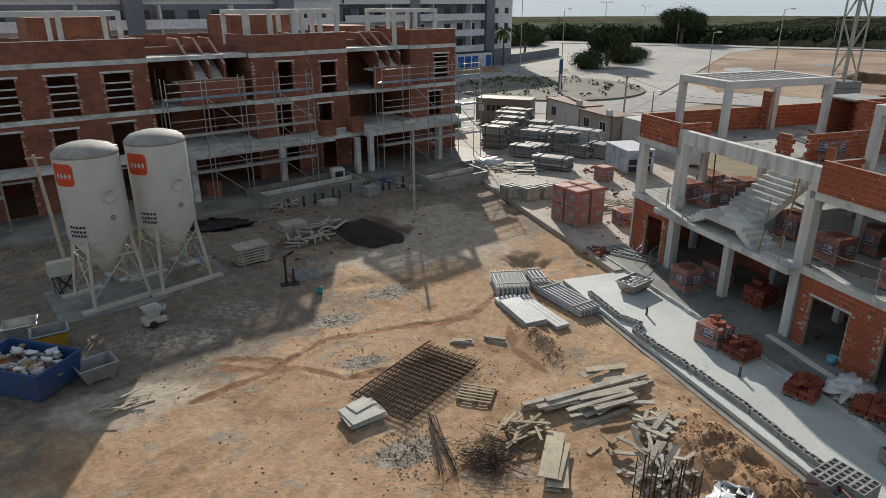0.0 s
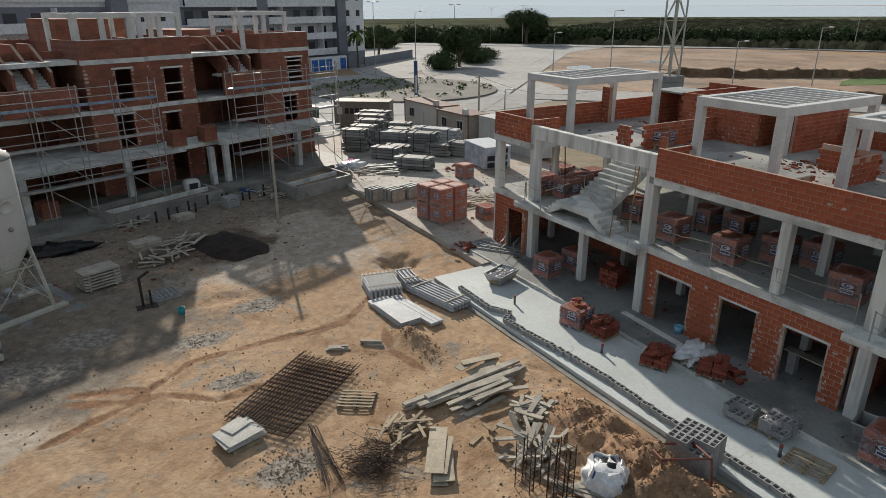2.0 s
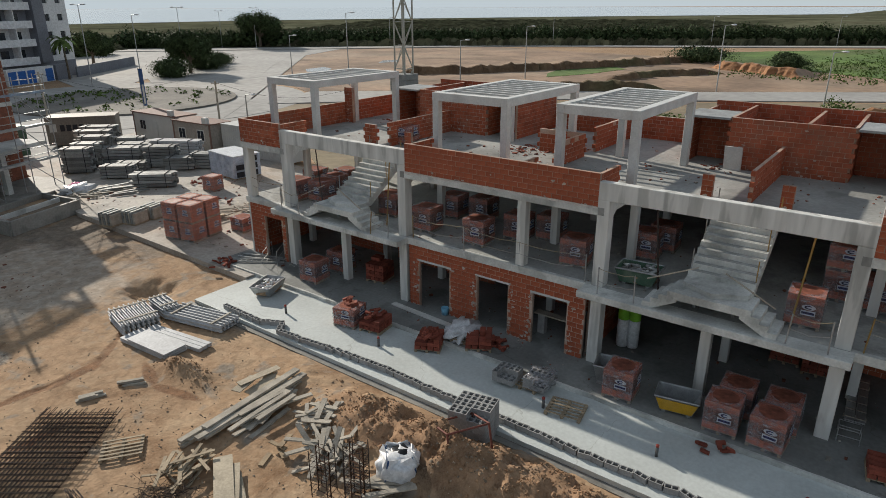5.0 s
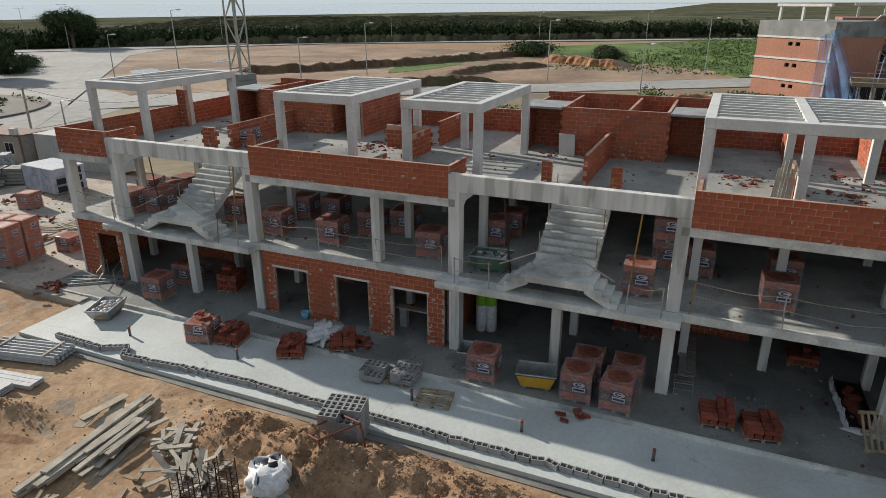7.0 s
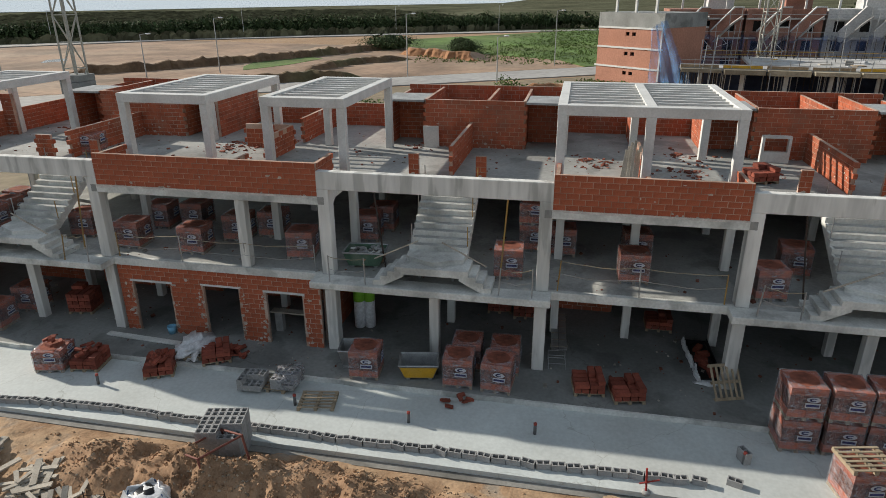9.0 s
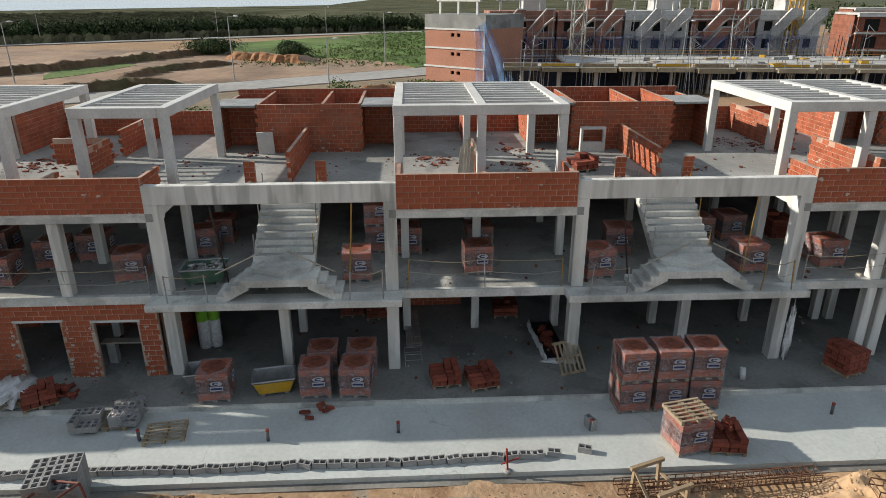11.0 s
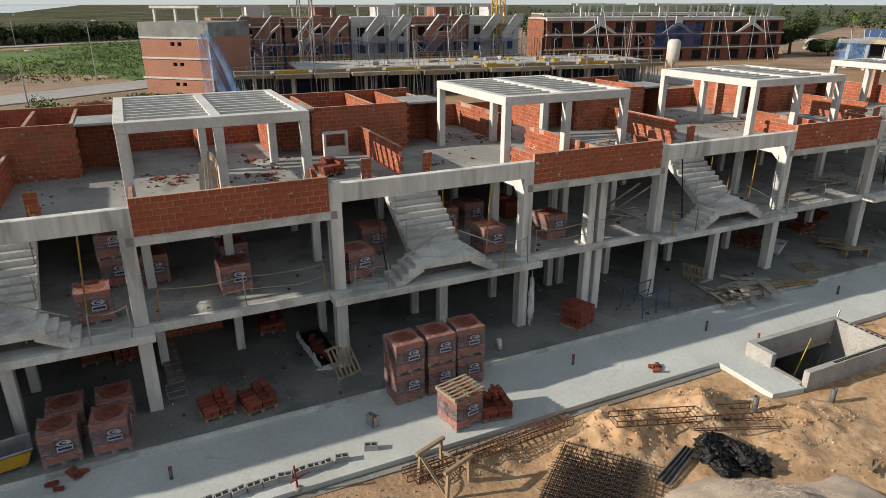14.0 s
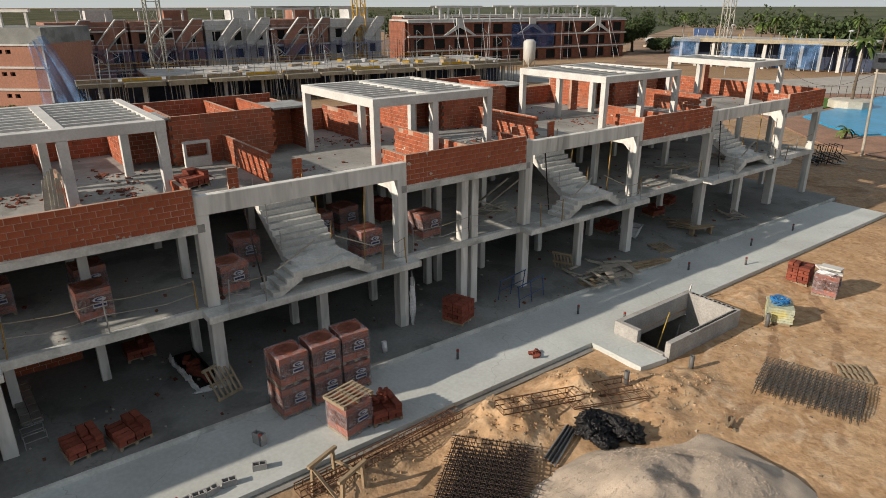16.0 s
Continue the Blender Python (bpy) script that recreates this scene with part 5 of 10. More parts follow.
hollow = block_mesh()
row = thing("block_row", "winding row of hollow grey concrete blocks along the apron edge", "block row")
g = random.Random(7)
chain = [(14.96, 23.2), (14.9, 20.9), (15.35, 20.0), (14.8, 19.6), (14.9, 18.0), (15.1, 16.2), (15.2, 14.0), (15.1, 11.4), (15.15, 8.9), (15.1, 6.2), (15.16, 3.5), (15.12, 0.6), (15.2, -1.8), (15.25, -3.2)]
left_over = 0.0
for (ax, ay), (bx, by) in zip(chain, chain[1:]):
    a, c = Vector((ax, ay, -0.147)), Vector((bx, by, -0.147))
    L = (c - a).length
    d = left_over
    while d < L:
        p = a.lerp(c, d / L)
        if not (9.9 < p.y < 10.6):
            part("block", hollow, None, row, m=Matrix.Translation(p) @ Matrix.Rotation(math.atan2(by - ay, bx - ax) + g.gauss(0, 0.16), 4, 'Z'))
        d += 0.425
    left_over = d - L
for x, y, a, z in ((15.3, -4.0, 80, -0.15), (15.43, -4.94, 70, -0.15), (16.54, -5.39, 20, -0.15), (16.54, -5.39, 25, 0.04), (15.25, -3.5, 100, -0.15)):
    tagged(part("concrete_block", hollow, None, m=at(x, y, z, a)), "single hollow grey concrete block", "block", "loose blocks")
    


def block_stack(x, y, z, a, nx, ny, nz, drop=0, wrap=False, label="neat stack of hollow grey concrete blocks"):
    t = thing("block_stack", label, "block stack", "block stacks", at(x, y, z, a))
    k = 0
    for i in range(nx):
        for j in range(ny):
            for q in range(nz):
                if q == nz - 1 and (i * ny + j) < drop:
                    continue
                part("block", hollow, None, t, m=Matrix.Translation(((i - (nx - 1) / 2) * 0.405, (j - (ny - 1) / 2) * 0.205, q * 0.195)))
    if wrap:
        part("loose_film", B().lump((0.15, 0.0, 0.2), (0.6, 0.5, 0.28), 3, 0.5, 14, 8, 0.7, 3.0), FILM, t, "torn translucent film")


block_stack(14.15, 9.5, -0.3, 12, 3, 6, 6, 3)
block_stack(17.3, 10.2, -0.03, 4, 2, 4, 2, 3)
block_stack(17.55, 9.1, -0.03, 2, 2, 4, 2, 2, True, "half-used stack of grey blocks under torn film")
block_stack(3.0, 30.2, GZ, 10, 3, 5, 1, 0, False, "low spread of grey blocks")
block_stack(18.6, -25.3, 0, 30, 2, 3, 1, 0, False, "few grey blocks on the floor")


def tub(name, x, y, z, a, L, W, h, mat, label, cat="skip", fill=None, seed=0):
    """An open steel tub with sloping ends and a thick rim."""
    t = thing(name, label, cat, "", at(x, y, z, a))
    b, th = B(), 0.05
    o = [(-L / 2 + 0.18, -W / 2 + 0.1, 0.08), (L / 2 - 0.18, -W / 2 + 0.1, 0.08), (L / 2 - 0.18, W / 2 - 0.1, 0.08), (-L / 2 + 0.18, W / 2 - 0.1, 0.08), (-L / 2, -W / 2, h), (L / 2, -W / 2, h), (L / 2, W / 2, h), (-L / 2, W / 2, h)]
    i = [(q[0] * (1 - 2 * th / L), q[1] * (1 - 2 * th / W), q[2] + (th if k < 4 else 0)) for k, q in enumerate(o)]
    b.add(o + i, [(3, 2, 1, 0), (0, 1, 5, 4), (1, 2, 6, 5), (2, 3, 7, 6), (3, 0, 4, 7), (8, 9, 10, 11), (12, 13, 9, 8), (13, 14, 10, 9), (14, 15, 11, 10), (15, 12, 8, 11), (4, 5, 13, 12), (5, 6, 14, 13), (6, 7, 15, 14), (7, 4, 12, 15)])
    part("tub", b, STEEL if mat is YELLOW_PAINT else mat, t)
    if mat is YELLOW_PAINT:
        for y in (-1, 1):
            q = [(-L / 2 + 0.19, y * (W / 2 - 0.09), 0.1), (L / 2 - 0.19, y * (W / 2 - 0.09), 0.1), (L / 2 - 0.03, y * (W / 2 + 0.008), h - 0.06), (-L / 2 + 0.03, y * (W / 2 + 0.008), h - 0.06)]
            part("painted_side", B().add(q, [(0, 1, 2, 3)]), mat, t, "yellow painted side")
    rim = B()
    for k in range(4):
        rim.bar(o[4 + k], o[4 + (k + 1) % 4], 0.035, 6)
    part("rim", rim, STEEL if mat is not BLUE_PAINT else BLUE_PAINT, t)
    for s in (-1, 1):
        part("foot", B().box(s * L * 0.28 - 0.06, s * L * 0.28 + 0.06, -W / 2 + 0.12, W / 2 - 0.12, 0, 0.08), STEEL, t)
    if fill:
        g = random.Random(seed)
        for k in range(70):
            p = (g.uniform(-L * 0.38, L * 0.38), g.uniform(-W * 0.36, W * 0.36), h * g.uniform(0.55, 0.98))
            part("debris", B().lump(p, tuple(q * (1.0 if L > 3 else 0.55) for q in (g.uniform(0.08, 0.26), g.uniform(0.08, 0.24), g.uniform(0.05, 0.13))), k, 0.8, 7, 5), g.choice(fill), t)
        part("rubble_fill", B().lump((0, 0, h * 0.4), (L * 0.44, W * 0.42, h * 0.32), seed, 0.4, 16, 8, 0.6, 3), SOIL, t)
    return t


CARDBOARD = material("cardboard", (0.36, 0.25, 0.15), 0.9, var=0.15)
tub("waste_skip", -7.6, 23.5, GZ, -35, 3.2, 1.9, 1.15, BLUE_PAINT, "blue steel skip full of sacks, film and cardboard", "skip", (FILM_WHITE, FILM_WHITE, CARDBOARD, LABEL_WHITE, BRICK_JOINED, CARDBOARD, FILM_WHITE), 1)
tub("steel_tub", -5.35, 23.2, GZ, 25, 1.3, 0.95, 0.65, STEEL, "small empty grey steel tub", "tub")
tub("steel_tub", -8.6, 27.2, GZ, 10, 1.2, 0.95, 0.8, STEEL, "worn grey mortar tub", "tub")
tub("mortar_tub", -7.4, 26.3, GZ, 15, 1.3, 1.0, 0.75, YELLOW_PAINT, "worn mortar tub with a yellow lining", "tub")
tub("mortar_tub", 17.2, 23.2, -0.15, 20, 1.5, 1.0, 0.5, STEEL, "grey steel mortar tub with crumpled plastic in it", "tub", (FILM_WHITE, LABEL_WHITE), 2)
tub("mortar_tub", 18.95, 4.75, 0, 100, 1.35, 0.9, 0.6, YELLOW_PAINT, "yellow-sided mortar tub standing by the step", "tub")
tub("rubble_tub", 21.2, 7.25, F1, 95, 1.5, 1.0, 0.6, GREEN_PAINT, "green steel tub heaped with rubble", "skip", (CONCRETE, BLOCK_JOINED, DARK_CONCRETE, BLOCK_JOINED), 3)
tub("mortar_tub", 19.2, 7.3, 0, 10, 0.9, 0.8, 0.75, STEEL, "grey mortar tub beside a brick pallet", "tub")
tub("mortar_tub", 21.5, -29.5, 0, 20, 1.1, 0.8, 0.7, FILM_WHITE, "white builder's tub under the slab", "tub")


def rebar_mats(x, y, z, a, L, W, layers, label, step=0.2, mat=REBAR):
    t = thing("rebar_mats", label, "rebar mesh", "rebar mesh stacks", at(x, y, z, a))
    g = random.Random(int(L * 10 + W))
    for k in range(layers):
        zz = 0.05 + k * 0.06
        dx, dy = g.uniform(-0.12, 0.12), g.uniform(-0.1, 0.1)
        b = B()
        n = int(W / step)
        for i in range(n + 1):
            yy = -W / 2 + i * W / n + dy
            b.bar((-L / 2 + dx - g.uniform(0, 0.2), yy, zz), (L / 2 + dx + g.uniform(0.1, 0.4), yy, zz), 0.012, 3)
        n = int(L / step)
        for i in range(n + 1):
            xx = -L / 2 + i * L / n + dx
            b.bar((xx, -W / 2 + dy - 0.05, zz + 0.022), (xx, W / 2 + dy + 0.05, zz + 0.026), 0.012, 3)
        part("mesh_panel", b, mat, t)


rebar_mats(5.45, 19.2, GZ, 37, 4.2, 2.35, 5, "thick stack of rusty steel reinforcement mesh", 0.24)
rebar_mats(7.87, -22.05, GZ, 107, 1.9, 3.15, 6, "stack of dark grey reinforcement mesh on the sand", 0.2, material("mill_steel_bar", (0.10, 0.098, 0.092), 0.6, metal=0.3, scale=5, fine=40, var=0.3, second=(0.16, 0.10, 0.065), mix=0.4))
rebar_mats(11.1, -9.65, GZ + 0.05, 220, 2.1, 3.5, 6, "rusty reinforcement mesh stack beside the spoil")


RUST_BROWN = material("brown_rusted_bar", (0.155, 0.082, 0.05), 0.8, metal=0.1, scale=5, fine=40, var=0.3)


def rebar_cage(p, q, w, h, label, step=0.25, rest=False):
    t = thing("rebar_cage", label, "rebar cage", "rebar cages")
    p, q = Vector(p), Vector(q)
    if rest:  # laid on the highest lumps of the soil
        p.z, q.z = ground_height(p.x, p.y) + 0.03, ground_height(q.x, q.y) + 0.03
        up = max(0.0, max(ground_height(*p.lerp(q, k / 12).xy) - p.lerp(q, k / 12).z for k in range(13)))
        p.z, q.z = p.z + up * 0.35, q.z + up * 0.35
    d = (q - p)
    s = d.normalized().cross(Vector((0, 0, 1))).normalized() * w / 2
    u = Vector((0, 0, h))
    for off in (s, -s):
        for up in (0, 1):
            part("long_bar", B().bar(p + off + u * up, q + off + u * up, 0.018, 4), RUST_BROWN, t)
    st = B()
    n = int(d.length / step)
    for i in range(n + 1):
        c = p.lerp(q, i / n)
        ring_ = [c + s, c + s + u, c - s + u, c - s]
        for k in range(4):
            st.bar(ring_[k], ring_[(k + 1) % 4], 0.013, 3)
    part("stirrup", st, RUST_BROWN, t)


rebar_cage((13.9, -5.4, GZ + 0.12), (14.1, -11.2, GZ + 0.15), 0.4, 0.22, "long rusty rebar cage lying along the apron")
rebar_cage((13.5, -5.6, GZ + 0.3), (13.75, -10.6, GZ + 0.5), 0.3, 0.2, "long rusty rebar cage lying on the spoil")
rebar_cage((12.75, -11.75, 0), (11.75, -16.8, 0), 0.55, 0.2, "ladder-like rebar cage lying on the spoil", 0.34, True)
rebar_cage((11.95, -14.2, 0), (11.0, -16.9, 0), 0.45, 0.08, "short ladder-like rebar strip lying on the spoil", 0.34, True)
for x, y in ((9.6, 11.4), (10.3, 10.8), (9.9, 10.4)):
    rebar_cage((x, y, GZ), (x + 0.02, y, GZ + 1.5), 0.5, 0.0001, "upright rusty rebar starter cage", 0.2)
    t = thing("rebar_cage", "square rusty rebar column cage standing up", "rebar cage", "rebar cages", at(x, y, GZ, 15))
    for i in (-0.25, 0.25):
        for j in (-0.25, 0.25):
            part("long_bar", B().bar((i, j, 0), (i, j, 1.55), 0.014, 4), REBAR, t)
    st = B()
    for k in range(8):
        z = 0.1 + k * 0.19
        cs = [(-0.25, -0.25, z), (0.25, -0.25, z), (0.25, 0.25, z), (-0.25, 0.25, z)]
        for m in range(4):
            st.bar(cs[m], cs[(m + 1) % 4], 0.009, 3)
    part("stirrup", st, REBAR, t)


def plank_pile(x, y, z, a, n, L, spread, seed, label, mat=None, w=0.12, h=0.04, wild=0.5, cross=0.12):
    t = thing("plank_pile", label, "timber pile", "timber piles", at(x, y, z, a))
    g = random.Random(seed)
    for i in range(n):
        l = L * g.uniform(0.6, 1.0)
        zz = 0.03 + (i / n) * min(spread * 0.45, 0.36)
        aa = g.gauss(0, wild)
        c = Vector((g.uniform(-spread, spread) * 0.5, g.uniform(-spread, spread) * 0.5, zz))
        d = Vector((math.cos(aa), math.sin(aa), g.gauss(0, cross))) * l / 2
        zmin = min((c - d).z, (c + d).z)
        if zmin < 0.01:
            c.z += 0.01 - zmin
        part("plank", B().plank(c - d, c + d, w * g.uniform(0.7, 1.3), h), mat or WOOD_GREY, t)


plank_pile(10.9, 16.25, GZ, 2, 9, 5.0, 0.7, 3, "long weathered timber beams lying together", WOOD_GREY, 0.2, 0.09, 0.05, 0.01)
plank_pile(11.1, 15.6, GZ, 0, 12, 2.6, 0.9, 4, "shorter weathered boards beside the long beams", WOOD_GREY, 0.2, 0.05, 0.18, 0.02)
plank_pile(11.9, 17.2, GZ, 20, 6, 1.6, 0.8, 14, "pale plywood offcuts on the sand", PALE_PLY, 0.4, 0.03, 0.4, 0.03)
plank_pile(7.75, 15.3, GZ, 20, 22, 1.5, 0.95, 5, "tangled heap of broken timber slats", PALLET_WOOD, 0.1, 0.03, 0.75, 0.12)
plank_pile(11.85, 14.1, GZ, 10, 26, 1.3, 1.0, 6, "heap of grey timber offcuts and blocks", WOOD_GREY, 0.14, 0.05, 1.0, 0.12)
plank_pile(10.7, 12.5, GZ, 60, 30, 1.7, 1.2, 7, "wild heap of weathered timber offcuts", WOOD_GREY, 0.13, 0.05, 0.9, 0.2)
plank_pile(8.0, 13.65, GZ, 59, 7, 2.2, 0.55, 8, "pale plywood sheets and boards on the soil", PALE_PLY, 0.48, 0.025, 0.09, 0.01)
plank_pile(12.5, 13.0, GZ, -20, 7, 1.8, 1.0, 9, "loose timber boards on the spoil", WOOD_GREY, 0.13, 0.04, 0.7, 0.05)
plank_pile(9.9, 13.9, GZ, 50, 4, 0.7, 0.9, 10, "short timber offcuts lying apart", WOOD, 0.14, 0.04, 0.4, 0.02)
plank_pile(10.6, 10.0, GZ, -40, 12, 2.0, 1.0, 12, "weathered boards beside the big bag", WOOD_GREY, 0.13, 0.04, 0.5, 0.06)
plank_pile(12.6, 9.6, GZ, -30, 7, 1.3, 0.9, 13, "timber slats of a broken pallet", WOOD_GREY, 0.1, 0.03, 0.15, 0.05)
plank_pile(-4.4, 20.9, GZ, 25, 8, 1.3, 0.9, 15, "broken timber slats on the ground", WOOD_GREY, 0.1, 0.03, 0.3, 0.03)
plank_pile(18.9, -22.8, 0, 40, 20, 1.1, 1.8, 16, "scattered formwork boards and scraps on the slab", WOOD_GREY, 0.13, 0.03, 1.3, 0.03)
plank_pile(18.3, -22.3, 0, 70, 4, 0.7, 0.6, 46, "yellowed plywood scraps on the slab", WOOD, 0.22, 0.02, 1.3, 0.01)
plank_pile(18.6, -24.4, 0, 80, 12, 1.6, 1.6, 26, "scattered grey formwork panels on the slab", WOOD_GREY, 0.35, 0.03, 1.3, 0.02)
plank_pile(18.2, -26.6, 0, 80, 3, 3.4, 0.5, 17, "long timber board on the floor slab", WOOD, 0.2, 0.05, 0.05, 0.0)
plank_pile(20.5, -33.5, 0, 60, 12, 1.5, 1.3, 18, "timber offcuts under the slab", WOOD, 0.15, 0.03, 1.0, 0.06)
t = thing("leaning_planks", "grey planks leaning upright against a brick pier on the roof", "planks", "", None)
for k in range(6):
    part("plank", B().plank((23.75 + 0.05 * (k % 2), -1.75 - k * 0.11, Z2 + 0.03), (24.75 + 0.1 * (k % 3), -1.95 - k * 0.1, Z2 + 1.0 + 0.12 * (k % 4)), 0.1, 0.03, (1, 0, 0)), WOOD_GREY, t)
plank_pile(8.0, 21.4, GZ, -20, 5, 0.8, 0.25, 20, "short bundle of dark timber", WOOD_GREY, 0.12, 0.08, 0.1, 0.0)
plank_pile(9.3, 21.1, GZ, -35, 5, 0.8, 0.25, 22, "short bundle of dark timber", WOOD_GREY, 0.12, 0.08, 0.1, 0.0)
plank_pile(5.0, 37.0, GZ, 15, 12, 2.2, 1.8, 23, "scattered boards and slats on the damp soil", WOOD_GREY, 0.14, 0.04, 0.6, 0.03)
plank_pile(3.5, 35.2, GZ, 60, 14, 1.6, 2.2, 24, "scattered dark boards on the damp soil", WOOD_GREY, 0.12, 0.04, 1.0, 0.03)
plank_pile(8.6, -17.9, GZ, 110, 3, 1.1, 0.4, 25, "pale timber battens on the sand", WOOD, 0.07, 0.05, 0.2, 0.0)
plank_pile(22.5, -19.5, F1, 80, 8, 2.4, 0.8, 27, "leaning timber props and boards", WOOD_GREY, 0.1, 0.05, 0.2, 0.3)

# slab pallet and board stack
RIB_DULL = material("dull_panel", (0.50, 0.49, 0.45), 0.8, scale=2, fine=14, var=0.12, second=(0.36, 0.34, 0.3), mix=0.6)
t = thing("slab_pallet", "pallet of pale grey panel sheets, slightly askew", "panel stack", "", at(3.2, 17.7, GZ + 0.126, 15))
for k, (dx, dy, a) in enumerate(((0, 0, 0), (0.05, -0.03, 2), (-0.04, 0.03, -3), (0.03, 0.05, 3))):
    part("sheet", B().box(-0.62, 0.62, -0.5, 0.5, k * 0.04, k * 0.04 + 0.036, at(dx, dy, 0, a)), RIB_DULL, t)
part("sheet", B().box(-0.2, 0.55, 0.05, 0.6, 0.162, 0.2, at(0, 0, 0, 12)), RIB_DULL, t)
t = thing("board_stack", "tall stack of grey formwork boards on bearers", "board stack", "", at(0.55, 33.2, GZ, 18))
for k in range(6):
    part("board", B().box(-0.85, 0.85, -0.55, 0.55, 0.08 + k * 0.15, 0.08 + k * 0.15 + 0.09), WOOD_GREY, t)
    for s in (-0.6, 0.6):
        part("bearer", B().box(s - 0.05, s + 0.05, -0.55, 0.55, k * 0.15 - 0.0, 0.08 + k * 0.15), WOOD_GREY, t)

# ribbed precast planks in bundles
RIB = material("ribbed_precast", (0.50, 0.51, 0.52), 0.6, scale=1.5, fine=12, var=0.1, second=(0.38, 0.38, 0.38), mix=0.4)
def joists(x, y, a, n, L, layers, label="bundle of pale ribbed precast joists"):
    t = thing("joist_bundle", label, "precast joists", "joist bundles", at(x, y, GZ, a))
    for k in range(layers):
        for i in range(n):
            yy = (i - (n - 1) / 2) * 0.2
            part("joist", B().profile([(-0.07, 0), (0.07, 0), (0.07, 0.04), (0.025, 0.06), (0.025, 0.15), (-0.025, 0.15), (-0.025, 0.06), (-0.07, 0.04)], -L / 2, L / 2, Matrix.Translation((yy, 0, 0.08 + k * 0.17))), RIB, t)
    for s in (-L * 0.35, L * 0.35):
        part("bearer", B().box(-n * 0.1, n * 0.1, s - 0.05, s + 0.05, 0, 0.08), WOOD, t)
        part("strap_board", B().box(-n * 0.1, n * 0.1, s - 0.05, s + 0.05, 0.07 + layers * 0.17 + 0.0, 0.1 + layers * 0.17), WOOD_GREY, t)


joists(11.95, 25.6, -12, 8, 2.0, 3)
joists(13.35, 25.6, -8, 4, 1.6, 3)
joists(13.75, 23.4, 12, 6, 3.2, 2)
t = thing("panel_stack", "pale flat precast panels laid on the sand", "panel stack", "", at(11.3, 23.1, GZ, 4))
for k in range(3):
    part("panel", B().box(-0.5, 0.5, -1.5, 1.4 - 0.5 * (k == 2), 0.06 + k * 0.09, 0.13 + k * 0.09), RIB, t)
for s in (-1, 1):
    part("bearer", B().box(-0.55, 0.55, s - 0.05, s + 0.05, 0, 0.06), WOOD, t)
t = thing("panel_stack", "long pale channel planks on the sand", "panel stack", "", at(12.15, 22.8, GZ, 8))
for k in range(3):
    part("panel", B().box(-0.32 + k * 0.22, -0.12 + k * 0.22, -1.7, 1.6, 0.05, 0.2), RIB, t)

# big bag, sacks, plastic
t = thing("big_bag", "bulging white big bag with blue straps on the soil", "big bag", "", at(11.4, 10.2, GZ, 20))
part("bag", B().lump((0, 0, 0.40), (0.66, 0.60, 0.44), 4, 0.22, 28, 16, 0.72, 2.4), FILM_WHITE, t)
for k in range(4):
    a = k * math.pi / 2 + 0.5
    c, s_ = math.cos(a), math.sin(a)
    flap = [(c * 0.52 - s_ * 0.42, s_ * 0.52 + c * 0.42, 0.66), (c * 0.52 + s_ * 0.42, s_ * 0.52 - c * 0.42, 0.66), (c * 0.42 + s_ * 0.30, s_ * 0.42 - c * 0.30, 0.90 + 0.06 * (k % 2)), (c * 0.36, s_ * 0.36, 0.84), (c * 0.42 - s_ * 0.30, s_ * 0.42 + c * 0.30, 0.93 - 0.08 * (k % 2))]
    low = [(x * 0.94, y * 0.94, z - 0.015) for x, y, z in flap]
    part("flap", B().add(flap + low, [(0, 1, 2, 3, 4), (9, 8, 7, 6, 5)] + [(i, (i + 1) % 5, 5 + (i + 1) % 5, 5 + i) for i in range(5)]), FILM_WHITE, t)
part("contents", B().lump((0.05, 0, 0.78), (0.33, 0.28, 0.10), 6, 0.5, 12, 8), BLACK_PLASTIC, t)
for k in range(4):
    a = k * math.pi / 2 + 1.28
    part("strap", B().plank((math.cos(a) * 0.69, math.sin(a) * 0.64, 0.25), (math.cos(a) * 0.50, math.sin(a) * 0.46, 0.86), 0.055, 0.012, (math.cos(a), math.sin(a), 0)), BLUE_PAINT, t)
SACK = material("crumpled_sack", (0.014, 0.014, 0.016), 0.42, scale=6, fine=9, bump=0.9, dist=0.12, spec=0.4)
t = thing("plastic_sacks", "heap of crumpled black plastic sacks", "plastic sacks", "", at(10.75, -14.3, GZ + 0.02) @ Matrix.Scale(0.85, 4))
g = random.Random(31)
for k in range(17):
    part("sack", B().lump((g.uniform(-0.95, 0.75), g.uniform(-0.9, 0.8), 0.14 + g.random() * 0.2), (g.uniform(0.22, 0.42), g.uniform(0.22, 0.42), g.uniform(0.14, 0.27)), k, 1.1, 20, 13, 0.9, 5.5), SACK, t)
t = thing("plastic_sheet", "crumpled black plastic sheet on the ground", "plastic sheet", "", at(-1.1, 39.4, GZ))
part("sheet", B().lump((0, 0, 0.1), (1.7, 0.8, 0.35), 5, 0.9, 22, 10, 0.9, 4), BLACK_PLASTIC, t)
t = thing("film_heap", "crumpled clear plastic film over bricks and scraps", "plastic film", "", at(18.9, 13.3, 0))
part("film", B().lump((0, 0, 0.18), (0.75, 0.6, 0.32), 9, 0.9, 22, 12, 0.9, 4), FILM_WHITE, t)
t = thing("film_heap", "hanging strip of torn white plastic on a column", "plastic film", "", at(19.95, -13.42, 0))
part("film", B().lump((0, 0, 1.0), (0.07, 0.13, 0.98), 9, 0.8, 14, 18, 0.9, 6), FILM_WHITE, t)
t = thing("waste_film", "pink and white plastic waste on the yard", "plastic waste", "", at(20.2, 48.0, -0.05))
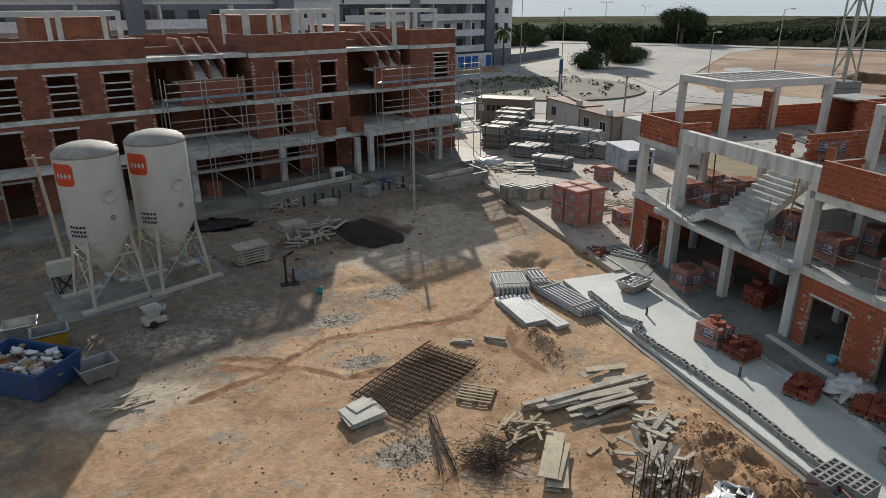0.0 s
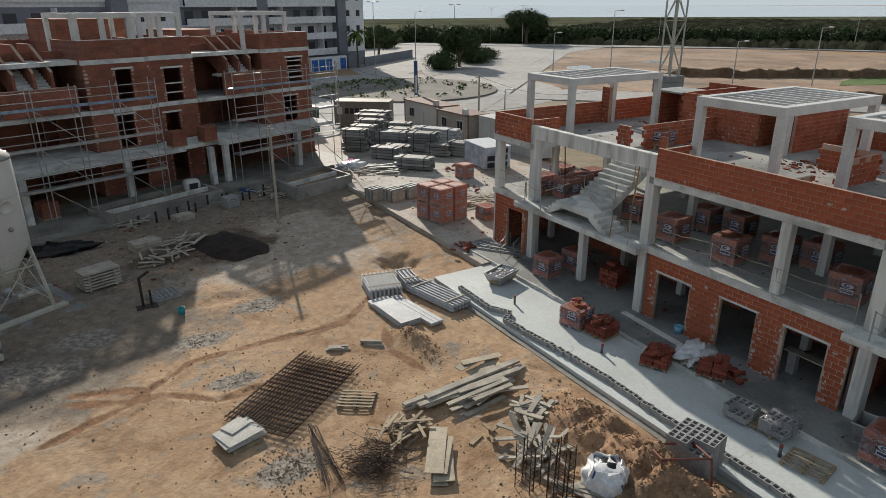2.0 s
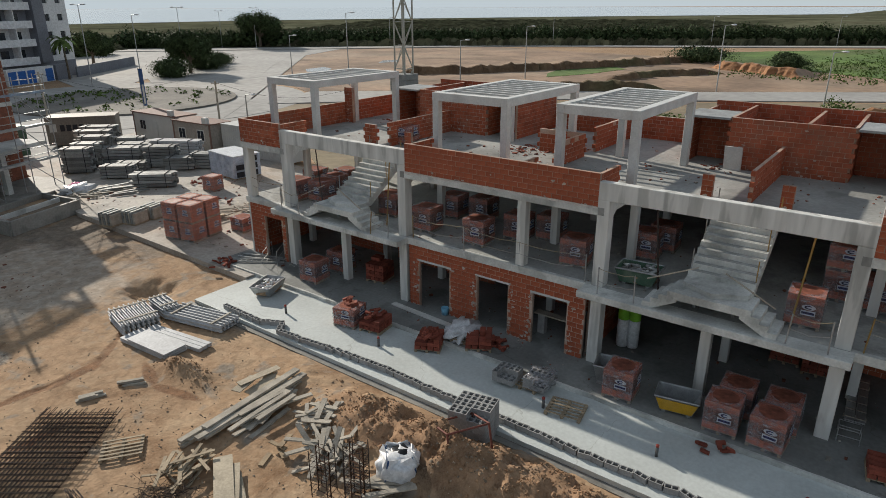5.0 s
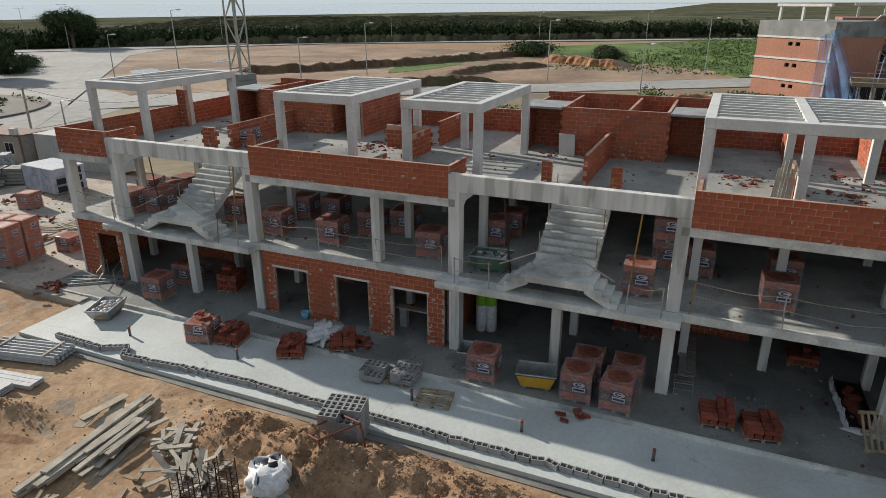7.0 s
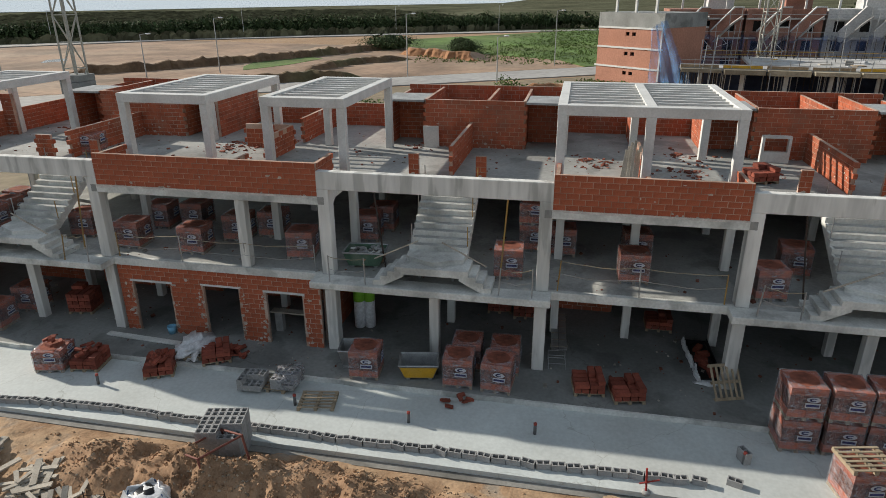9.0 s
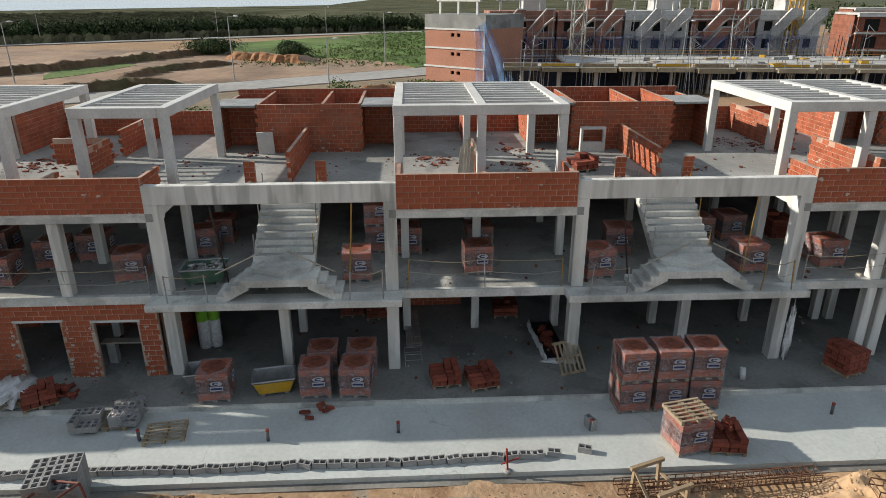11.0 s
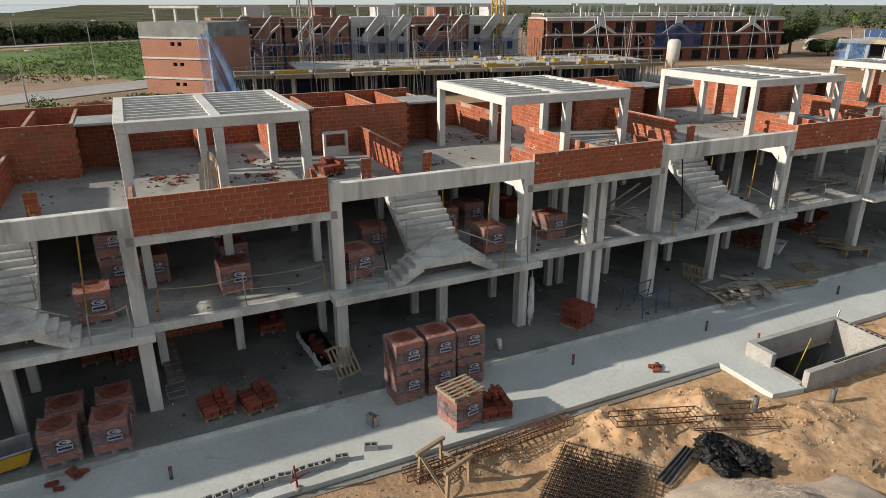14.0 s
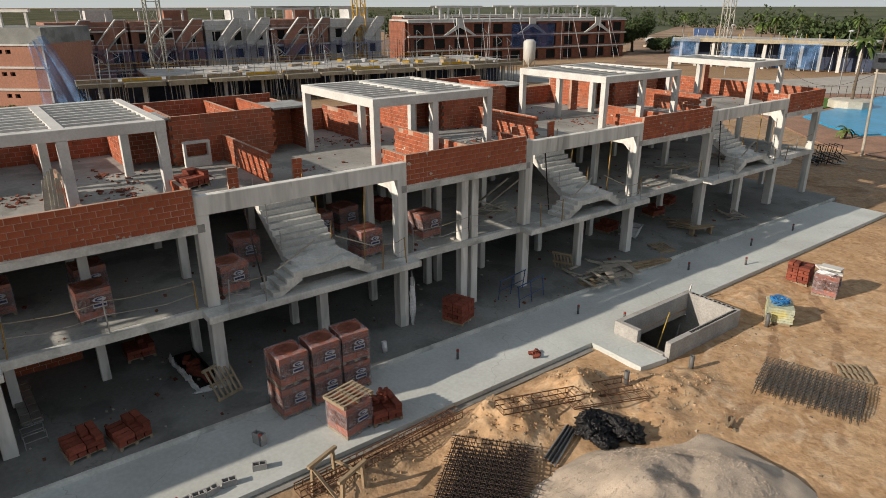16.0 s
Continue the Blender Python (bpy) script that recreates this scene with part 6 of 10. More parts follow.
part("film", B().lump((0, 0, 0.15), (1.2, 0.8, 0.3), 12, 0.9, 20, 10, 0.9, 4), FILM_WHITE, t)
part("pink_film", B().lump((0.3, 0.9, 0.2), (0.5, 0.4, 0.25), 14, 0.9, 14, 8, 0.9, 4), material("pink_plastic", (0.65, 0.12, 0.32), 0.4, var=0.1), t)
GREEN_BRIGHT = material("bright_green_plastic", (0.22, 0.50, 0.04), 0.5, var=0.1)
t = thing("insulation_rolls", "wrapped insulation rolls with bright green ends behind a column", "insulation", "", at(22.0, 7.7, 0, 15))
for k in range(2):
    part("roll", B().lathe([(0.2, 0), (0.22, 0.05), (0.22, 1.1), (0.2, 1.15)], 14, Matrix.Translation((0, -0.2 + k * 0.4, 0.02))), FILM_WHITE, t)
    part("green_end", B().lathe([(0.22, 1.15), (0.225, 1.2), (0.225, 1.75), (0.2, 1.8)], 14, Matrix.Translation((0, -0.2 + k * 0.4, 0.02))), GREEN_BRIGHT, t)
t = thing("membrane_tray", "black membrane tray with bricks and torn film at its edge", "membrane", "", at(21.65, -5.08, 0, 4))
tray = B().box(-1.35, 1.35, -0.36, 0.36, 0, 0.03)
for s_ in (-1, 1):
    tray.plank((-1.35, s_ * 0.37, 0.02), (1.35, s_ * 0.40, 0.16), 0.03, 0.22).plank((s_ * 1.36, -0.36, 0.08), (s_ * 1.36, 0.36, 0.1), 0.03, 0.16)
part("tray", tray, BLACK_PLASTIC, t)
for k in range(9):
    part("film_edge", B().lump((-1.25 + k * 0.31, 0.44 + 0.03 * (k % 2), 0.1), (0.2, 0.05, 0.13 + 0.03 * (k % 3)), k, 0.9, 10, 8, 0.9, 5), FILM_WHITE, t)
part("film_edge", B().lump((-1.45, 0.1, 0.06), (0.1, 0.42, 0.09), 5, 0.9, 10, 8, 0.9, 5), FILM_WHITE, t)
for k in range(5):
    part("brick", loose_brick, None, t, m=at(-0.8 + k * 0.42, 0.08 * (k % 3) - 0.08, 0.034, 37 * k))

CAP_RED = material("dull_red_cap", (0.32, 0.06, 0.045), 0.6, var=0.15)
PIPE_GREY = material("grey_plastic_pipe", (0.13, 0.13, 0.13), 0.5, var=0.1)
# apron drain pipes with red caps
for x, y in ((16.2, 20.8), (16.45, 15.6), (16.61, 8.39), (16.42, 4.5), (16.61, 0.57), (16.4, -5.37), (16.86, -13.33), (16.74, -19.86), (16.76, -28.05), (16.73, -33.92), (16.62, -38.35), (15.1, -20.9), (15.4, -31)):
    t = thing("drain_pipe", "short grey drain pipe with a red cap", "drain pipe", "drain pipes", at(x, y, -0.15))
    part("pipe", B().lathe([(0.05, 0), (0.05, 0.34)], 12), PIPE_GREY, t)
    part("cap", B().lathe([(0.054, 0.34), (0.054, 0.4), (0.04, 0.415)], 12), CAP_RED, t)
for x, y, h in ((11.9, -16.97, 0.75), (11.27, -19.96, 0.6), (11.37, -25.61, 0.6)):
    t = thing("standpipe", "upright grey plastic pipe in the sand", "pipe", "standpipes", at(x, y, GZ))
    part("pipe", B().lathe([(0.09, -0.1), (0.09, h), (0.07, h), (0.07, h - 0.1)], 14), PIPE_GREY, t)
t = thing("pipe_bundle", "bundle of dark plastic conduits on the sand", "conduits", "", None)
for k in range(7):
    part("conduit", B().bar((10.5 + k * 0.07, -11.95, GZ + 0.06 + 0.05 * (k % 2)), (11.2 + k * 0.06, -13.6, GZ + 0.14 + 0.05 * (k % 2)), 0.035, 8), BLACK_PLASTIC if k % 2 else STEEL, t)

# timber trestle
t = thing("timber_trestle", "rough pale timber trestle on the spoil", "trestle", "", at(13.4, -6.4, GZ, 20))
for s in (-0.55, 0.55):
    part("top_rail", B().plank((s, -0.55, 0.95), (s, 0.55, 0.95), 0.1, 0.1), WOOD, t)
    for yy in (-0.45, 0.45):
        part("leg", B().plank((s, yy, 0), (s, yy * 0.9, 0.93), 0.09, 0.09, (1, 0, 0)), WOOD, t)
part("cross_rail", B().plank((-0.55, -0.45, 0.55), (0.55, -0.45, 0.55), 0.08, 0.05), WOOD, t)
part("diagonal", B().plank((-0.5, 0.42, 0.1), (0.5, 0.42, 0.85), 0.08, 0.04), WOOD, t)
t = thing("plank_bench", "low timber plank bench on the slab", "bench", "", at(19.3, -33.0, 0, 70))
part("seat", B().box(-0.8, 0.8, -0.2, 0.2, 0.42, 0.48), WOOD, t)
for s in (-0.6, 0.6):
    part("leg", B().box(s - 0.05, s + 0.05, -0.18, 0.18, 0, 0.42), WOOD, t)
RUST_RED = material("rust_red_steel", (0.17, 0.06, 0.045), 0.75, scale=4, fine=30, var=0.25)
t = thing("steel_cradle", "rusty red steel pallet frame tipped on the soil", "steel frame", "", at(12.9, 8.95, GZ + 0.12, -30) @ Matrix.Rotation(radians(-18), 4, "X") @ Matrix.Scale(1.2, 4))
for i in (-0.55, 0.55):
    for j in (-0.5, 0.5):
        part("upright", B().bar((i, j, 0), (i, j, 1.0), 0.03, 5), RUST_RED, t)
    part("bar", B().bar((i, -0.5, 0.98), (i, 0.5, 0.98), 0.028, 5), RUST_RED, t)
for j in (-0.5, 0.5):
    part("bar", B().bar((-0.55, j, 0.98), (0.55, j, 0.98), 0.028, 5), RUST_RED, t)
t = thing("blue_trestle", "blue steel trestle frame on the slab", "trestle", "", at(19.2, -18.8, 0, 10))
for x in (-0.6, 0.6):
    for y in (-0.9, 0.0, 0.9):
        part("leg", B().bar((x, y, 0), (x * 0.8, y, 0.95), 0.025, 5), BLUE_PAINT, t)
    part("rail", B().bar((x * 0.8, -0.95, 0.95), (x * 0.8, 0.95, 0.95), 0.025, 5), BLUE_PAINT, t)
    part("rail", B().bar((x, -0.9, 0.4), (x, 0.9, 0.4), 0.02, 5), BLUE_PAINT, t)
t = thing("red_standpipe", "red steel hydrant stand at the apron edge", "standpipe", "", at(14.7, -2.55, -0.2))
RED_STEEL = material("dull_red_steel", (0.30, 0.035, 0.03), 0.6, var=0.2)
part("stem", B().bar((0, 0, 0), (0.03, 0.05, 0.8), 0.03, 8), RED_STEEL, t)
part("arm", B().bar((0, -0.3, 0.5), (0, 0.2, 0.3), 0.022, 8), RED_STEEL, t)
part("base", B().lathe([(0.12, 0), (0.12, 0.08), (0.05, 0.1)], 12), BLOCK_JOINED, t)
BOX_GREEN = material("printed_panels", (0.48, 0.52, 0.40), 0.7, scale=3, fine=10, var=0.2, second=(0.6, 0.5, 0.12), mix=0.7)
t = thing("panel_pallet", "pallet of boards topped with a coil of blue rope", "panel stack", "", at(11.4, -26.6, GZ + 0.126, 30))
for k in range(6):
    part("board", B().box(-0.5, 0.5, -0.6, 0.6, k * 0.11, k * 0.11 + 0.1, at(0.02 * (k % 2), 0, 0, k % 3)), BOX_GREEN, t)
rope = B()
g = random.Random(3)
prev = None
for i in range(150):
    a = i * 0.42
    q = Vector((0.08 + math.cos(a) * (0.27 + 0.13 * math.sin(i * 0.7)), 0.1 + math.sin(a) * (0.27 + 0.13 * math.cos(i * 0.5)), 0.72 + 0.2 * abs(math.sin(i * 0.23))))
    if prev:
        rope.bar(prev, q, 0.02, 4)
    prev = q
part("rope_coil", rope, material("blue_rope", (0.03, 0.22, 0.55), 0.6, var=0.2), t)
t = thing("slab_offcuts", "pale concrete slab offcuts under film on a brick pallet", "slab offcuts", "", at(11.45, -31.0, GZ + 1.09, 15))
for k, (x, y, a, w) in enumerate(((-0.12, 0.1, 10, 0.42), (0.2, -0.15, 32, 0.36), (-0.05, -0.05, -8, 0.45))):
    part("slab", B().box(-w, w, -0.26, 0.26, 0.02 + k * 0.085, 0.1 + k * 0.085, at(x, y, 0, a), bevel=0.008), PRECAST, t)
part("film", B().lump((0.1, 0.38, 0.05), (0.4, 0.14, 0.1), 8, 0.9, 14, 8, 0.9, 5), FILM_WHITE, t)
t = thing("window_frame", "pale concrete window frame standing on the roof", "window frame", "", at(28.1, -8.0, Z2, 90))
part("frame", B().box(-0.55, 0.55, -0.12, 0.12, 0, 0.42).box(-0.55, 0.55, -0.12, 0.12, 0.98, 1.08).box(-0.55, -0.45, -0.12, 0.12, 0.42, 0.98).box(0.45, 0.55, -0.12, 0.12, 0.42, 0.98), PRECAST, t)
t = thing("leaning_board", "grey board leaning on the brick wall", "board", "", at(28.3, 6.3, Z2, 90))
part("board", B().box(-0.35, 0.35, -0.03, 0.03, 0, 1.0, Matrix.Rotation(radians(-10), 4, 'X')), PRECAST, t)

# concrete pit with upstand walls, and its slab
t = thing("concrete_pit", "open concrete block pit with upstand walls, dark inside", "pit")
PIT_BLOCK = material("pit_blockwork", (0.40, 0.39, 0.37), 0.9, scale=1.5, fine=14, var=0.12, second=(0.27, 0.26, 0.245), mix=0.6)
x0, x1, y0, y1 = PIT
for q in ((x0 - 0.22, x0, y0 - 0.22, y1 + 0.1), (x1, x1 + 0.22, y0 - 0.22, y1 + 0.22), (x0, x1, y0 - 0.22, y0), (x1 - 0.9, x1, y1, y1 + 0.22), (x0 - 0.0, x1 - 0.9, y1, y1 + 0.2)):
    low = q[2] == y1 and q[1] < x1
    part("wall", B().box(*q, -0.62 if q[0] == x1 else -2.9, -0.1 if low else 0.42), PIT_BLOCK, t)
part("chamber_roof", B().box(x1 + 0.22, x1 + 2.4, y0 - 0.22, y1 + 0.22, -0.78, -0.62), PIT_BLOCK, t)
part("chamber_wall", B().box(x1 + 2.4, x1 + 2.6, y0 - 0.22, y1 + 0.22, -2.9, -0.62), PIT_BLOCK, t)
for yy in (y0 - 0.22, y1 + 0.02):
    part("chamber_wall", B().box(x1 + 0.002, x1 + 2.4, yy, yy + 0.2, -2.9, -0.78), PIT_BLOCK, t)
part("pit_floor", B().box(x0 - 0.2, x1 + 2.6, y0 - 0.2, y1 + 0.2, -3.1, -2.9), CONCRETE_FLOOR, t)
# dark plates on solid walls, painted as the shade in hollow blocks
holes = B()
for i in range(22):
    yy = y0 + i * (y1 - y0 - 1.3) / 22
    holes.box(x0 - 0.17, x0 - 0.05, yy, yy + 0.13, 0.4205, 0.424)
for i in range(10):
    xx = x0 + i * (x1 - x0) / 10
    holes.box(xx, xx + 0.13, y0 - 0.17, y0 - 0.05, 0.4205, 0.424)
part("block_holes", holes, CAVITY_SHADE, t)["kind"] = "stuff"
POST_OCHRE_PIT = material("ochre_prop", (0.45, 0.30, 0.06), 0.6, var=0.2)
part("yellow_prop", B().bar((13.2, -20.4, -1.2), (13.9, -22.3, 0.3), 0.025, 6), POST_OCHRE_PIT, t)
part("grey_prop", B().bar((14.6, -24.0, -2.5), (14.8, -25.2, 0.5), 0.04, 6), STEEL, t)
sheet("pit_slab", [(12.3, -18.35), (14.648, -18.35), (14.648, -19.67), (12.1, -19.67)], -0.14, APRON, "small concrete slab before the pit", "pavement", 0.3)

# gravel mound
def mound_rise(u, v, peaks, seed, square=2.0):
    """Share of the full height at a spot of the heap; the foot is uneven."""
    u, v = u + 0.16 * noise.noise((u * 1.7, v * 1.7, seed + 9)), v + 0.16 * noise.noise((u * 1.7, v * 1.7, seed + 19))
    k = 0.0
    for px, py, ph in peaks:
        d = (abs(u - px) ** square + abs(v - py) ** square) ** (1 / square)
        k = max(k, ph * (1 - d * 1.05))
    return k * (1 + 0.30 * noise.noise((u * 3.2, v * 3.2, seed))) if k > 0 else 0.0


def mound(name, x, y, rx, ry, h, mat, label, seed, peaks=((0, 0, 1.0),), square=2.0, turn=0.0):
    vs, n = [], 80
    c, s_ = math.cos(radians(turn)), math.sin(radians(turn))
    for j in range(n + 1):
        for i in range(n + 1):
            u, v = -1.3 + 2.6 * i / n, -1.3 + 2.6 * j / n
            k = mound_rise(u, v, peaks, seed, square)
            z = h * min(k, 1 if square == 2.0 else 0.45) + 0.05 * k ** 0.5 * noise.noise((u * 14, v * 14, seed)) - (0.06 if k <= 0.001 else 0)
            vs.append((x + c * u * rx - s_ * v * ry, y + s_ * u * rx + c * v * ry, GZ + z))
    fs = [(j * (n + 1) + i, j * (n + 1) + i + 1, (j + 1) * (n + 1) + i + 1, (j + 1) * (n + 1) + i) for j in range(n) for i in range(n)]
    return tagged(part(name, B().add(vs, fs, True), mat), label, "gravel pile", kind="stuff")


PEAKS = ((0.15, -0.1, 1.0), (-0.1, -0.55, 0.7), (0.1, 0.35, 0.75))
mound("gravel_mound", 7.15, -12.3, 2.9, 3.6, 1.33, STONE_DUST, "tall heap of pale pinkish crushed gravel", 4, PEAKS)
mound("dark_soil_heap", 7.3, 35.5, 1.7, 2.7, 0.6, material("black_soil", (0.035, 0.024, 0.02), 0.95, scale=2, fine=20, var=0.3, bump=0.6, dist=0.05), "low heap of dark wet soil", 6, ((0, 0, 1.0),), 4.0, 20)

grains = B()
g = random.Random(44)
for _ in range(9000):
    u, v = g.uniform(-0.95, 0.95), g.uniform(-0.95, 0.95)
    k = mound_rise(u, v, PEAKS, 4)
    if k <= 0.0:
        continue
    x, y, s_ = 7.15 + u * 2.9, -12.3 + v * 3.6, g.uniform(0.012, 0.035)
    z = GZ + 1.33 * min(k, 1) + 0.05 * k ** 0.5 * noise.noise((u * 14, v * 14, 4))
    grains.add([(x - s_, y - s_, z - 0.01), (x + s_, y - s_ * 0.6, z - 0.01), (x, y + s_, z - 0.01), (x, y, z + s_)], [(0, 1, 3), (1, 2, 3), (2, 0, 3)])
tagged(part("gravel_grains", grains, material("gravel_grain", (0.56, 0.47, 0.385), 0.95, per_island=0.25)), "loose pale stones on the gravel heap", "gravel", kind="stuff")

# stones strewn over the soil
g = random.Random(17)
st = B()
for cx, cy, n, r in ((-2.6, 25.5, 420, 1.7), (4.2, 15.6, 520, 0.95), (3.6, 25.0, 160, 0.9), (6.6, 27.0, 160, 1.0), (4.0, 21.2, 120, 0.8), (12.7, 8.5, 260, 1.2), (12.6, -12.5, 260, 1.6), (13.2, 12.5, 160, 1.0), (12.0, -16.5, 160, 1.6), (4, 15, 420, 6), (3, 24, 420, 7), (9, 18, 420, 5), (-5, 24, 300, 4), (11, -22, 130, 5), (8, -27, 70, 5), (8.5, -20, 70, 3), (12.5, -18.5, 220, 1.2), (9.6, -17.5, 200, 1.8), (11.5, -24, 100, 1.5), (13.6, 4, 260, 2.4), (13.3, -4, 220, 2.2), (7, 33, 300, 6), (10, 11, 200, 2.4), (1, 31, 260, 3.5)):
    for _ in range(n):
        x, y = cx + g.gauss(0, r * 0.6), cy + g.gauss(0, r * 0.6)
        if x > 14.0 or (PIT[0] - 0.5 < x and PIT[2] - 0.5 < y < PIT[3] + 2):
            continue
        s = abs(g.gauss(0.024, 0.016)) + 0.01
        z = ground_height(x, y)
        v = [(x + s * math.cos(a + g.uniform(-0.3, 0.3)) * g.uniform(0.7, 1.2), y + s * math.sin(a) * g.uniform(0.7, 1.2), z - 0.01) for a in (0, 1.26, 2.5, 3.8, 5.0)]
        st.add(v + [(x + g.uniform(-0.3, 0.3) * s, y + g.uniform(-0.3, 0.3) * s, z + s * g.uniform(0.5, 0.9))], [(0, 1, 5), (1, 2, 5), (2, 3, 5), (3, 4, 5), (4, 0, 5)])
tagged(part("loose_stones", st, material("loose_stone", (0.33, 0.26, 0.185), 0.9, scale=3, fine=20, per_island=0.55)), "loose stones and crumbs of rubble on the soil", "stones", kind="stuff")

clods = B()
for mx, my, rx, ry, h in MOUNDS:
    if h < 0.2:
        continue
    for _ in range(int((260 if my > -8 else 55) * rx * ry)):
        x, y = mx + g.gauss(0, rx * 0.55), my + g.gauss(0, ry * 0.55)
        if x > 14.2 or (PIT[0] - 0.4 < x and PIT[2] - 0.4 < y < PIT[3] + 1.6):
            continue
        s = min(0.085 if my > -8 else 0.06, 0.012 + g.expovariate(1 / 0.02))
        z = ground_height(x, y)
        ang = g.uniform(0, 6)
        v = [(x + s * math.cos(a + ang) * g.uniform(0.7, 1.2), y + s * math.sin(a + ang) * g.uniform(0.7, 1.2), z - 0.015) for a in (0, 1.26, 2.5, 3.8, 5.0)]
        w = [(x + s * 0.6 * math.cos(a + ang) * g.uniform(0.7, 1.2), y + s * 0.6 * math.sin(a + ang) * g.uniform(0.7, 1.2), z + s * g.uniform(0.45, 0.9)) for a in (0, 1.26, 2.5, 3.8, 5.0)]
        clods.add(v + w, [(5, 6, 7, 8, 9)] + [(i, (i + 1) % 5, 5 + (i + 1) % 5, 5 + i) for i in range(5)])
tagged(part("soil_clods", clods, SOIL), "dry clods of dug sandy soil", "soil", kind="stuff")
crumbs, chips = B(), B()
for k in range(4200):
    if k > 3500:
        x, y = g.uniform(-4, 12), g.uniform(32, 44)
        z = ground_height(x, y)
    elif k > 2600:
        x, y, z = g.uniform(18.8, 31), g.uniform(28.8, 48), -0.05
        if x > 24 and y > 43:
            continue
    elif k % 2:
        x, y, z = g.uniform(20.4, 32.4), g.uniform(-46, 27), Z2
        if any(yb1 - 0.4 < y < yb0 + 0.4 for yb0, yb1 in BAYS) and x < 24:
            continue
        y += 1.5 * noise.noise((x, y, 1))
    elif k % 4:
        x, y, z = g.uniform(20.2, 25), g.uniform(-46, 27), Z1
    else:
        x, y, z = g.uniform(18.3, 24), g.uniform(-40, 25), 0.0
    s, q = 0.012 + g.expovariate(1 / 0.03), g.uniform(0, 6)
    s = min(s, 0.13)
    vs = [(x + s * math.cos(q + a), y + s * math.sin(q + a) * 0.7, z + dz) for dz in (0.0, s * 0.5) for a in (0, 1.6, 3.1, 4.6)]
    (crumbs if g.random() < 0.6 else chips).add(vs, [(4, 5, 6, 7)] + [(i, (i + 1) % 4, 4 + (i + 1) % 4, 4 + i) for i in range(4)])
tagged(part("brick_crumbs", crumbs, material("brick_crumb", (0.22, 0.085, 0.055), 0.95, per_island=0.4)), "broken crumbs of red brick on the floors", "rubble", kind="stuff")
tagged(part("mortar_crumbs", chips, material("mortar_crumb", (0.42, 0.39, 0.34), 0.95, per_island=0.4)), "grey mortar crumbs on the floors", "rubble", kind="stuff")

# steel and wire tangle, loose rods
t = thing("wire_tangle", "brown tangle of rusty tie wire and rods", "wire tangle", "", at(6.25, 14.5, GZ))
w = B()
for k in range(190):
    p = Vector((g.gauss(0, 0.36), g.gauss(0, 0.3), abs(g.gauss(0.12, 0.1)) + 0.02))
    for j in range(4):
        q = p + Vector((g.gauss(0, 0.25), g.gauss(0, 0.25), g.gauss(0, 0.08)))
        q.z = max(0.015, q.z)
        w.bar(p, q, 0.007, 3)
        p = q
part("wire", w, REBAR, t)
t = thing("rod_bundle", "bundle of long rusty steel rods", "steel rods", "", at(5.15, 15.75, GZ, 82))
for k in range(22):
    part("rod", B().bar((-1.3 + g.uniform(-0.3, 0.2), g.uniform(-0.36, 0.36), 0.05 + g.random() * 0.1), (1.2 + g.uniform(-0.2, 0.3), g.uniform(-0.14, 0.14), 0.1 + g.random() * 0.2), 0.011, 3), REBAR, t)
t = thing("rod_bundle", "short pile of rusty rods beside the mesh", "steel rods", "", at(12.6, -11.8, GZ + 0.25, 30))
for k in range(16):
    part("rod", B().bar((-0.5, g.uniform(-0.25, 0.25), 0.03 + g.random() * 0.2), (0.5, g.uniform(-0.25, 0.25), 0.03 + g.random() * 0.2), 0.011, 3), REBAR, t)

# small machines near the silos
t = thing("mortar_mixer", "small worn white mortar pump with a hopper", "mortar pump", "", at(-3.75, 27.0, GZ, 25))
part("hopper", B().lathe([(0.25, 0.35), (0.5, 0.85), (0.47, 0.85), (0.22, 0.4)], 4, Matrix.Rotation(0.78, 4, 'Z'), smooth=False), PAINT_WHITE, t)
part("chassis", B().box(-0.4, 0.5, -0.3, 0.3, 0.14, 0.4, bevel=0.03), LEG_CREAM, t)
part("motor", B().lathe([(0.16, 0), (0.16, 0.4)], 14, at(0.45, 0, 0.4)), STEEL, t)
for s in (-0.32, 0.32):
    part("wheel", B().lathe([(0.16, -0.04), (0.16, 0.04)], 16, Matrix.Translation((-0.1, s, 0.16)) @ Matrix.Rotation(math.pi / 2, 4, 'X')), INK, t)
t = thing("electric_cabinet", "grey site electric cabinet with hanging cables", "cabinet", "", at(-8.0, 32.3, GZ, 20))
part("body", B().box(-0.55, 0.55, -0.25, 0.25, 0.75, 1.45, bevel=0.02), LEG_CREAM, t)
part("door", B().box(-0.5, -0.02, -0.275, -0.255, 0.8, 1.4), PAINT_WHITE, t)
for s in (-0.45, 0.45):
    part("post", B().box(s - 0.06, s + 0.06, -0.06, 0.06, 0, 0.75), WOOD_GREY, t)
cb = B()
for k in range(12):
    cb.bar((g.uniform(-0.5, 0.5), -0.3, 0.8), (g.uniform(-0.7, 0.5), -0.5 + g.uniform(-0.3, 0.1), 0.03), 0.02, 4)
part("cable", cb, INK, t)
for x, y, h, lean in ((10.9, 38.0, 6.0, 0.0), (-7.75, 32.6, 6.4, -0.4)):
    t = thing("timber_pole", "slim weathered timber pole carrying site cable", "utility pole", "utility poles", at(x, y, GZ))
    part("pole", B().bar((0, 0, -0.1), (lean, 0, h), 0.1, 8, 0.075), WOOD_GREY, t)
    part("crossbar", B().plank((lean - 0.35, 0, h - 0.15), (lean + 0.35, 0, h - 0.15), 0.06, 0.06), WOOD_GREY, t)
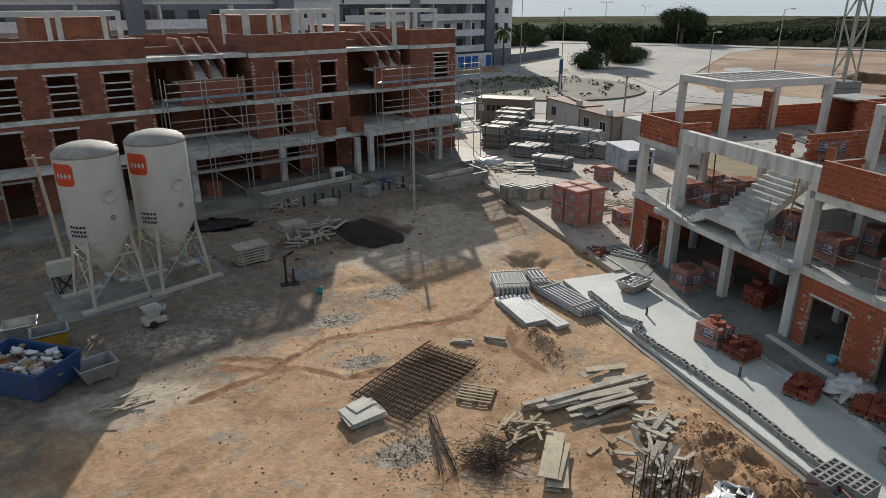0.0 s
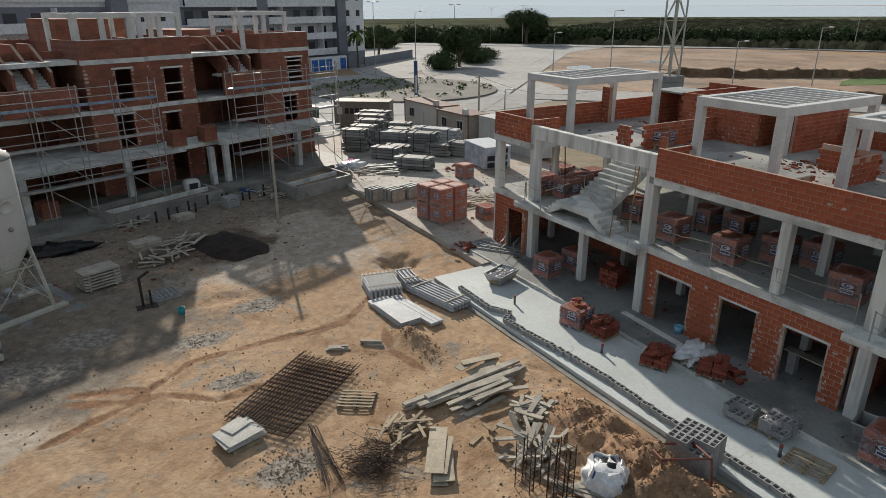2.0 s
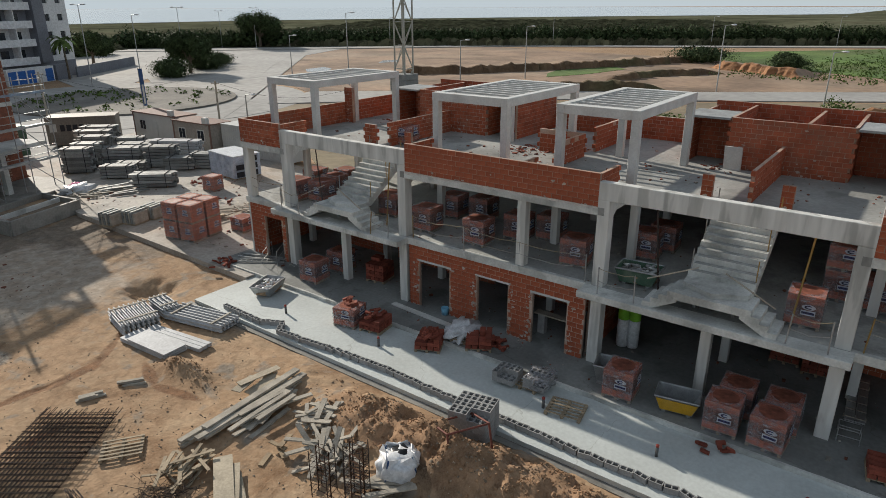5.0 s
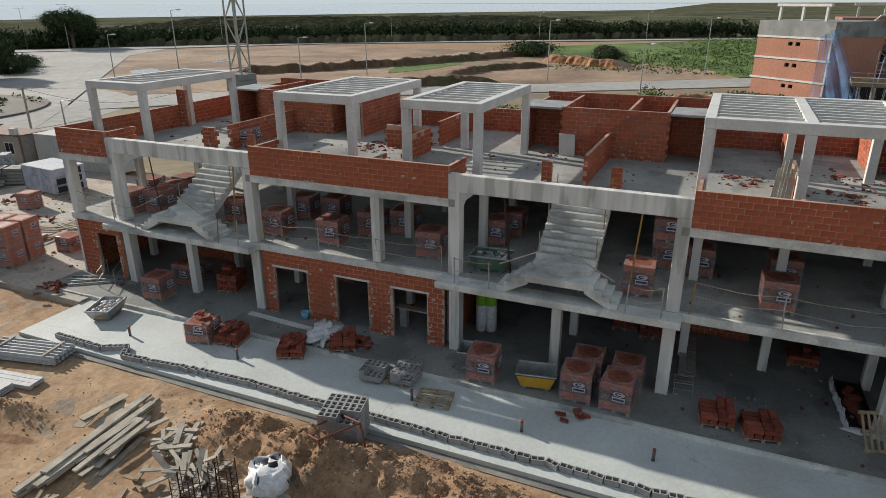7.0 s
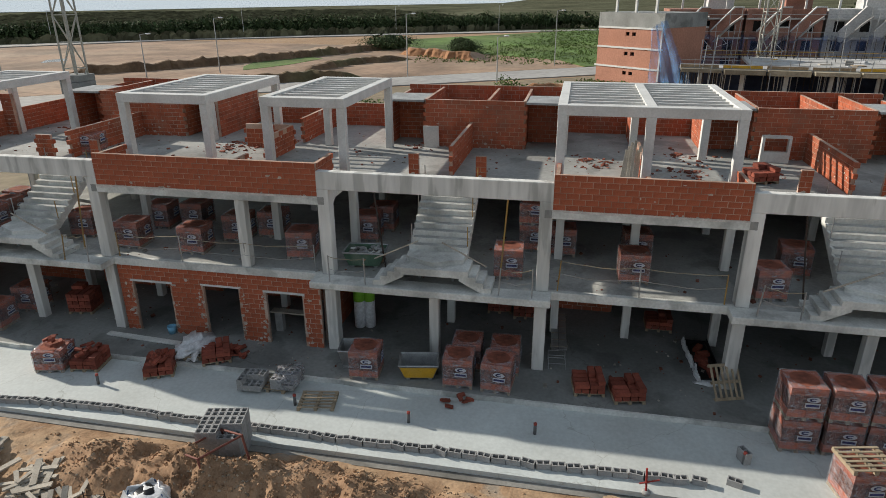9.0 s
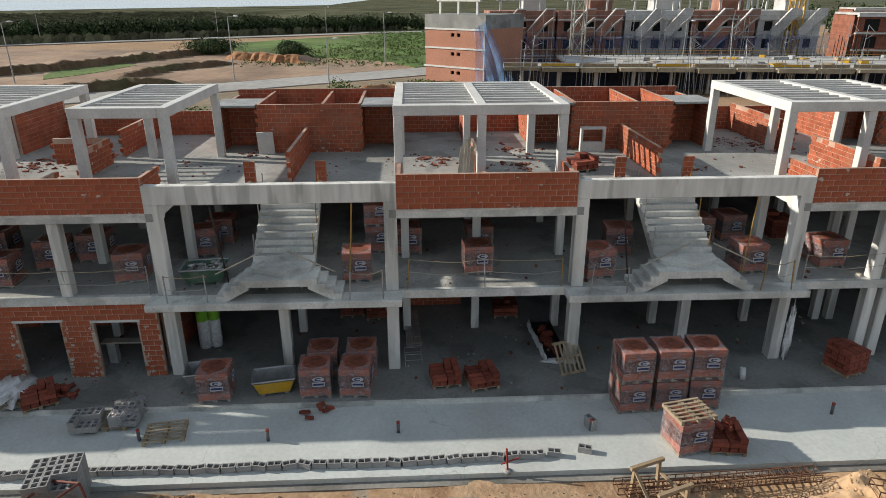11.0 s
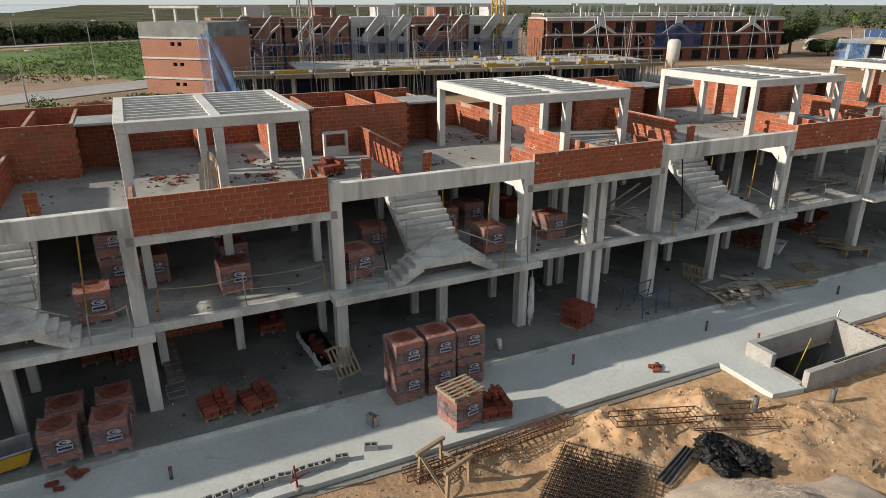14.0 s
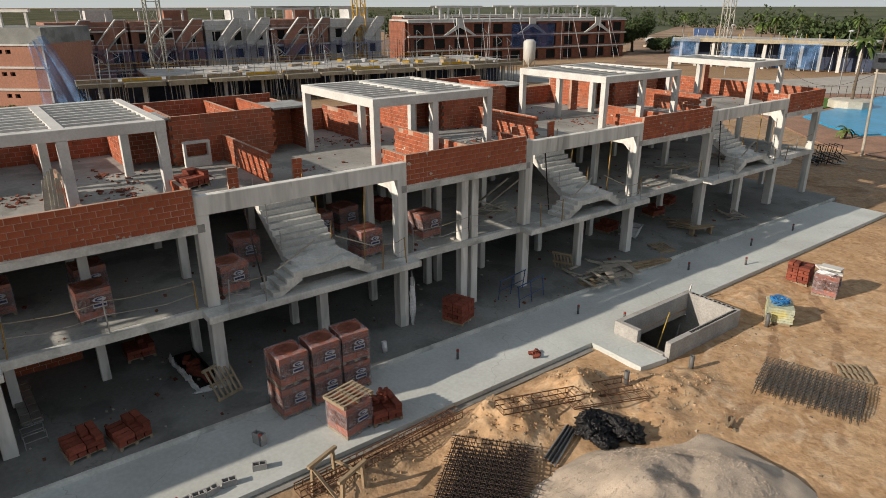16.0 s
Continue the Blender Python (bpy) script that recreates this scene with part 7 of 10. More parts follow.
t = thing("hand_pump", "dark steel cutting stand on the soil", "steel stand", "", at(2.0, 29.4, GZ))
part("upright", B().bar((0, 0, 0), (0, 0, 1.5), 0.06, 6).bar((0.35, 0, 0), (0.35, 0, 0.8), 0.05, 6), REBAR, t)
part("arm", B().bar((0, 0, 1.45), (0.45, 0.1, 1.65), 0.06, 6), REBAR, t)
part("base", B().box(-0.3, 0.6, -0.25, 0.25, 0, 0.06), REBAR, t)
t = thing("plastic_bucket", "small turquoise plastic bucket", "bucket", "buckets", at(3.35, 27.9, GZ))
part("bucket", B().lathe([(0.13, 0), (0.17, 0.3), (0.15, 0.3), (0.12, 0.03)], 14), material("turquoise_plastic", (0.03, 0.30, 0.32), 0.5, var=0.1), t)
t = thing("plastic_bucket", "small light blue plastic bucket on the slab", "bucket", "buckets", at(20.0, 15.0, 0))
part("bucket", B().lathe([(0.13, 0), (0.18, 0.32), (0.16, 0.32), (0.12, 0.03)], 14), material("light_blue_plastic", (0.20, 0.45, 0.62), 0.5, var=0.1), t)
for x, y, a in ((19.3, 26.3, 125), (19.55, 26.75, 112)):
    t = thing("ladder", "aluminium ladder lying on the slab", "ladder", "ladders on the slab", at(x, y, 0, a))
    for v in (-0.2, 0.2):
        part("stile", B().box(-1.2, 1.2, v - 0.025, v + 0.025, 0.02, 0.09), STEEL, t)
    for k in range(9):
        part("rung", B().bar((-1.1 + k * 0.275, -0.18, 0.055), (-1.1 + k * 0.275, 0.18, 0.055), 0.015, 5), STEEL, t)
t = thing("steel_trestle", "light steel trestle frame standing on the slab", "trestle", "", at(20.0, 25.6, 0, 35))
for s in (-0.8, 0.8):
    part("leg", B().bar((s, 0, 0), (s, 0, 0.75), 0.02, 5), STEEL, t)
    part("leg", B().bar((s, 0.7, 0), (s, 0.7, 0.75), 0.02, 5), STEEL, t)
for y in (0, 0.7):
    part("rail", B().bar((-0.8, y, 0.75), (0.8, y, 0.75), 0.02, 5), STEEL, t)
    part("rail", B().bar((-0.8, y, 0.35), (0.8, y, 0.35), 0.02, 5), STEEL, t)
t = thing("concrete_plank", "long pale concrete plank lying on the floor slab", "plank", "", at(19.35, 15.8, 0.004, 86))
part("plank", B().box(-1.65, 1.65, -0.13, 0.13, 0, 0.07, bevel=0.01), CONCRETE, t)
t = thing("scaffold_board_stack", "grey steel scaffold boards laid side by side under the slab", "scaffold boards", "", at(22.9, 0.1, 0, 3))
for k in range(2):
    part("board", B().box(-1.5, 1.5, -0.29 + k * 0.3, -0.01 + k * 0.3, 0.1, 0.15, bevel=0.008), STEEL, t)
    for q in range(6):
        part("cleat", B().box(-1.35 + q * 0.52, -1.31 + q * 0.52, -0.28 + k * 0.3, -0.02 + k * 0.3, 0.152, 0.17), WOOD_GREY, t)
for q in (-1.1, 1.1):
    part("bearer", B().box(q - 0.05, q + 0.05, -0.32, 0.32, 0.0, 0.098), WOOD_GREY, t)
t = thing("low_trestle", "low pale steel trestle before the scaffold boards", "trestle", "", at(20.55, 0.08, 0, 4))
for v in (-0.3, 0.3):
    for u in (-0.25, 0.25):
        part("leg", B().bar((u * 1.3, v, 0), (u, v, 0.42), 0.016, 5), STEEL, t)
    part("rail", B().bar((-0.25, v, 0.42), (0.25, v, 0.42), 0.016, 5), STEEL, t)
for u in (-0.25, 0.25):
    part("rail", B().bar((u, -0.3, 0.42), (u, 0.3, 0.42), 0.016, 5), STEEL, t)
    part("rail", B().bar((u * 1.15, -0.3, 0.2), (u * 1.15, 0.3, 0.2), 0.014, 5), STEEL, t)
t = thing("white_offcut", "white plastic tube offcut standing on the slab", "offcut", "", at(18.75, -11.3, 0))
part("tube", B().lathe([(0.1, 0), (0.1, 0.42), (0.085, 0.42), (0.085, 0.1)], 12, Matrix.Rotation(0.2, 4, 'Y')), FILM_WHITE, t)

plank_pile(22.1, -34.3, F1, 70, 9, 1.9, 1.2, 61, "boards and props strewn on the first floor", WOOD_GREY, 0.12, 0.05, 0.9, 0.1)
plank_pile(22.2, -39.4, F1, 40, 8, 1.7, 1.2, 62, "boards and props strewn on the first floor", WOOD_GREY, 0.12, 0.05, 0.9, 0.1)
plank_pile(19.9, -37.3, 0, 60, 8, 1.4, 1.2, 63, "timber offcuts under the slab", WOOD_GREY, 0.12, 0.04, 1.0, 0.08)
copy_thing(stack_low, at(24.2, -36.6, 0, 10))
copy_thing(stack_low, at(23.2, -33.9, 0, -8))

# guard rails along the open first floor
ROPE = material("site_rope", (0.34, 0.29, 0.20), 0.9, var=0.2)
POST_OCHRE = material("ochre_steel", (0.36, 0.23, 0.07), 0.6, var=0.2, second=(0.2, 0.15, 0.1), mix=0.6)


def guard(y0, y1, x, z, seed, droop=0.1):
    t = thing("guard_rail", "makeshift guard rail of thin posts and slack rope", "guard rail", "guard rails")
    n = max(2, int(abs(y0 - y1) / 2.0) + 1)
    g = random.Random(seed)
    tops = []
    for i in range(n):
        y = y0 + (y1 - y0) * i / (n - 1)
        h = 1.0 + g.uniform(-0.06, 0.1)
        e = (x + g.uniform(-0.06, 0.06), y + g.uniform(-0.08, 0.08), z + h)
        part("post", B().bar((x, y, z), e, 0.025, 5), POST_OCHRE if g.random() < 0.3 else STEEL, t)
        tops.append(Vector(e))
    for k, fz in enumerate((0.0, -0.45)):
        b = B()
        for a, c in zip(tops, tops[1:]):
            a, c = a + Vector((0, 0, fz - 0.03)), c + Vector((0, 0, fz - 0.03))
            prev = a
            for j in range(1, 7):
                q = a.lerp(c, j / 6) - Vector((0, 0, droop * math.sin(math.pi * j / 6) * g.uniform(0.6, 1.4)))
                b.bar(prev, q, 0.012, 4)
                prev = q
        part("rope", b, ROPE if k == 0 else STEEL, t)


for i, (y0, y1) in enumerate(solid):
    guard(y0 - 0.3, y1 + 0.3, FX + 0.12, F1, i)
for i, (y0, y1) in enumerate(BAYS):
    yc = (y0 + y1) / 2 - 0.1
    guard(y0 - 0.5, yc + 2.3, 19.4, F1, 20 + i)
    guard(yc - 2.3, y1 + 0.5, 19.4, F1, 40 + i)
    t = thing("handrail", "rough timber and steel handrail of a stair", "handrail", "stair handrails")
    for s in (1, -1):
        for k in range(3):
            q = Vector((FX + 0.9 + k * 1.1, yc + s * 1.0, Z1 + 0.95 + k * 0.78))
            part("post", B().bar(q, q + Vector((0, 0, 0.85)), 0.02, 5), POST_OCHRE if s < 0 else STEEL, t)
        part("rail", B().plank((19.3, yc + s * 1.9, Z1 + 1.05), (19.4, yc + s * 0.4, Z1 + 1.75), 0.06, 0.03), WOOD_GREY, t)
    part("prop", B().bar((20.3, yc + 0.6, Z1), (20.3, yc + 0.6, Z1 + 0.72), 0.05, 8), STEEL, t)
    part("prop", B().bar((20.3, yc - 0.6, Z1), (20.3, yc - 0.6, Z1 + 0.72), 0.05, 8), STEEL, t)
    for s, ln in ((1.9, 0.4), (-2.2, -0.2)):
        t = thing("steel_prop", "thin adjustable prop under the beam", "prop", "steel props")
        part("tube", B().bar((20.6, yc + s, F1), (20.7, yc + s + ln, 6.2), 0.03, 6), POST_OCHRE if s < 0 else REBAR, t)

TOE_BLUE = material("faded_blue_boards", (0.22, 0.29, 0.38), 0.6, scale=2, fine=10, var=0.25, second=(0.35, 0.36, 0.36), mix=0.7)
# ---- scaffolding and ground works by the brick building ----
def scaffold(u0, u1, v0, v1, ztop, decks, label):
    t = thing("scaffold", label, "scaffold", "scaffolds")
    n = int(round((u1 - u0) / 2.4))
    for i in range(n + 1):
        u = u0 + (u1 - u0) * i / n
        for v in (v0, v1):
            part("upright", B().bar((u, v, -0.05), (u, v, ztop), 0.035, 5), STEEL, t, m=LM)
        for z in decks:
            part("transom", B().bar((u, v0, z - 0.05), (u, v1, z - 0.05), 0.03, 4), STEEL, t, m=LM)
    for z in decks:
        part("deck", B().box(u0, u1, v0 + 0.05, v1 - 0.05, z, z + 0.05), STEEL, t, m=LM)
        part("toe_board", B().box(u0, u1, v0 - 0.03, v0, z, z + 0.16), TOE_BLUE if z > 5 else STEEL, t, m=LM)
        for h in (0.5, 1.0):
            part("guard_rail", B().bar((u0, v0, z + h), (u1, v0, z + h), 0.03, 4), STEEL, t, m=LM)
    for i in range(0, n, 2):
        a, c = u0 + (u1 - u0) * i / n, u0 + (u1 - u0) * (i + 1) / n
        zs = [-0.05, *decks]
        for z0, z1 in zip(zs, zs[1:]):
            part("diagonal", B().bar((a, v0, z0 + 0.1), (c, v0, z1), 0.028, 4), STEEL, t, m=LM)


scaffold(16.2, 25.9, -4.5, -3.6, 8.0, (2.1, 4.5, 6.75), "steel tube scaffold with boarded lifts before the brick front")
scaffold(1.0, 10.7, -4.7, -3.8, 8.0, (2.1, 4.5, 6.75), "steel tube scaffold at the corner of the brick building")
scaffold(35.0, 41.0, -3.0, -2.2, 5.4, (2.0, 4.2), "short steel scaffold tower")

for pts, h, label in (([(1.0, 45.1), (2.3, 42.5), (9.2, 45.0), (8.1, 48.3)], 0.75, "long low concrete planter box"), ([(13.1, 45.6), (13.6, 42.2), (18.3, 43.8), (17.6, 47.4)], 0.9, "low concrete planter box")):
    t = thing("concrete_planter", label, "planter", "concrete planters")
    n = len(pts)
    for i in range(n):
        a, c = Vector((*pts[i], GZ)), Vector((*pts[(i + 1) % n], GZ))
        part("wall", B().plank(a + Vector((0, 0, h / 2)), c + Vector((0, 0, h / 2)), 0.2, h), DARK_CONCRETE, t)
    part("earth", B().prism(pts, GZ + 0.05, GZ + h - 0.35), SOIL, t)
    part("divider", B().plank(Vector((*pts[0], GZ + h / 2)).lerp(Vector((*pts[1], GZ + h / 2)), 0.5), Vector((*pts[3], GZ + h / 2)).lerp(Vector((*pts[2], GZ + h / 2)), 0.5), 0.15, h - 0.1), CONCRETE, t)
g = random.Random(9)
for i in range(14):
    x, y = 3.5 + i * 0.75 + g.uniform(-0.3, 0.3), 42.4 + i * 0.22 + g.uniform(-0.5, 0.5)
    t = thing("drain_pipe", "short dark drain pipe standing in the ground", "drain pipe", "drain pipes", at(x, y, GZ))
    part("pipe", B().lathe([(0.07, -0.05), (0.07, g.uniform(0.5, 0.9)), (0.05, 0.5)], 10), INK, t)
sheet("footing_strip", [(-6, 40.2), (2.0, 42.3), (9.8, 44.6), (13, 46.5), (12.8, 47.2), (8, 45.2), (1, 45), (-6.4, 42.4)], GZ + 0.09, DARK_CONCRETE, "dark concrete strip beside the planters", "pavement", 0.2)
for x, y, w, d, h, mat, label in ((9.3, 43.3, 0.9, 0.8, 0.7, BLOCK, "small stack of grey blocks beside the pipes"), (3.2, 37.6, 1.5, 1.0, 0.5, WOOD_GREY, "low pallet stack of grey panels"), (6.0, 42.0, 1.2, 0.8, 0.35, WOOD_GREY, "low stack of boards")):
    t = thing("material_stack", label, "stack", "material stacks", at(x, y, GZ, 18))
    n = max(2, int(h / 0.17))
    for k in range(n):
        part("layer", B().box(-w / 2, w / 2, -d / 2, d / 2, k * h / n, (k + 0.88) * h / n, at(0, 0, 0, (k % 3) - 1)), mat, t)
t = thing("compressor", "small white site compressor on the terrace", "compressor", "", at(7.6, 47.0, GZ + 0.35, 10))
part("body", B().lump((0, 0, 0.5), (0.55, 0.4, 0.42), 2, 0.1, 14, 10, 0.5), PAINT_WHITE, t)
part("grille", B().box(-0.3, 0.3, -0.44, -0.4, 0.3, 0.7), INK, t)
for u, z in ((23.2, -0.05), (14.2, 3.0), (11.8, 3.0)):
    t = thing("brick_pallet", "far pallet of red bricks by the brick building", "brick pallet", "brick pallets", LM @ Matrix.Translation((u, -2.4, z)))
    for k in range(4):
        part("layer", B().box(-0.5, 0.5, -0.5, 0.5, 0.1 + k * 0.25, 0.34 + k * 0.25), BRICK_FAR, t)
    part("pallet", B().box(-0.5, 0.5, -0.5, 0.5, 0, 0.1), PALLET_WOOD, t)

# ---- storage yard with cabins ----
def cabin(x, y, a, L, W, h, mat, roof, label, windows=2, door=True, cat="site cabin"):
    t = thing("site_cabin", label, cat, "site cabins", at(x, y, -0.05, a))
    b = B()
    part("body", b.box(0.03, L - 0.03, 0.03, W, 0.0, h - 0.08), mat, t)
    part("roof", B().box(-0.1, L + 0.1, -0.1, W + 0.1, h - 0.08, h + 0.02), roof, t)
    for u in (0.0, L - 0.12):
        part("corner_post", B().box(u, u + 0.12, -0.02, 0.1, 0, h - 0.08), roof, t)
    for i in range(windows):
        u = L * (0.16 + 0.5 * i)
        w = part("window", B().box(u, u + 1.0, -0.02, 0.028, 1.0, 2.0), PAINT_WHITE, t)
        for s in (0, 1):
            part("pane", B().box(u + 0.07 + s * 0.46, u + 0.47 + s * 0.46, -0.03, -0.021, 1.08, 1.92), GLASS_DARK, w)
    if door:
        part("door", B().box(L * 0.45, L * 0.45 + 0.85, -0.03, 0.028, 0.05, 2.0), mat, t)
    part("air_conditioner", B().box(L - 0.9, L - 0.3, -0.1, 0.3, h + 0.02, h + 0.55, bevel=0.03), PAINT_WHITE, t)
    return t


CABIN_GREY = material("cabin_panels", (0.34, 0.31, 0.27), 0.6, scale=0.5, fine=6, var=0.08)
ROOF_BROWN = material("rusty_cabin_roof", (0.22, 0.13, 0.10), 0.7, scale=0.5, fine=6, var=0.15)
cabin(33.3, 56.7, -87, 5.4, 2.4, 2.6, CABIN_GREY, ROOF_BROWN, "grey-brown panel site cabin with two white windows")
cabin(33.6, 64.2, -88, 7.0, 2.4, 2.7, PAINT_WHITE, ROOF_BROWN, "white site cabin with a dark roof edge", 1)


def container(x, y, a, L, mat, label, bars=False):
    t = thing("shipping_container", label, "container", "containers", at(x, y, -0.05, a))
    b = B()
    n = int(L / 0.28)
    for i in range(n):
        u = L * i / n
        b.box(u, u + L / n * 0.55, -0.03, 0.0, 0.12, 2.45)
    part("corrugation", b, mat, t)["kind"] = "stuff"
    part("body", B().box(0, L, 0.0, 2.4, 0, 2.55), mat, t)
    part("roof", B().box(-0.02, L + 0.02, -0.05, 2.45, 2.55, 2.62), mat, t)
    if bars:
        for k in range(5):
            part("lettering_bar", B().box(L * 0.2 + k * 0.55, L * 0.2 + k * 0.55 + 0.4, -0.045, -0.032, 1.3, 1.9), INK, t)
        part("badge", B().box(L * 0.05, L * 0.05 + 0.6, -0.045, -0.032, 1.25, 2.0), PAINT_WHITE, t)


container(26.5, 67.1, -37, 6.1, material("container_grey", (0.24, 0.21, 0.175), 0.6, scale=0.5, fine=6, var=0.1), "dark grey shipping container with pale lettering bars", True)
container(19.5, 64.0, 3, 4.2, GREEN_PAINT, "olive green shipping container")
container(34.6, 51.0, -88, 8.5, PAINT_WHITE, "pale grey shipping container beside the cabin")
t = thing("banner_flag", "tall blue feather banner behind the cabins", "banner", "", at(36.4, 67.0, -0.05))
part("pole", B().bar((0, 0, 0), (0, 0, 6.5), 0.03, 6), STEEL, t)
part("flag", B().box(0.03, 0.45, -0.01, 0.01, 2.6, 6.4), BLUE_PAINT, t)
part("lettering_bar", B().box(0.14, 0.34, -0.02, -0.012, 2.8, 4.8), PAINT_WHITE, t)


def bundle(x, y, a, L, W, layers, mat, label, z=-0.05, seed=0):
    t = thing("steel_bundle", label, "formwork stack", "formwork stacks", at(x, y, z, a))
    g = random.Random(seed)
    n = int(W / 0.22)
    for k in range(layers):
        for i in range(n):
            dy = g.uniform(-0.15, 0.15)
            part("beam", B().box(-L / 2 + dy, L / 2 + dy, -W / 2 + i * W / n, -W / 2 + i * W / n + W / n * 0.8, 0.1 + k * 0.24, 0.1 + k * 0.24 + 0.2), mat, t)
    for s in (-L * 0.32, L * 0.32):
        part("bearer", B().box(s - 0.06, s + 0.06, -W / 2, W / 2, 0, 0.1), WOOD, t)
        part("strap", B().box(s - 0.025, s + 0.025, -W / 2 - 0.03, -W / 2 - 0.004, 0.02, 0.1 + layers * 0.24), INK, t)
        part("strap", B().box(s - 0.02, s + 0.02, -W / 2 - 0.01, W / 2, 0.1 + layers * 0.24 - 0.03, 0.1 + layers * 0.24 + 0.01), REBAR, t)


FORM_STEEL = material("grey_formwork_steel", (0.34, 0.345, 0.33), 0.6, metal=0.25, scale=1.2, fine=12, var=0.2, second=(0.15, 0.135, 0.12), mix=0.6, per_object=0.45)
g = random.Random(12)
for x, y, a, L, layers in ((23.2, 53.9, -48, 2.2, 8), (24.7, 55.3, -47, 2.2, 8), (26.0, 56.7, -47, 2.4, 9), (27.2, 59.4, -44, 3.0, 9), (28.7, 61.2, -44, 3.0, 9), (29.4, 57.6, -45, 2.8, 6), (30.6, 55.4, -46, 2.6, 5), (26.7, 53.7, -50, 3.0, 6), (24.2, 49.6, -52, 2.4, 4),
                           (25.9, 50.9, -50, 2.2, 3), (28.3, 50.4, -48, 2.5, 7), (28.6, 48.3, -48, 2.2, 4), (30.1, 47.1, -60, 2.2, 5), (24.4, 45.0, -48, 3.0, 4), (28.2, 54.6, -46, 2.6, 6)):
    bundle(x, y, a + g.uniform(-4, 4), L, 1.2, layers, FORM_STEEL, "strapped bundle of grey steel formwork beams in the yard", seed=int(x * 10))
bundle(30.4, 51.6, -58, 4.2, 1.2, 7, RIB, "tall strapped stack of pale long planks in the yard", seed=3)
for x, y in ((17.9, 38.7), (18.9, 37.9), (20.2, 38.0)):
    t = thing("plank_crate", "small crate of pale timber and metal offcuts", "crate", "crates", at(x, y, -0.05, 15))
    for i in range(6):
        part("slat", B().box(-0.55, 0.55, -0.5 + i * 0.17, -0.37 + i * 0.17, 0.1, 0.75 + 0.1 * (i % 2)), FORM_STEEL if i % 2 else WOOD_GREY, t)
    part("base", B().box(-0.55, 0.55, -0.5, 0.5, 0, 0.1), PALLET_WOOD, t)
t = thing("insulation_pallets", "large cube of pale blue foil-wrapped insulation packs", "insulation", "", at(30.2, 43.3, -0.05, -6))
WRAP_BLUE = material("pale_blue_wrap", (0.50, 0.56, 0.66), 0.35, scale=2, fine=12, var=0.2, second=(0.75, 0.77, 0.8), mix=0.6, per_island=0.2)
for i in range(2):
    for k in range(3):
        for j in range(8):
            part("pack", B().box(-1.16 + i * 1.17, -0.01 + i * 1.17, -1.85 + j * 0.46, -1.41 + j * 0.46, 0.1 + k * 0.56, 0.64 + k * 0.56, bevel=0.02), WRAP_BLUE, t)
        if i or k < 2:
            part("dark_end", B().box(-0.95 + i * 1.17, -0.3 + i * 1.17, -1.88, -1.852, 0.16 + k * 0.56, 0.56 + k * 0.56), INK, t)
part("white_top", B().box(-1.18, 1.18, -1.87, 1.85, 1.77, 1.82), FILM_WHITE, t)
part("pallet", B().box(-1.16, 1.16, -1.8, 1.8, 0, 0.1), PALLET_WOOD, t)
plank_pile(22.2, 37.0, -0.05, 20, 18, 2.4, 2.6, 33, "scattered boards, slats and trestles in the yard", WOOD_GREY, 0.14, 0.05, 0.8, 0.08)
plank_pile(24.2, 34.5, -0.05, 60, 16, 2.2, 2.8, 34, "scattered timber and steel scraps in the yard", WOOD_GREY, 0.12, 0.05, 1.2, 0.06)
plank_pile(22.0, 45.5, -0.05, -20, 14, 2.6, 1.8, 35, "flat scatter of grey metal planks on the yard", FORM_STEEL, 0.2, 0.05, 0.2, 0.02)
plank_pile(19.6, 46.3, -0.05, -20, 10, 1.6, 1.8, 36, "scatter of offcuts beside the planter", WOOD_GREY, 0.12, 0.05, 1.0, 0.05)
plank_pile(21.8, 34.9, -0.05, 10, 8, 1.8, 1.0, 37, "pale boards stacked beside brick pallets", PALE_PLY, 0.3, 0.06, 0.15, 0.01)
# made-up tangle of tubes in place of a parked dark loader
t = thing("scaffold_heap", "dark tangle of tubes and frames standing in for a loader beyond the building end", "scaffold parts", "", at(24.2, -58.5, GZ, 60))
g = random.Random(51)
for k in range(46):
    u, v, z0 = g.uniform(-1.6, 1.6), g.uniform(-1.0, 1.0), g.uniform(0.03, 0.5)
    a, ln_, up = g.gauss(0.2, 0.7), g.uniform(0.8, 1.8), g.uniform(-0.1, 0.9)
    part("tube", B().bar((u - math.cos(a) * ln_ * 0.5, v - math.sin(a) * ln_ * 0.5, z0), (u + math.cos(a) * ln_ * 0.5, v + math.sin(a) * ln_ * 0.5, z0 + up), 0.035, 5), INK if k % 3 else STEEL, t)
for k in range(5):
    part("frame", B().bar((-1.2 + k * 0.5, -0.5, 0.02), (-1.3 + k * 0.5, -0.4, 1.6), 0.03, 5).bar((-1.2 + k * 0.5, 0.5, 0.02), (-1.3 + k * 0.5, 0.6, 1.6), 0.03, 5).bar((-1.3 + k * 0.5, -0.4, 1.6), (-1.3 + k * 0.5, 0.6, 1.6), 0.03, 5).bar((-1.25 + k * 0.5, -0.45, 0.9), (-1.25 + k * 0.5, 0.55, 0.9), 0.03, 5), INK, t)

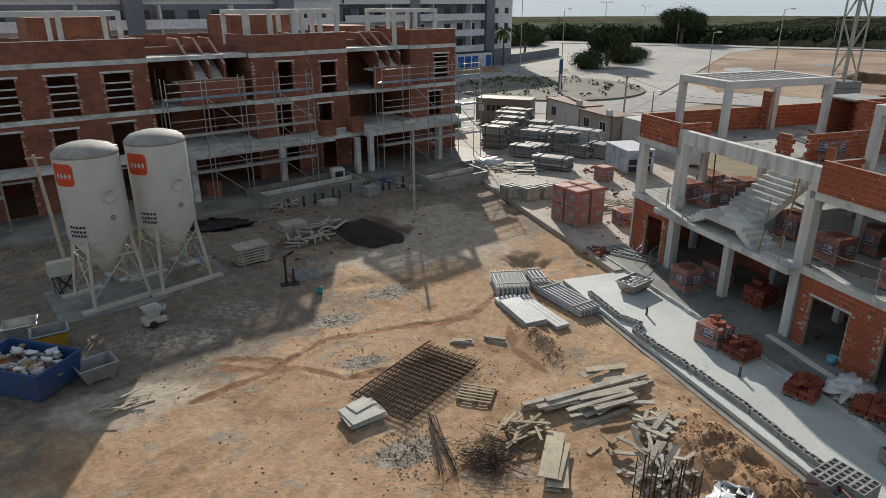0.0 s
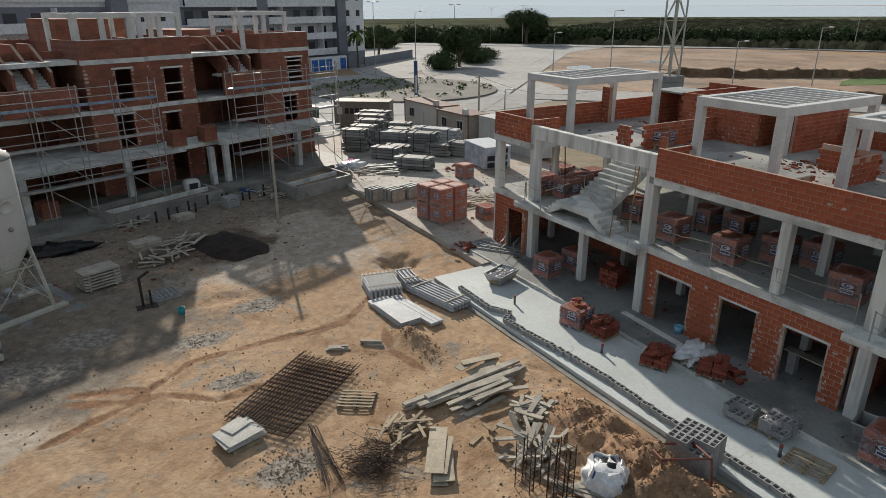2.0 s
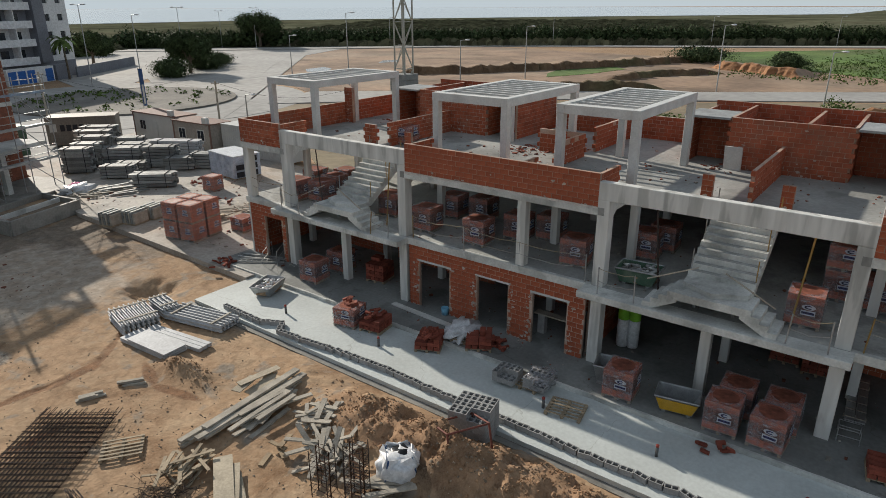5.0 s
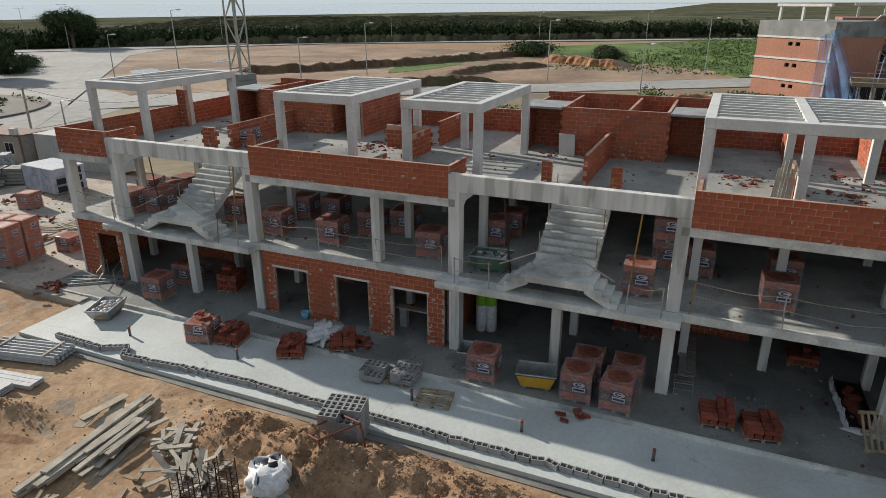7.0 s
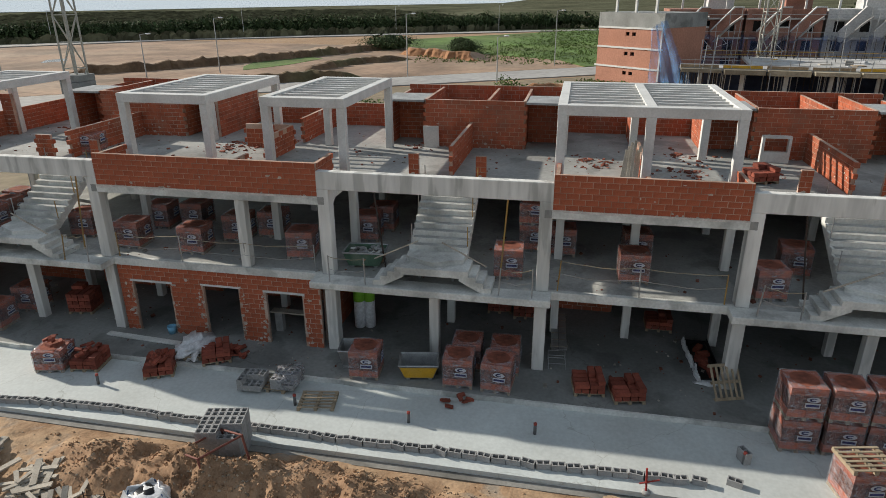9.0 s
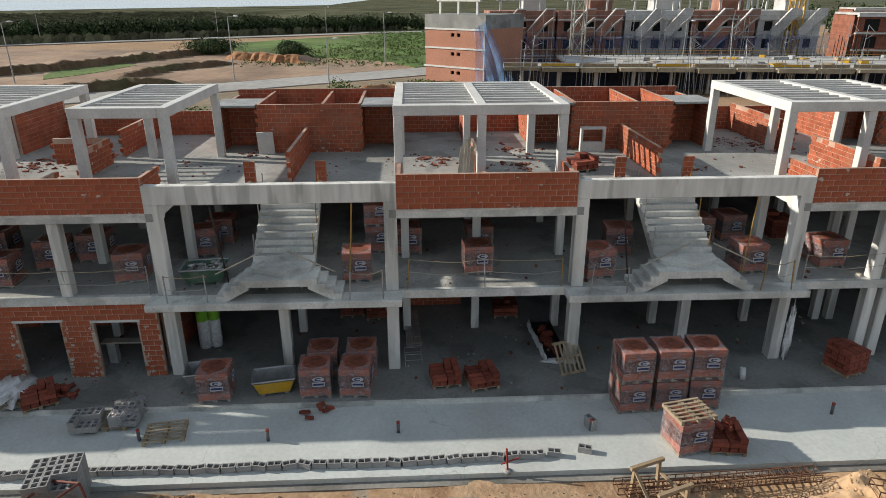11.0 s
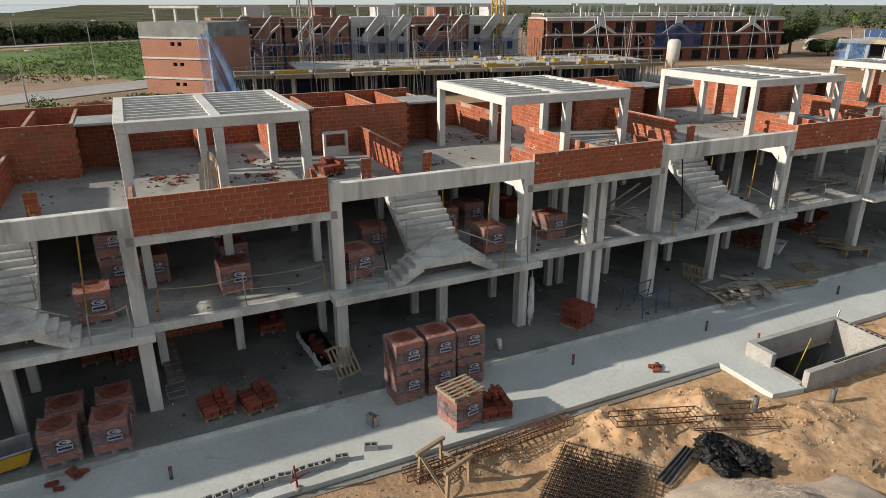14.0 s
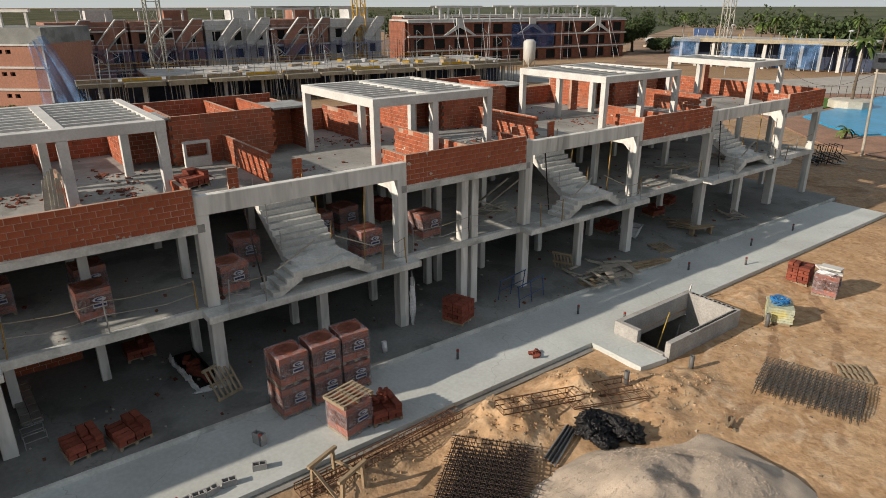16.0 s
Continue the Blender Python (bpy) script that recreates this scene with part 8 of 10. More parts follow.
plank_pile(3.2, 42.6, GZ, 10, 16, 1.6, 1.6, 71, "offcuts and slats strewn before the brick front", WOOD_GREY, 0.12, 0.05, 1.2, 0.05)
plank_pile(8.2, 46.2, GZ, -20, 18, 1.4, 2.0, 72, "grey formwork scraps strewn before the brick front", FORM_STEEL, 0.14, 0.05, 1.2, 0.06)
plank_pile(12.6, 44.6, GZ, 30, 18, 1.5, 2.2, 73, "boards and battens strewn before the brick front", WOOD_GREY, 0.12, 0.05, 1.2, 0.05)
g = random.Random(81)
for x, y, mat, label in ((6.6, 47.2, FILM_WHITE, "crumpled pale plastic beside the brick front"), (11.4, 46.4, BLUE_PAINT, "crumpled blue plastic beside the brick front"), (15.2, 46.6, FILM_WHITE, "torn pale film on the soil"), (17.9, 49.2, FILM_WHITE, "torn pale film beside the yard")):
    t = thing("film_heap", label, "plastic film", "", at(x, y, GZ, g.uniform(0, 180)))
    for k in range(4):
        part("film", B().lump((g.uniform(-0.7, 0.7), g.uniform(-0.4, 0.4), 0.08), (g.uniform(0.2, 0.5), g.uniform(0.15, 0.3), 0.12), k, 0.9, 12, 8, 0.9, 4), mat, t)

# ---- surroundings ----
ROAD = material("pale_road", (0.37, 0.36, 0.34), 0.9, scale=0.05, fine=0.8, var=0.12, second=(0.47, 0.43, 0.37), mix=0.6, bump=0.03)
MARSH = material("marsh", (0.118, 0.122, 0.08), 0.95, scale=0.02, fine=0.12, var=0.4, second=(0.175, 0.165, 0.11), mix=0.7, bump=0, spec=0.0, speck=0.5)
GRASS = material("rough_grass", (0.10, 0.165, 0.038), 0.95, scale=0.07, fine=0.9, var=0.4, second=(0.17, 0.17, 0.062), mix=0.5, bump=0.6, dist=0.4)
VERGE = material("dusty_verge", (0.25, 0.20, 0.13), 0.95, scale=0.1, fine=1.2, var=0.2, second=(0.16, 0.17, 0.075), mix=0.7, bump=0.4, dist=0.1)
COUNTRY = material("far_fields", (0.07, 0.085, 0.04), 0.95, scale=0.012, fine=0.25, var=0.35, second=(0.14, 0.125, 0.075), mix=0.7, bump=0.5, dist=0.5)
LAWN = material("lawn", (0.08, 0.17, 0.03), 0.9, scale=0.3, fine=4, var=0.2, bump=0.3)
LEAF = material("leaves", (0.066, 0.094, 0.04), 0.7, scale=0.6, fine=4, var=0.35, per_island=0.5, bump=0, spec=0.08)
LEAF_LIGHT = material("light_leaves", (0.12, 0.175, 0.05), 0.7, scale=0.6, fine=4, var=0.35, per_island=0.5, bump=0, spec=0.08)
REED = material("reeds", (0.16, 0.155, 0.095), 0.9, scale=0.1, fine=1, var=0.3, per_island=0.45, bump=0, spec=0.0)
BARK = material("bark", (0.14, 0.11, 0.08), 0.95, scale=3, fine=20)
DARK_EARTH = material("dark_earth", (0.17, 0.11, 0.065), 0.95, scale=0.15, fine=1.5, var=0.3, second=(0.10, 0.12, 0.05), mix=0.6, bump=0.6, dist=0.3)
GRAVEL_DARK = material("dark_gravel", (0.215, 0.2, 0.175), 0.95, scale=0.15, fine=2.5, var=0.2, second=(0.22, 0.19, 0.15), mix=0.5, bump=0.4, dist=0.1)
RENDER_WHITE = material("white_render", (0.72, 0.73, 0.74), 0.8, scale=0.15, fine=3, var=0.06)
RENDER_GREY = material("grey_cladding", (0.20, 0.21, 0.24), 0.7, scale=0.3, fine=4, var=0.1)
ORANGE_BRICK = material("orange_brickwork", (0.45, 0.22, 0.15), 0.9, scale=0.25, fine=4, var=0.1, second=(0.39, 0.165, 0.09), mix=0.5)
DOOR_BLUE = material("blue_door_paint", (0.03, 0.13, 0.42), 0.5, var=0.1)
NET_BLUE = material("blue_netting", (0.12, 0.26, 0.50), 0.8, scale=0.6, fine=5, var=0.5, alpha=0.36)
NET_THIN = material("thin_blue_netting", (0.08, 0.13, 0.30), 0.8, scale=0.6, fine=3, var=0.5, alpha=0.33)
CRANE_GREY = material("crane_paint", (0.40, 0.39, 0.34), 0.6, scale=1, fine=8, var=0.1)
CRANE_YELLOW = material("crane_yellow", (0.55, 0.33, 0.05), 0.6, scale=1, fine=8, var=0.1)
WATER = material("lagoon_water", (0.50, 0.56, 0.60), 0.12, scale=0.01, fine=0.2, var=0.08, bump=0.05, spec=0.6)
POOL = material("pool_water", (0.02, 0.30, 0.55), 0.3, scale=0.3, fine=2, var=0.12, bump=0.05, spec=0.15)
PAVING = material("terracotta_paving", (0.32, 0.19, 0.13), 0.8, scale=0.6, fine=6, var=0.15)


def ring(cx, cy, r, n=40):
    return [(cx + r * math.cos(2 * math.pi * i / n), cy + r * math.sin(2 * math.pi * i / n)) for i in range(n)]


Z = GZ
FIELD = material("bare_field_soil", (0.315, 0.215, 0.145), 0.95, scale=0.09, fine=0.9, var=0.26, second=(0.42, 0.33, 0.24), mix=0.6, bump=0.5, dist=0.1, stretch=(1, 1, 1), damp=0.05)
PUDDLE = material("shallow_puddle", (0.42, 0.40, 0.37), 0.12, var=0.05, bump=0, spec=0.6)
sheet("bare_field", [(71, 81), (82, 102), (100, 121), (152, 166), (187, 121), (174, 52), (142, 4), (127, 0), (100, 39), (87, 61)], Z + 0.05, FIELD, "wide bare field of scraped tan soil", "field", 0.2)
sheet("field_puddle", [(93, 105), (97, 110), (103, 110.5), (101, 106), (96, 102.5)], Z + 0.075, PUDDLE, "shallow pale puddle on the bare field", "puddle", 0.03)
sheet("field_puddle", [(118, 108), (124, 112), (128, 110), (123, 106)], Z + 0.075, PUDDLE, "shallow pale puddle on the bare field", "puddle", 0.03)
sheet("green_strip", [(112, 60), (118, 63), (126, 65), (140, 59), (136, 54), (122, 56)], Z + 0.1, GRASS, "strip of green weeds below the cut bank", "grass", 0.1)
sheet("marsh_land", [(-420, 300), (-60, 205), (40, 192), (114, 208), (193, 126), (266, 0), (330, -300), (4150, -2500), (4150, 900), (600, 1500), (-700, 1300)], Z + 0.25, MARSH, "flat marsh with reeds and low scrub reaching to the lagoon", "marsh", 0.2)
sheet("lagoon", [(420, 520), (760, 330), (1050, 120), (4000, 160), (4000, 3900), (-2500, 3900), (-900, 900), (60, 560)], Z + 0.5, WATER, "still pale lagoon under haze", "water", 0.2)
sheet("countryside", [(60, -215), (120, -190), (215, -205), (330, -300), (4150, -2500), (4150, -4150), (-4150, -4150), (-700, -300), (-40, -170)], Z + 0.2, COUNTRY, "far green fields and scrub beyond the building sites", "fields", 0.2)
sheet("far_road", [(100, 200), (112, 206), (193, 123), (263, 1), (330, -300), (323, -300), (257, -2), (187, 119)], Z + 0.3, ROAD, "pale road along the edge of the marsh", "road", 0.2)
sheet("side_road", [(63, 112), (108, 206), (150, 168), (98, 122), (80, 104)], Z + 0.12, ROAD, "wide pale dusty road leading to the marsh", "road", 0.2)
sheet("near_road", [(58, 74), (70.6, 79.5), (86.4, 60.2), (99.5, 37.6), (127, -2), (160, -45), (155, -50), (118, -8), (92, 32), (80, 53)], Z + 0.16, ROAD, "pale road behind the building", "road", 0.2)
sheet("wall_pavement", [(58, 112), (66, 119), (90, 137), (108, 206), (84, 206), (60, 150), (52, 116)], Z + 0.07, ROAD, "grey pavement before the garden wall", "pavement", 0.2)
sheet("junction_road", [(44, 66), (53.1, 73.9), (71.1, 90.6), (125.3, 141.4), (171.7, 163.4), (160, 172), (143.7, 180), (86.6, 130.6), (66, 112), (60, 80)], Z + 0.1, ROAD, "wide grey paved junction beside the roundabout", "road", 0.2)
sheet("roundabout_road", ring(48.5, 93, 25), Z + 0.08, ROAD, "pale worn roadway around a roundabout", "road", 0.2)
sheet("roundabout_island", ring(48.5, 93, 14.8), Z + 0.3, GRAVEL_DARK, "round gravel island with low planting", "roundabout", 0.25)
sheet("access_road", [(20, 64), (36, 62), (60, 70), (58, 96), (30, 100), (-30, 105), (-30, 92), (18, 80)], Z + 0.04, ROAD, "dusty pale access road", "road", 0.2)
sheet("rough_grass", [(173, 50), (190, 60), (256, 2), (300, -120), (170, -60), (128, -1), (140, 4)], Z + 0.14, GRASS, "rough green grass and weeds", "grass", 0.2)
sheet("verge", [(36, 40), (58, 73), (79, 52), (91, 31), (117, -9), (100, -12), (60, -10), (36, 8)], Z + 0.06, VERGE, "weedy dusty verge behind the building", "verge", 0.2)
sheet("far_site_ground", [(118, -152), (150, -190), (262, -390), (222, -450), (120, -262), (78, -150), (96, -118)], Z + 0.24, FIELD, "bare sandy ground of a far building site", "ground", 0.2)
sheet("pool_terrace", [(19, -64), (27, -66), (46, -84), (52, -100), (40, -112), (20, -112), (4, -90), (8, -70)], Z + 0.1, PAVING, "terracotta paved pool terrace", "pavement", 0.2)
sheet("lawn", [(38.5, -83), (43, -88), (47.5, -99), (39.5, -101), (38.2, -91)], Z + 0.22, LAWN, "bright green lawn by the pool", "grass", 0.2)
sheet("swimming_pool", [(36.6, -81.3), (31.7, -76.7), (27.2, -73.8), (26.2, -76.0), (12.2, -79.0), (24.5, -111.5), (38.5, -108.5), (37.9, -100.2), (37.0, -90.0)], Z + 0.28, POOL, "blue free-form swimming pool", "pool", 0.2)
sheet("street_beyond_pool", [(44, -97), (52, -92), (120, -72), (122, -84), (60, -118), (52, -146), (34, -140), (36, -114)], Z + 0.09, ROAD, "pale street with a fence", "road", 0.2)

# excavation banks in the bare field
def cut_bank(pts, h, mat, label, back=9.0, seed=1):
    """A cut edge of earth: a steep eroded face towards the site and a long flat slope behind it."""
    t = thing("earth_bank", label, "earth bank", "cut earth banks")
    line = []
    for (ax, ay), (bx, by) in zip(pts, pts[1:]):
        n = max(3, int(math.hypot(bx - ax, by - ay) / 0.8))
        line += [Vector((ax + (bx - ax) * i / n, ay + (by - ay) * i / n, 0)) for i in range(n)]
    face, top, m = B(), B(), len(line)
    fv, tv = [], []
    for i, p in enumerate(line):
        d = (line[min(m - 1, i + 1)] - line[max(0, i - 1)]).normalized()
        away = Vector((-d.y, d.x, 0))
        if away.dot(p) < 0:
            away = -away
        p = p + away * 1.6 * noise.noise((i * 0.22, seed, 0)) + away * 1.3 * noise.noise((i * 0.75, seed, 4))
        k = h * min(1, i / 5, (m - 1 - i) / 5) * (0.85 + 0.3 * noise.noise((i * 0.25, seed, 9)) + 0.28 * noise.noise((i * 0.85, seed, 14)))
        for w, hh in ((-0.9, -0.15), (-0.35, 0.25), (-0.1, 0.6), (0.25, 0.93), (0.7, 1.0)):
            q = p + away * (w + 0.25 * noise.noise((i * 0.8, w * 3, seed)))
            fv.append((q.x, q.y, Z + 0.05 + k * hh))
        for w, hh in ((0.7, 0.995), (back * 0.4, 0.8), (back, -0.1)):
            q = p + away * w
            tv.append((q.x, q.y, Z + 0.05 + k * hh))
    face.add(fv, [(i * 5 + j, i * 5 + j + 1, i * 5 + j + 6, i * 5 + j + 5) for i in range(m - 1) for j in range(4)])
    top.add(tv, [(i * 3 + j, i * 3 + j + 1, i * 3 + j + 4, i * 3 + j + 3) for i in range(m - 1) for j in range(2)], True)
    part("cut_face", face, mat, t, "dark eroded face")
    part("top_slope", top, FIELD, t)


EARTH_ORANGE = material("dug_orange_earth", (0.33, 0.17, 0.085), 0.95, scale=0.3, fine=2, var=0.25, bump=0.7, dist=0.3)
cut_bank([(99, 87), (108, 77), (119, 69.8), (140, 58), (172, 44)], 1.7, DARK_EARTH, "long dark cut bank across the bare field", 12, 1)
cut_bank([(89, 54.5), (97, 44.5), (105.5, 34)], 1.7, DARK_EARTH, "dark earth bank behind the near road", 6, 2)
cut_bank([(112, 47.5), (124, 44), (133, 38), (138, 34)], 1.3, DARK_EARTH, "short dark bank of dug earth", 5, 3)
cut_bank([(150, 41), (144.5, 34), (141, 28), (135, 20)], 1.9, EARTH_ORANGE, "orange dug bank at the edge of the weeds", 7, 4)
cut_bank([(88, 9), (92, 3), (97, -2)], 1.5, EARTH_ORANGE, "orange rubble bank beside the road end", 4, 5)
t = thing("rebar_heap", "grey heap of steel bars dumped beside the road", "steel bars", "", at(95.5, 4.2, Z, 70))
g = random.Random(61)
for k in range(34):
    y = g.gauss(0, 1.0)
    part("bar", B().bar((-2.6 + g.uniform(-0.4, 0.4), y, 0.06 + g.random() * max(0.05, 0.8 - abs(y) * 0.35)), (2.6 + g.uniform(-0.4, 0.4), y + g.uniform(-0.4, 0.4), 0.06 + g.random() * max(0.05, 0.8 - abs(y) * 0.35)), 0.05, 4), STEEL if k % 3 else REBAR, t)
t = thing("crane_ballast", "grey concrete ballast block under the crane mast", "ballast", "", at(80.4, 68.2, Z))
for k in range(3):
    part("block", B().box(-1.6, 1.6, -1.6, 1.6, k * 0.9, k * 0.9 + 0.87, bevel=0.05), CONCRETE_FLOOR, t)


def leaf_cloud(b, c, r, n, size, rng, squash=0.0):
    """Many small leaf clumps spread through an uneven crown."""
    for _ in range(n):
        d = Vector((rng.gauss(0, 1), rng.gauss(0, 1), rng.gauss(0, 1))).normalized()
        k = (0.45 + 0.55 * rng.random() ** 0.6) * (1 + 0.35 * noise.noise(d * 2.0 + Vector(c) * 0.37))
        p = Vector(c) + Vector((d.x * r[0], d.y * r[1], d.z * r[2])) * k
        if p.z < Z + 0.05:
            p.z = Z + 0.05 + rng.random() * 0.4
        u = Vector((rng.gauss(0, 1), rng.gauss(0, 1), rng.gauss(0, 1))).normalized()
        w = u.cross(d).normalized() if u.cross(d).length > 0.01 else Vector((1, 0, 0))
        s = size * rng.uniform(0.6, 1.3)
        b.add([p - u * s, p + w * s * 0.6, p + u * s, p - w * s * 0.6 + d * s * 0.3], [(0, 1, 2, 3)])


rng = random.Random(11)
belt = B()
for (ax, ay), (bx, by), n, h in (((108, 212), (200, 124), 120, 6.6), ((200, 124), (272, 0), 120, 7.2), ((60, 196), (-40, 212), 50, 6.0), ((272, 0), (300, -70), 36, 6.4), ((62, 178), (92, 190), 24, 6.0)):
    for i in range(n):
        t = (i + rng.random()) / n
        hh = h * (0.85 + 0.3 * noise.noise((i * 0.35, ax, 5))) * rng.uniform(0.85, 1.1)
        leaf_cloud(belt, (ax + (bx - ax) * t + rng.uniform(-3, 3) + 4, ay + (by - ay) * t + rng.uniform(-3, 3) + 3, Z + hh * 0.5), (2.6, 2.6, hh * 0.55), 190, 0.3, rng)
        leaf_cloud(belt, (ax + (bx - ax) * t + 4, ay + (by - ay) * t + 3, Z + hh * 0.42), (2.6, 2.6, hh * 0.42), 34, 1.0, rng)
for (ax, ay), (bx, by), n, h in (((66, -222), (105, -222), 26, 8.0), ((230, -150), (330, -260), 50, 7.0), ((40, -250), (160, -300), 60, 9.0), ((300, -80), (420, -330), 70, 9.0), ((-10, -190), (60, -222), 30, 7.0), ((150, -330), (420, -420), 60, 11.0)):
    for i in range(n):
        t = (i + rng.random()) / n
        hh = h * rng.uniform(0.5, 1.15)
        leaf_cloud(belt, (ax + (bx - ax) * t + rng.uniform(-5, 5), ay + (by - ay) * t + rng.uniform(-5, 5), Z + hh * 0.5), (3.4, 3.4, hh * 0.55), 60, 0.8, rng)
tagged(part("shrub_belt", belt, LEAF), "dense dark belts of shrubs and trees along the far roads", "shrubs", kind="stuff")
reeds = B()
for _ in range(15000):
    t, d = rng.random(), rng.random() ** 1.7 * 330 + 8
    if t < 0.62:
        x, y = 120 + (266 - 120) * (t / 0.62) + d * 0.86, 205 - 205 * (t / 0.62) + d * 0.5
    else:
        x, y = 120 - 190 * (t - 0.62) / 0.38 + d * 0.1, 205 + d
    h, s = rng.uniform(0.8, 2.2), rng.uniform(0.8, 2.4) * (1 + d / 160)
    a = rng.uniform(-0.5, 0.5) - 0.4
    dx, dy = math.cos(a) * s, math.sin(a) * s
    reeds.add([(x - dx, y - dy, Z + 0.2), (x + dx, y + dy, Z + 0.2), (x + dx * 0.7, y + dy * 0.7, Z + h), (x, y, Z + h * 1.25), (x - dx * 0.8, y - dy * 0.8, Z + h * 0.9)], [(0, 1, 2, 3, 4)])
tagged(part("reed_bed", reeds, REED), "tall dry reeds and scrub of the marsh", "reeds", kind="stuff")
weeds = B()
for _ in range(2600):
    t, q = rng.random(), rng.random()
    if q < 0.6:
        x, y = 130 + 140 * t, -2 + 50 * t * 0.3 - 60 * rng.random() * t + 40 * rng.random() * (1 - t)
    else:
        x, y = rng.uniform(36, 42) + 65 * t, 62 - 68 * t + rng.uniform(-4, 4)
    leaf_cloud(weeds, (x, y, Z + 0.3), (0.7, 0.7, 0.4), 8, 0.2, rng)
tagged(part("weeds", weeds, LEAF_LIGHT), "patches of green weeds on waste ground", "weeds", kind="stuff")
plants = B()
for _ in range(330):
    a, r = rng.uniform(0, 6.28), 14.2 * math.sqrt(rng.random())
    x, y = 48.5 + r * math.cos(a), 93 + r * math.sin(a)
    if rng.random() < 0.25 + 0.75 * (y > 97 and x < 50):
        leaf_cloud(plants, (x, y, Z + 0.45), (0.45, 0.45, 0.3), 7, 0.22, rng)
tagged(part("island_planting", plants, LEAF_LIGHT), "scattered low green plants on the roundabout", "plants", kind="stuff")


def bush(x, y, h, w, n=4200, light=False, size=0.12):
    t = thing("bush", "dense dark green bush beside the road" if not light else "light green leafy bush", "bush")
    b, r = B(), random.Random(int(x * 7 + y))
    for k in range(7):
        a = k * 0.9
        leaf_cloud(b, (x + math.cos(a) * w * 0.42, y + math.sin(a) * w * 0.42, Z + h * (0.42 + 0.14 * math.sin(k * 2.1))), (w * 0.45, w * 0.45, h * 0.45), n // 7, size, r)
    if not light:
        leaf_cloud(b, (x, y, Z + h * 0.42), (w * 0.5, w * 0.5, h * 0.42), n // 3, size * 3.2, r)
    part("crown", b, LEAF_LIGHT if light else LEAF, t)
    s = B()
    for k in range(4):
        s.bar((x + 0.1 * k, y, Z), (x + math.cos(k * 1.7) * w * 0.3, y + math.sin(k * 1.7) * w * 0.3, Z + h * 0.6), 0.06, 5, 0.02)
    part("stems", s, BARK, t)


def tree(x, y, h, w, n=11000, size=0.15):
    t = thing("tree", "broad dark green tree standing by the road", "tree")
    s, b, r = B(), B(), random.Random(int(x * 3 + y))
    s.bar((x, y, Z - 0.1), (x + 0.2, y, Z + h * 0.45), w * 0.05, 8, w * 0.03)
    for k in range(9):
        a, hh = k * 2.4, 0.45 + 0.4 * ((k * 37) % 10) / 10
        p = (x + math.cos(a) * w * 0.36, y + math.sin(a) * w * 0.36, Z + h * hh)
        s.bar((x + 0.2, y, Z + h * 0.3), p, w * 0.02, 5, w * 0.006)
        leaf_cloud(b, p, (w * 0.36, w * 0.36, h * 0.26), n // 9, size, r)
        leaf_cloud(b, p, (w * 0.26, w * 0.26, h * 0.2), n // 40, size * 3.5, r)
    part("trunk", s, BARK, t)
    part("crown", b, LEAF, t)


for x, y, h, w in ((77.2, 121.8, 8.2, 7.2), (142, 182, 11, 12), (76.5, 160, 7.4, 8), (44, 150, 8, 7), (122, -159, 9.5, 9), (113, -162, 4.4, 8), (96, -228, 8, 9)):
    tree(x, y, h, w)
for x, y, h, w in ((70.8, 118.2, 4.0, 5.0), (85, 128, 4.0, 6), (89, 133, 3.4, 6), (95, 138, 2.8, 5), (152, 26, 3.4, 6), (172, 30, 2.6, 4), (163, 47, 4.2, 11)):
    bush(x, y, h, w)
for x, y, h, w in ((47.0, 52, 2.2, 3.4), (52.5, 50, 1.6, 2.4), (63, 26, 2.2, 2.6), (90.5, 9.5, 2.6, 2.4), (99, -11.5, 1.2, 2)):
    bush(x, y, h, w, 350, True, 0.18)


rs = random.Random(77)
for k in range(16):
    x, y = 118 + rs.uniform(0, 70), -172 - rs.uniform(0, 45)
    t = thing("block_stack", "far pallet stack of pale building blocks", "block stack", "far block stacks", at(x, y, Z, rs.uniform(0, 90)))
    part("pallet", B().box(-1.6, 1.6, -0.8, 0.8, 0, 0.15), PALLET_WOOD, t)
    for q in range(rs.randint(1, 3)):
        part("layer", B().box(-1.5, 1.5, -0.75, 0.75, 0.15 + q * 0.75, 0.85 + q * 0.75, bevel=0.03), RIB if k % 3 else STONE_DUST, t)
t = thing("site_cabin", "far blue site cabin among block stacks", "site cabin", "site cabins", at(160, -255, Z, 20))
part("body", B().box(-4, 4, -1.5, 1.5, 0.2, 3.6, bevel=0.05), BLUE_PAINT, t)
part("window", B().box(-1, 0.5, -1.53, -1.504, 1.6, 2.6), GLASS_DARK, t)
part("skid", B().box(-3.8, 3.8, -1.2, 1.2, 0, 0.2), STEEL, t)


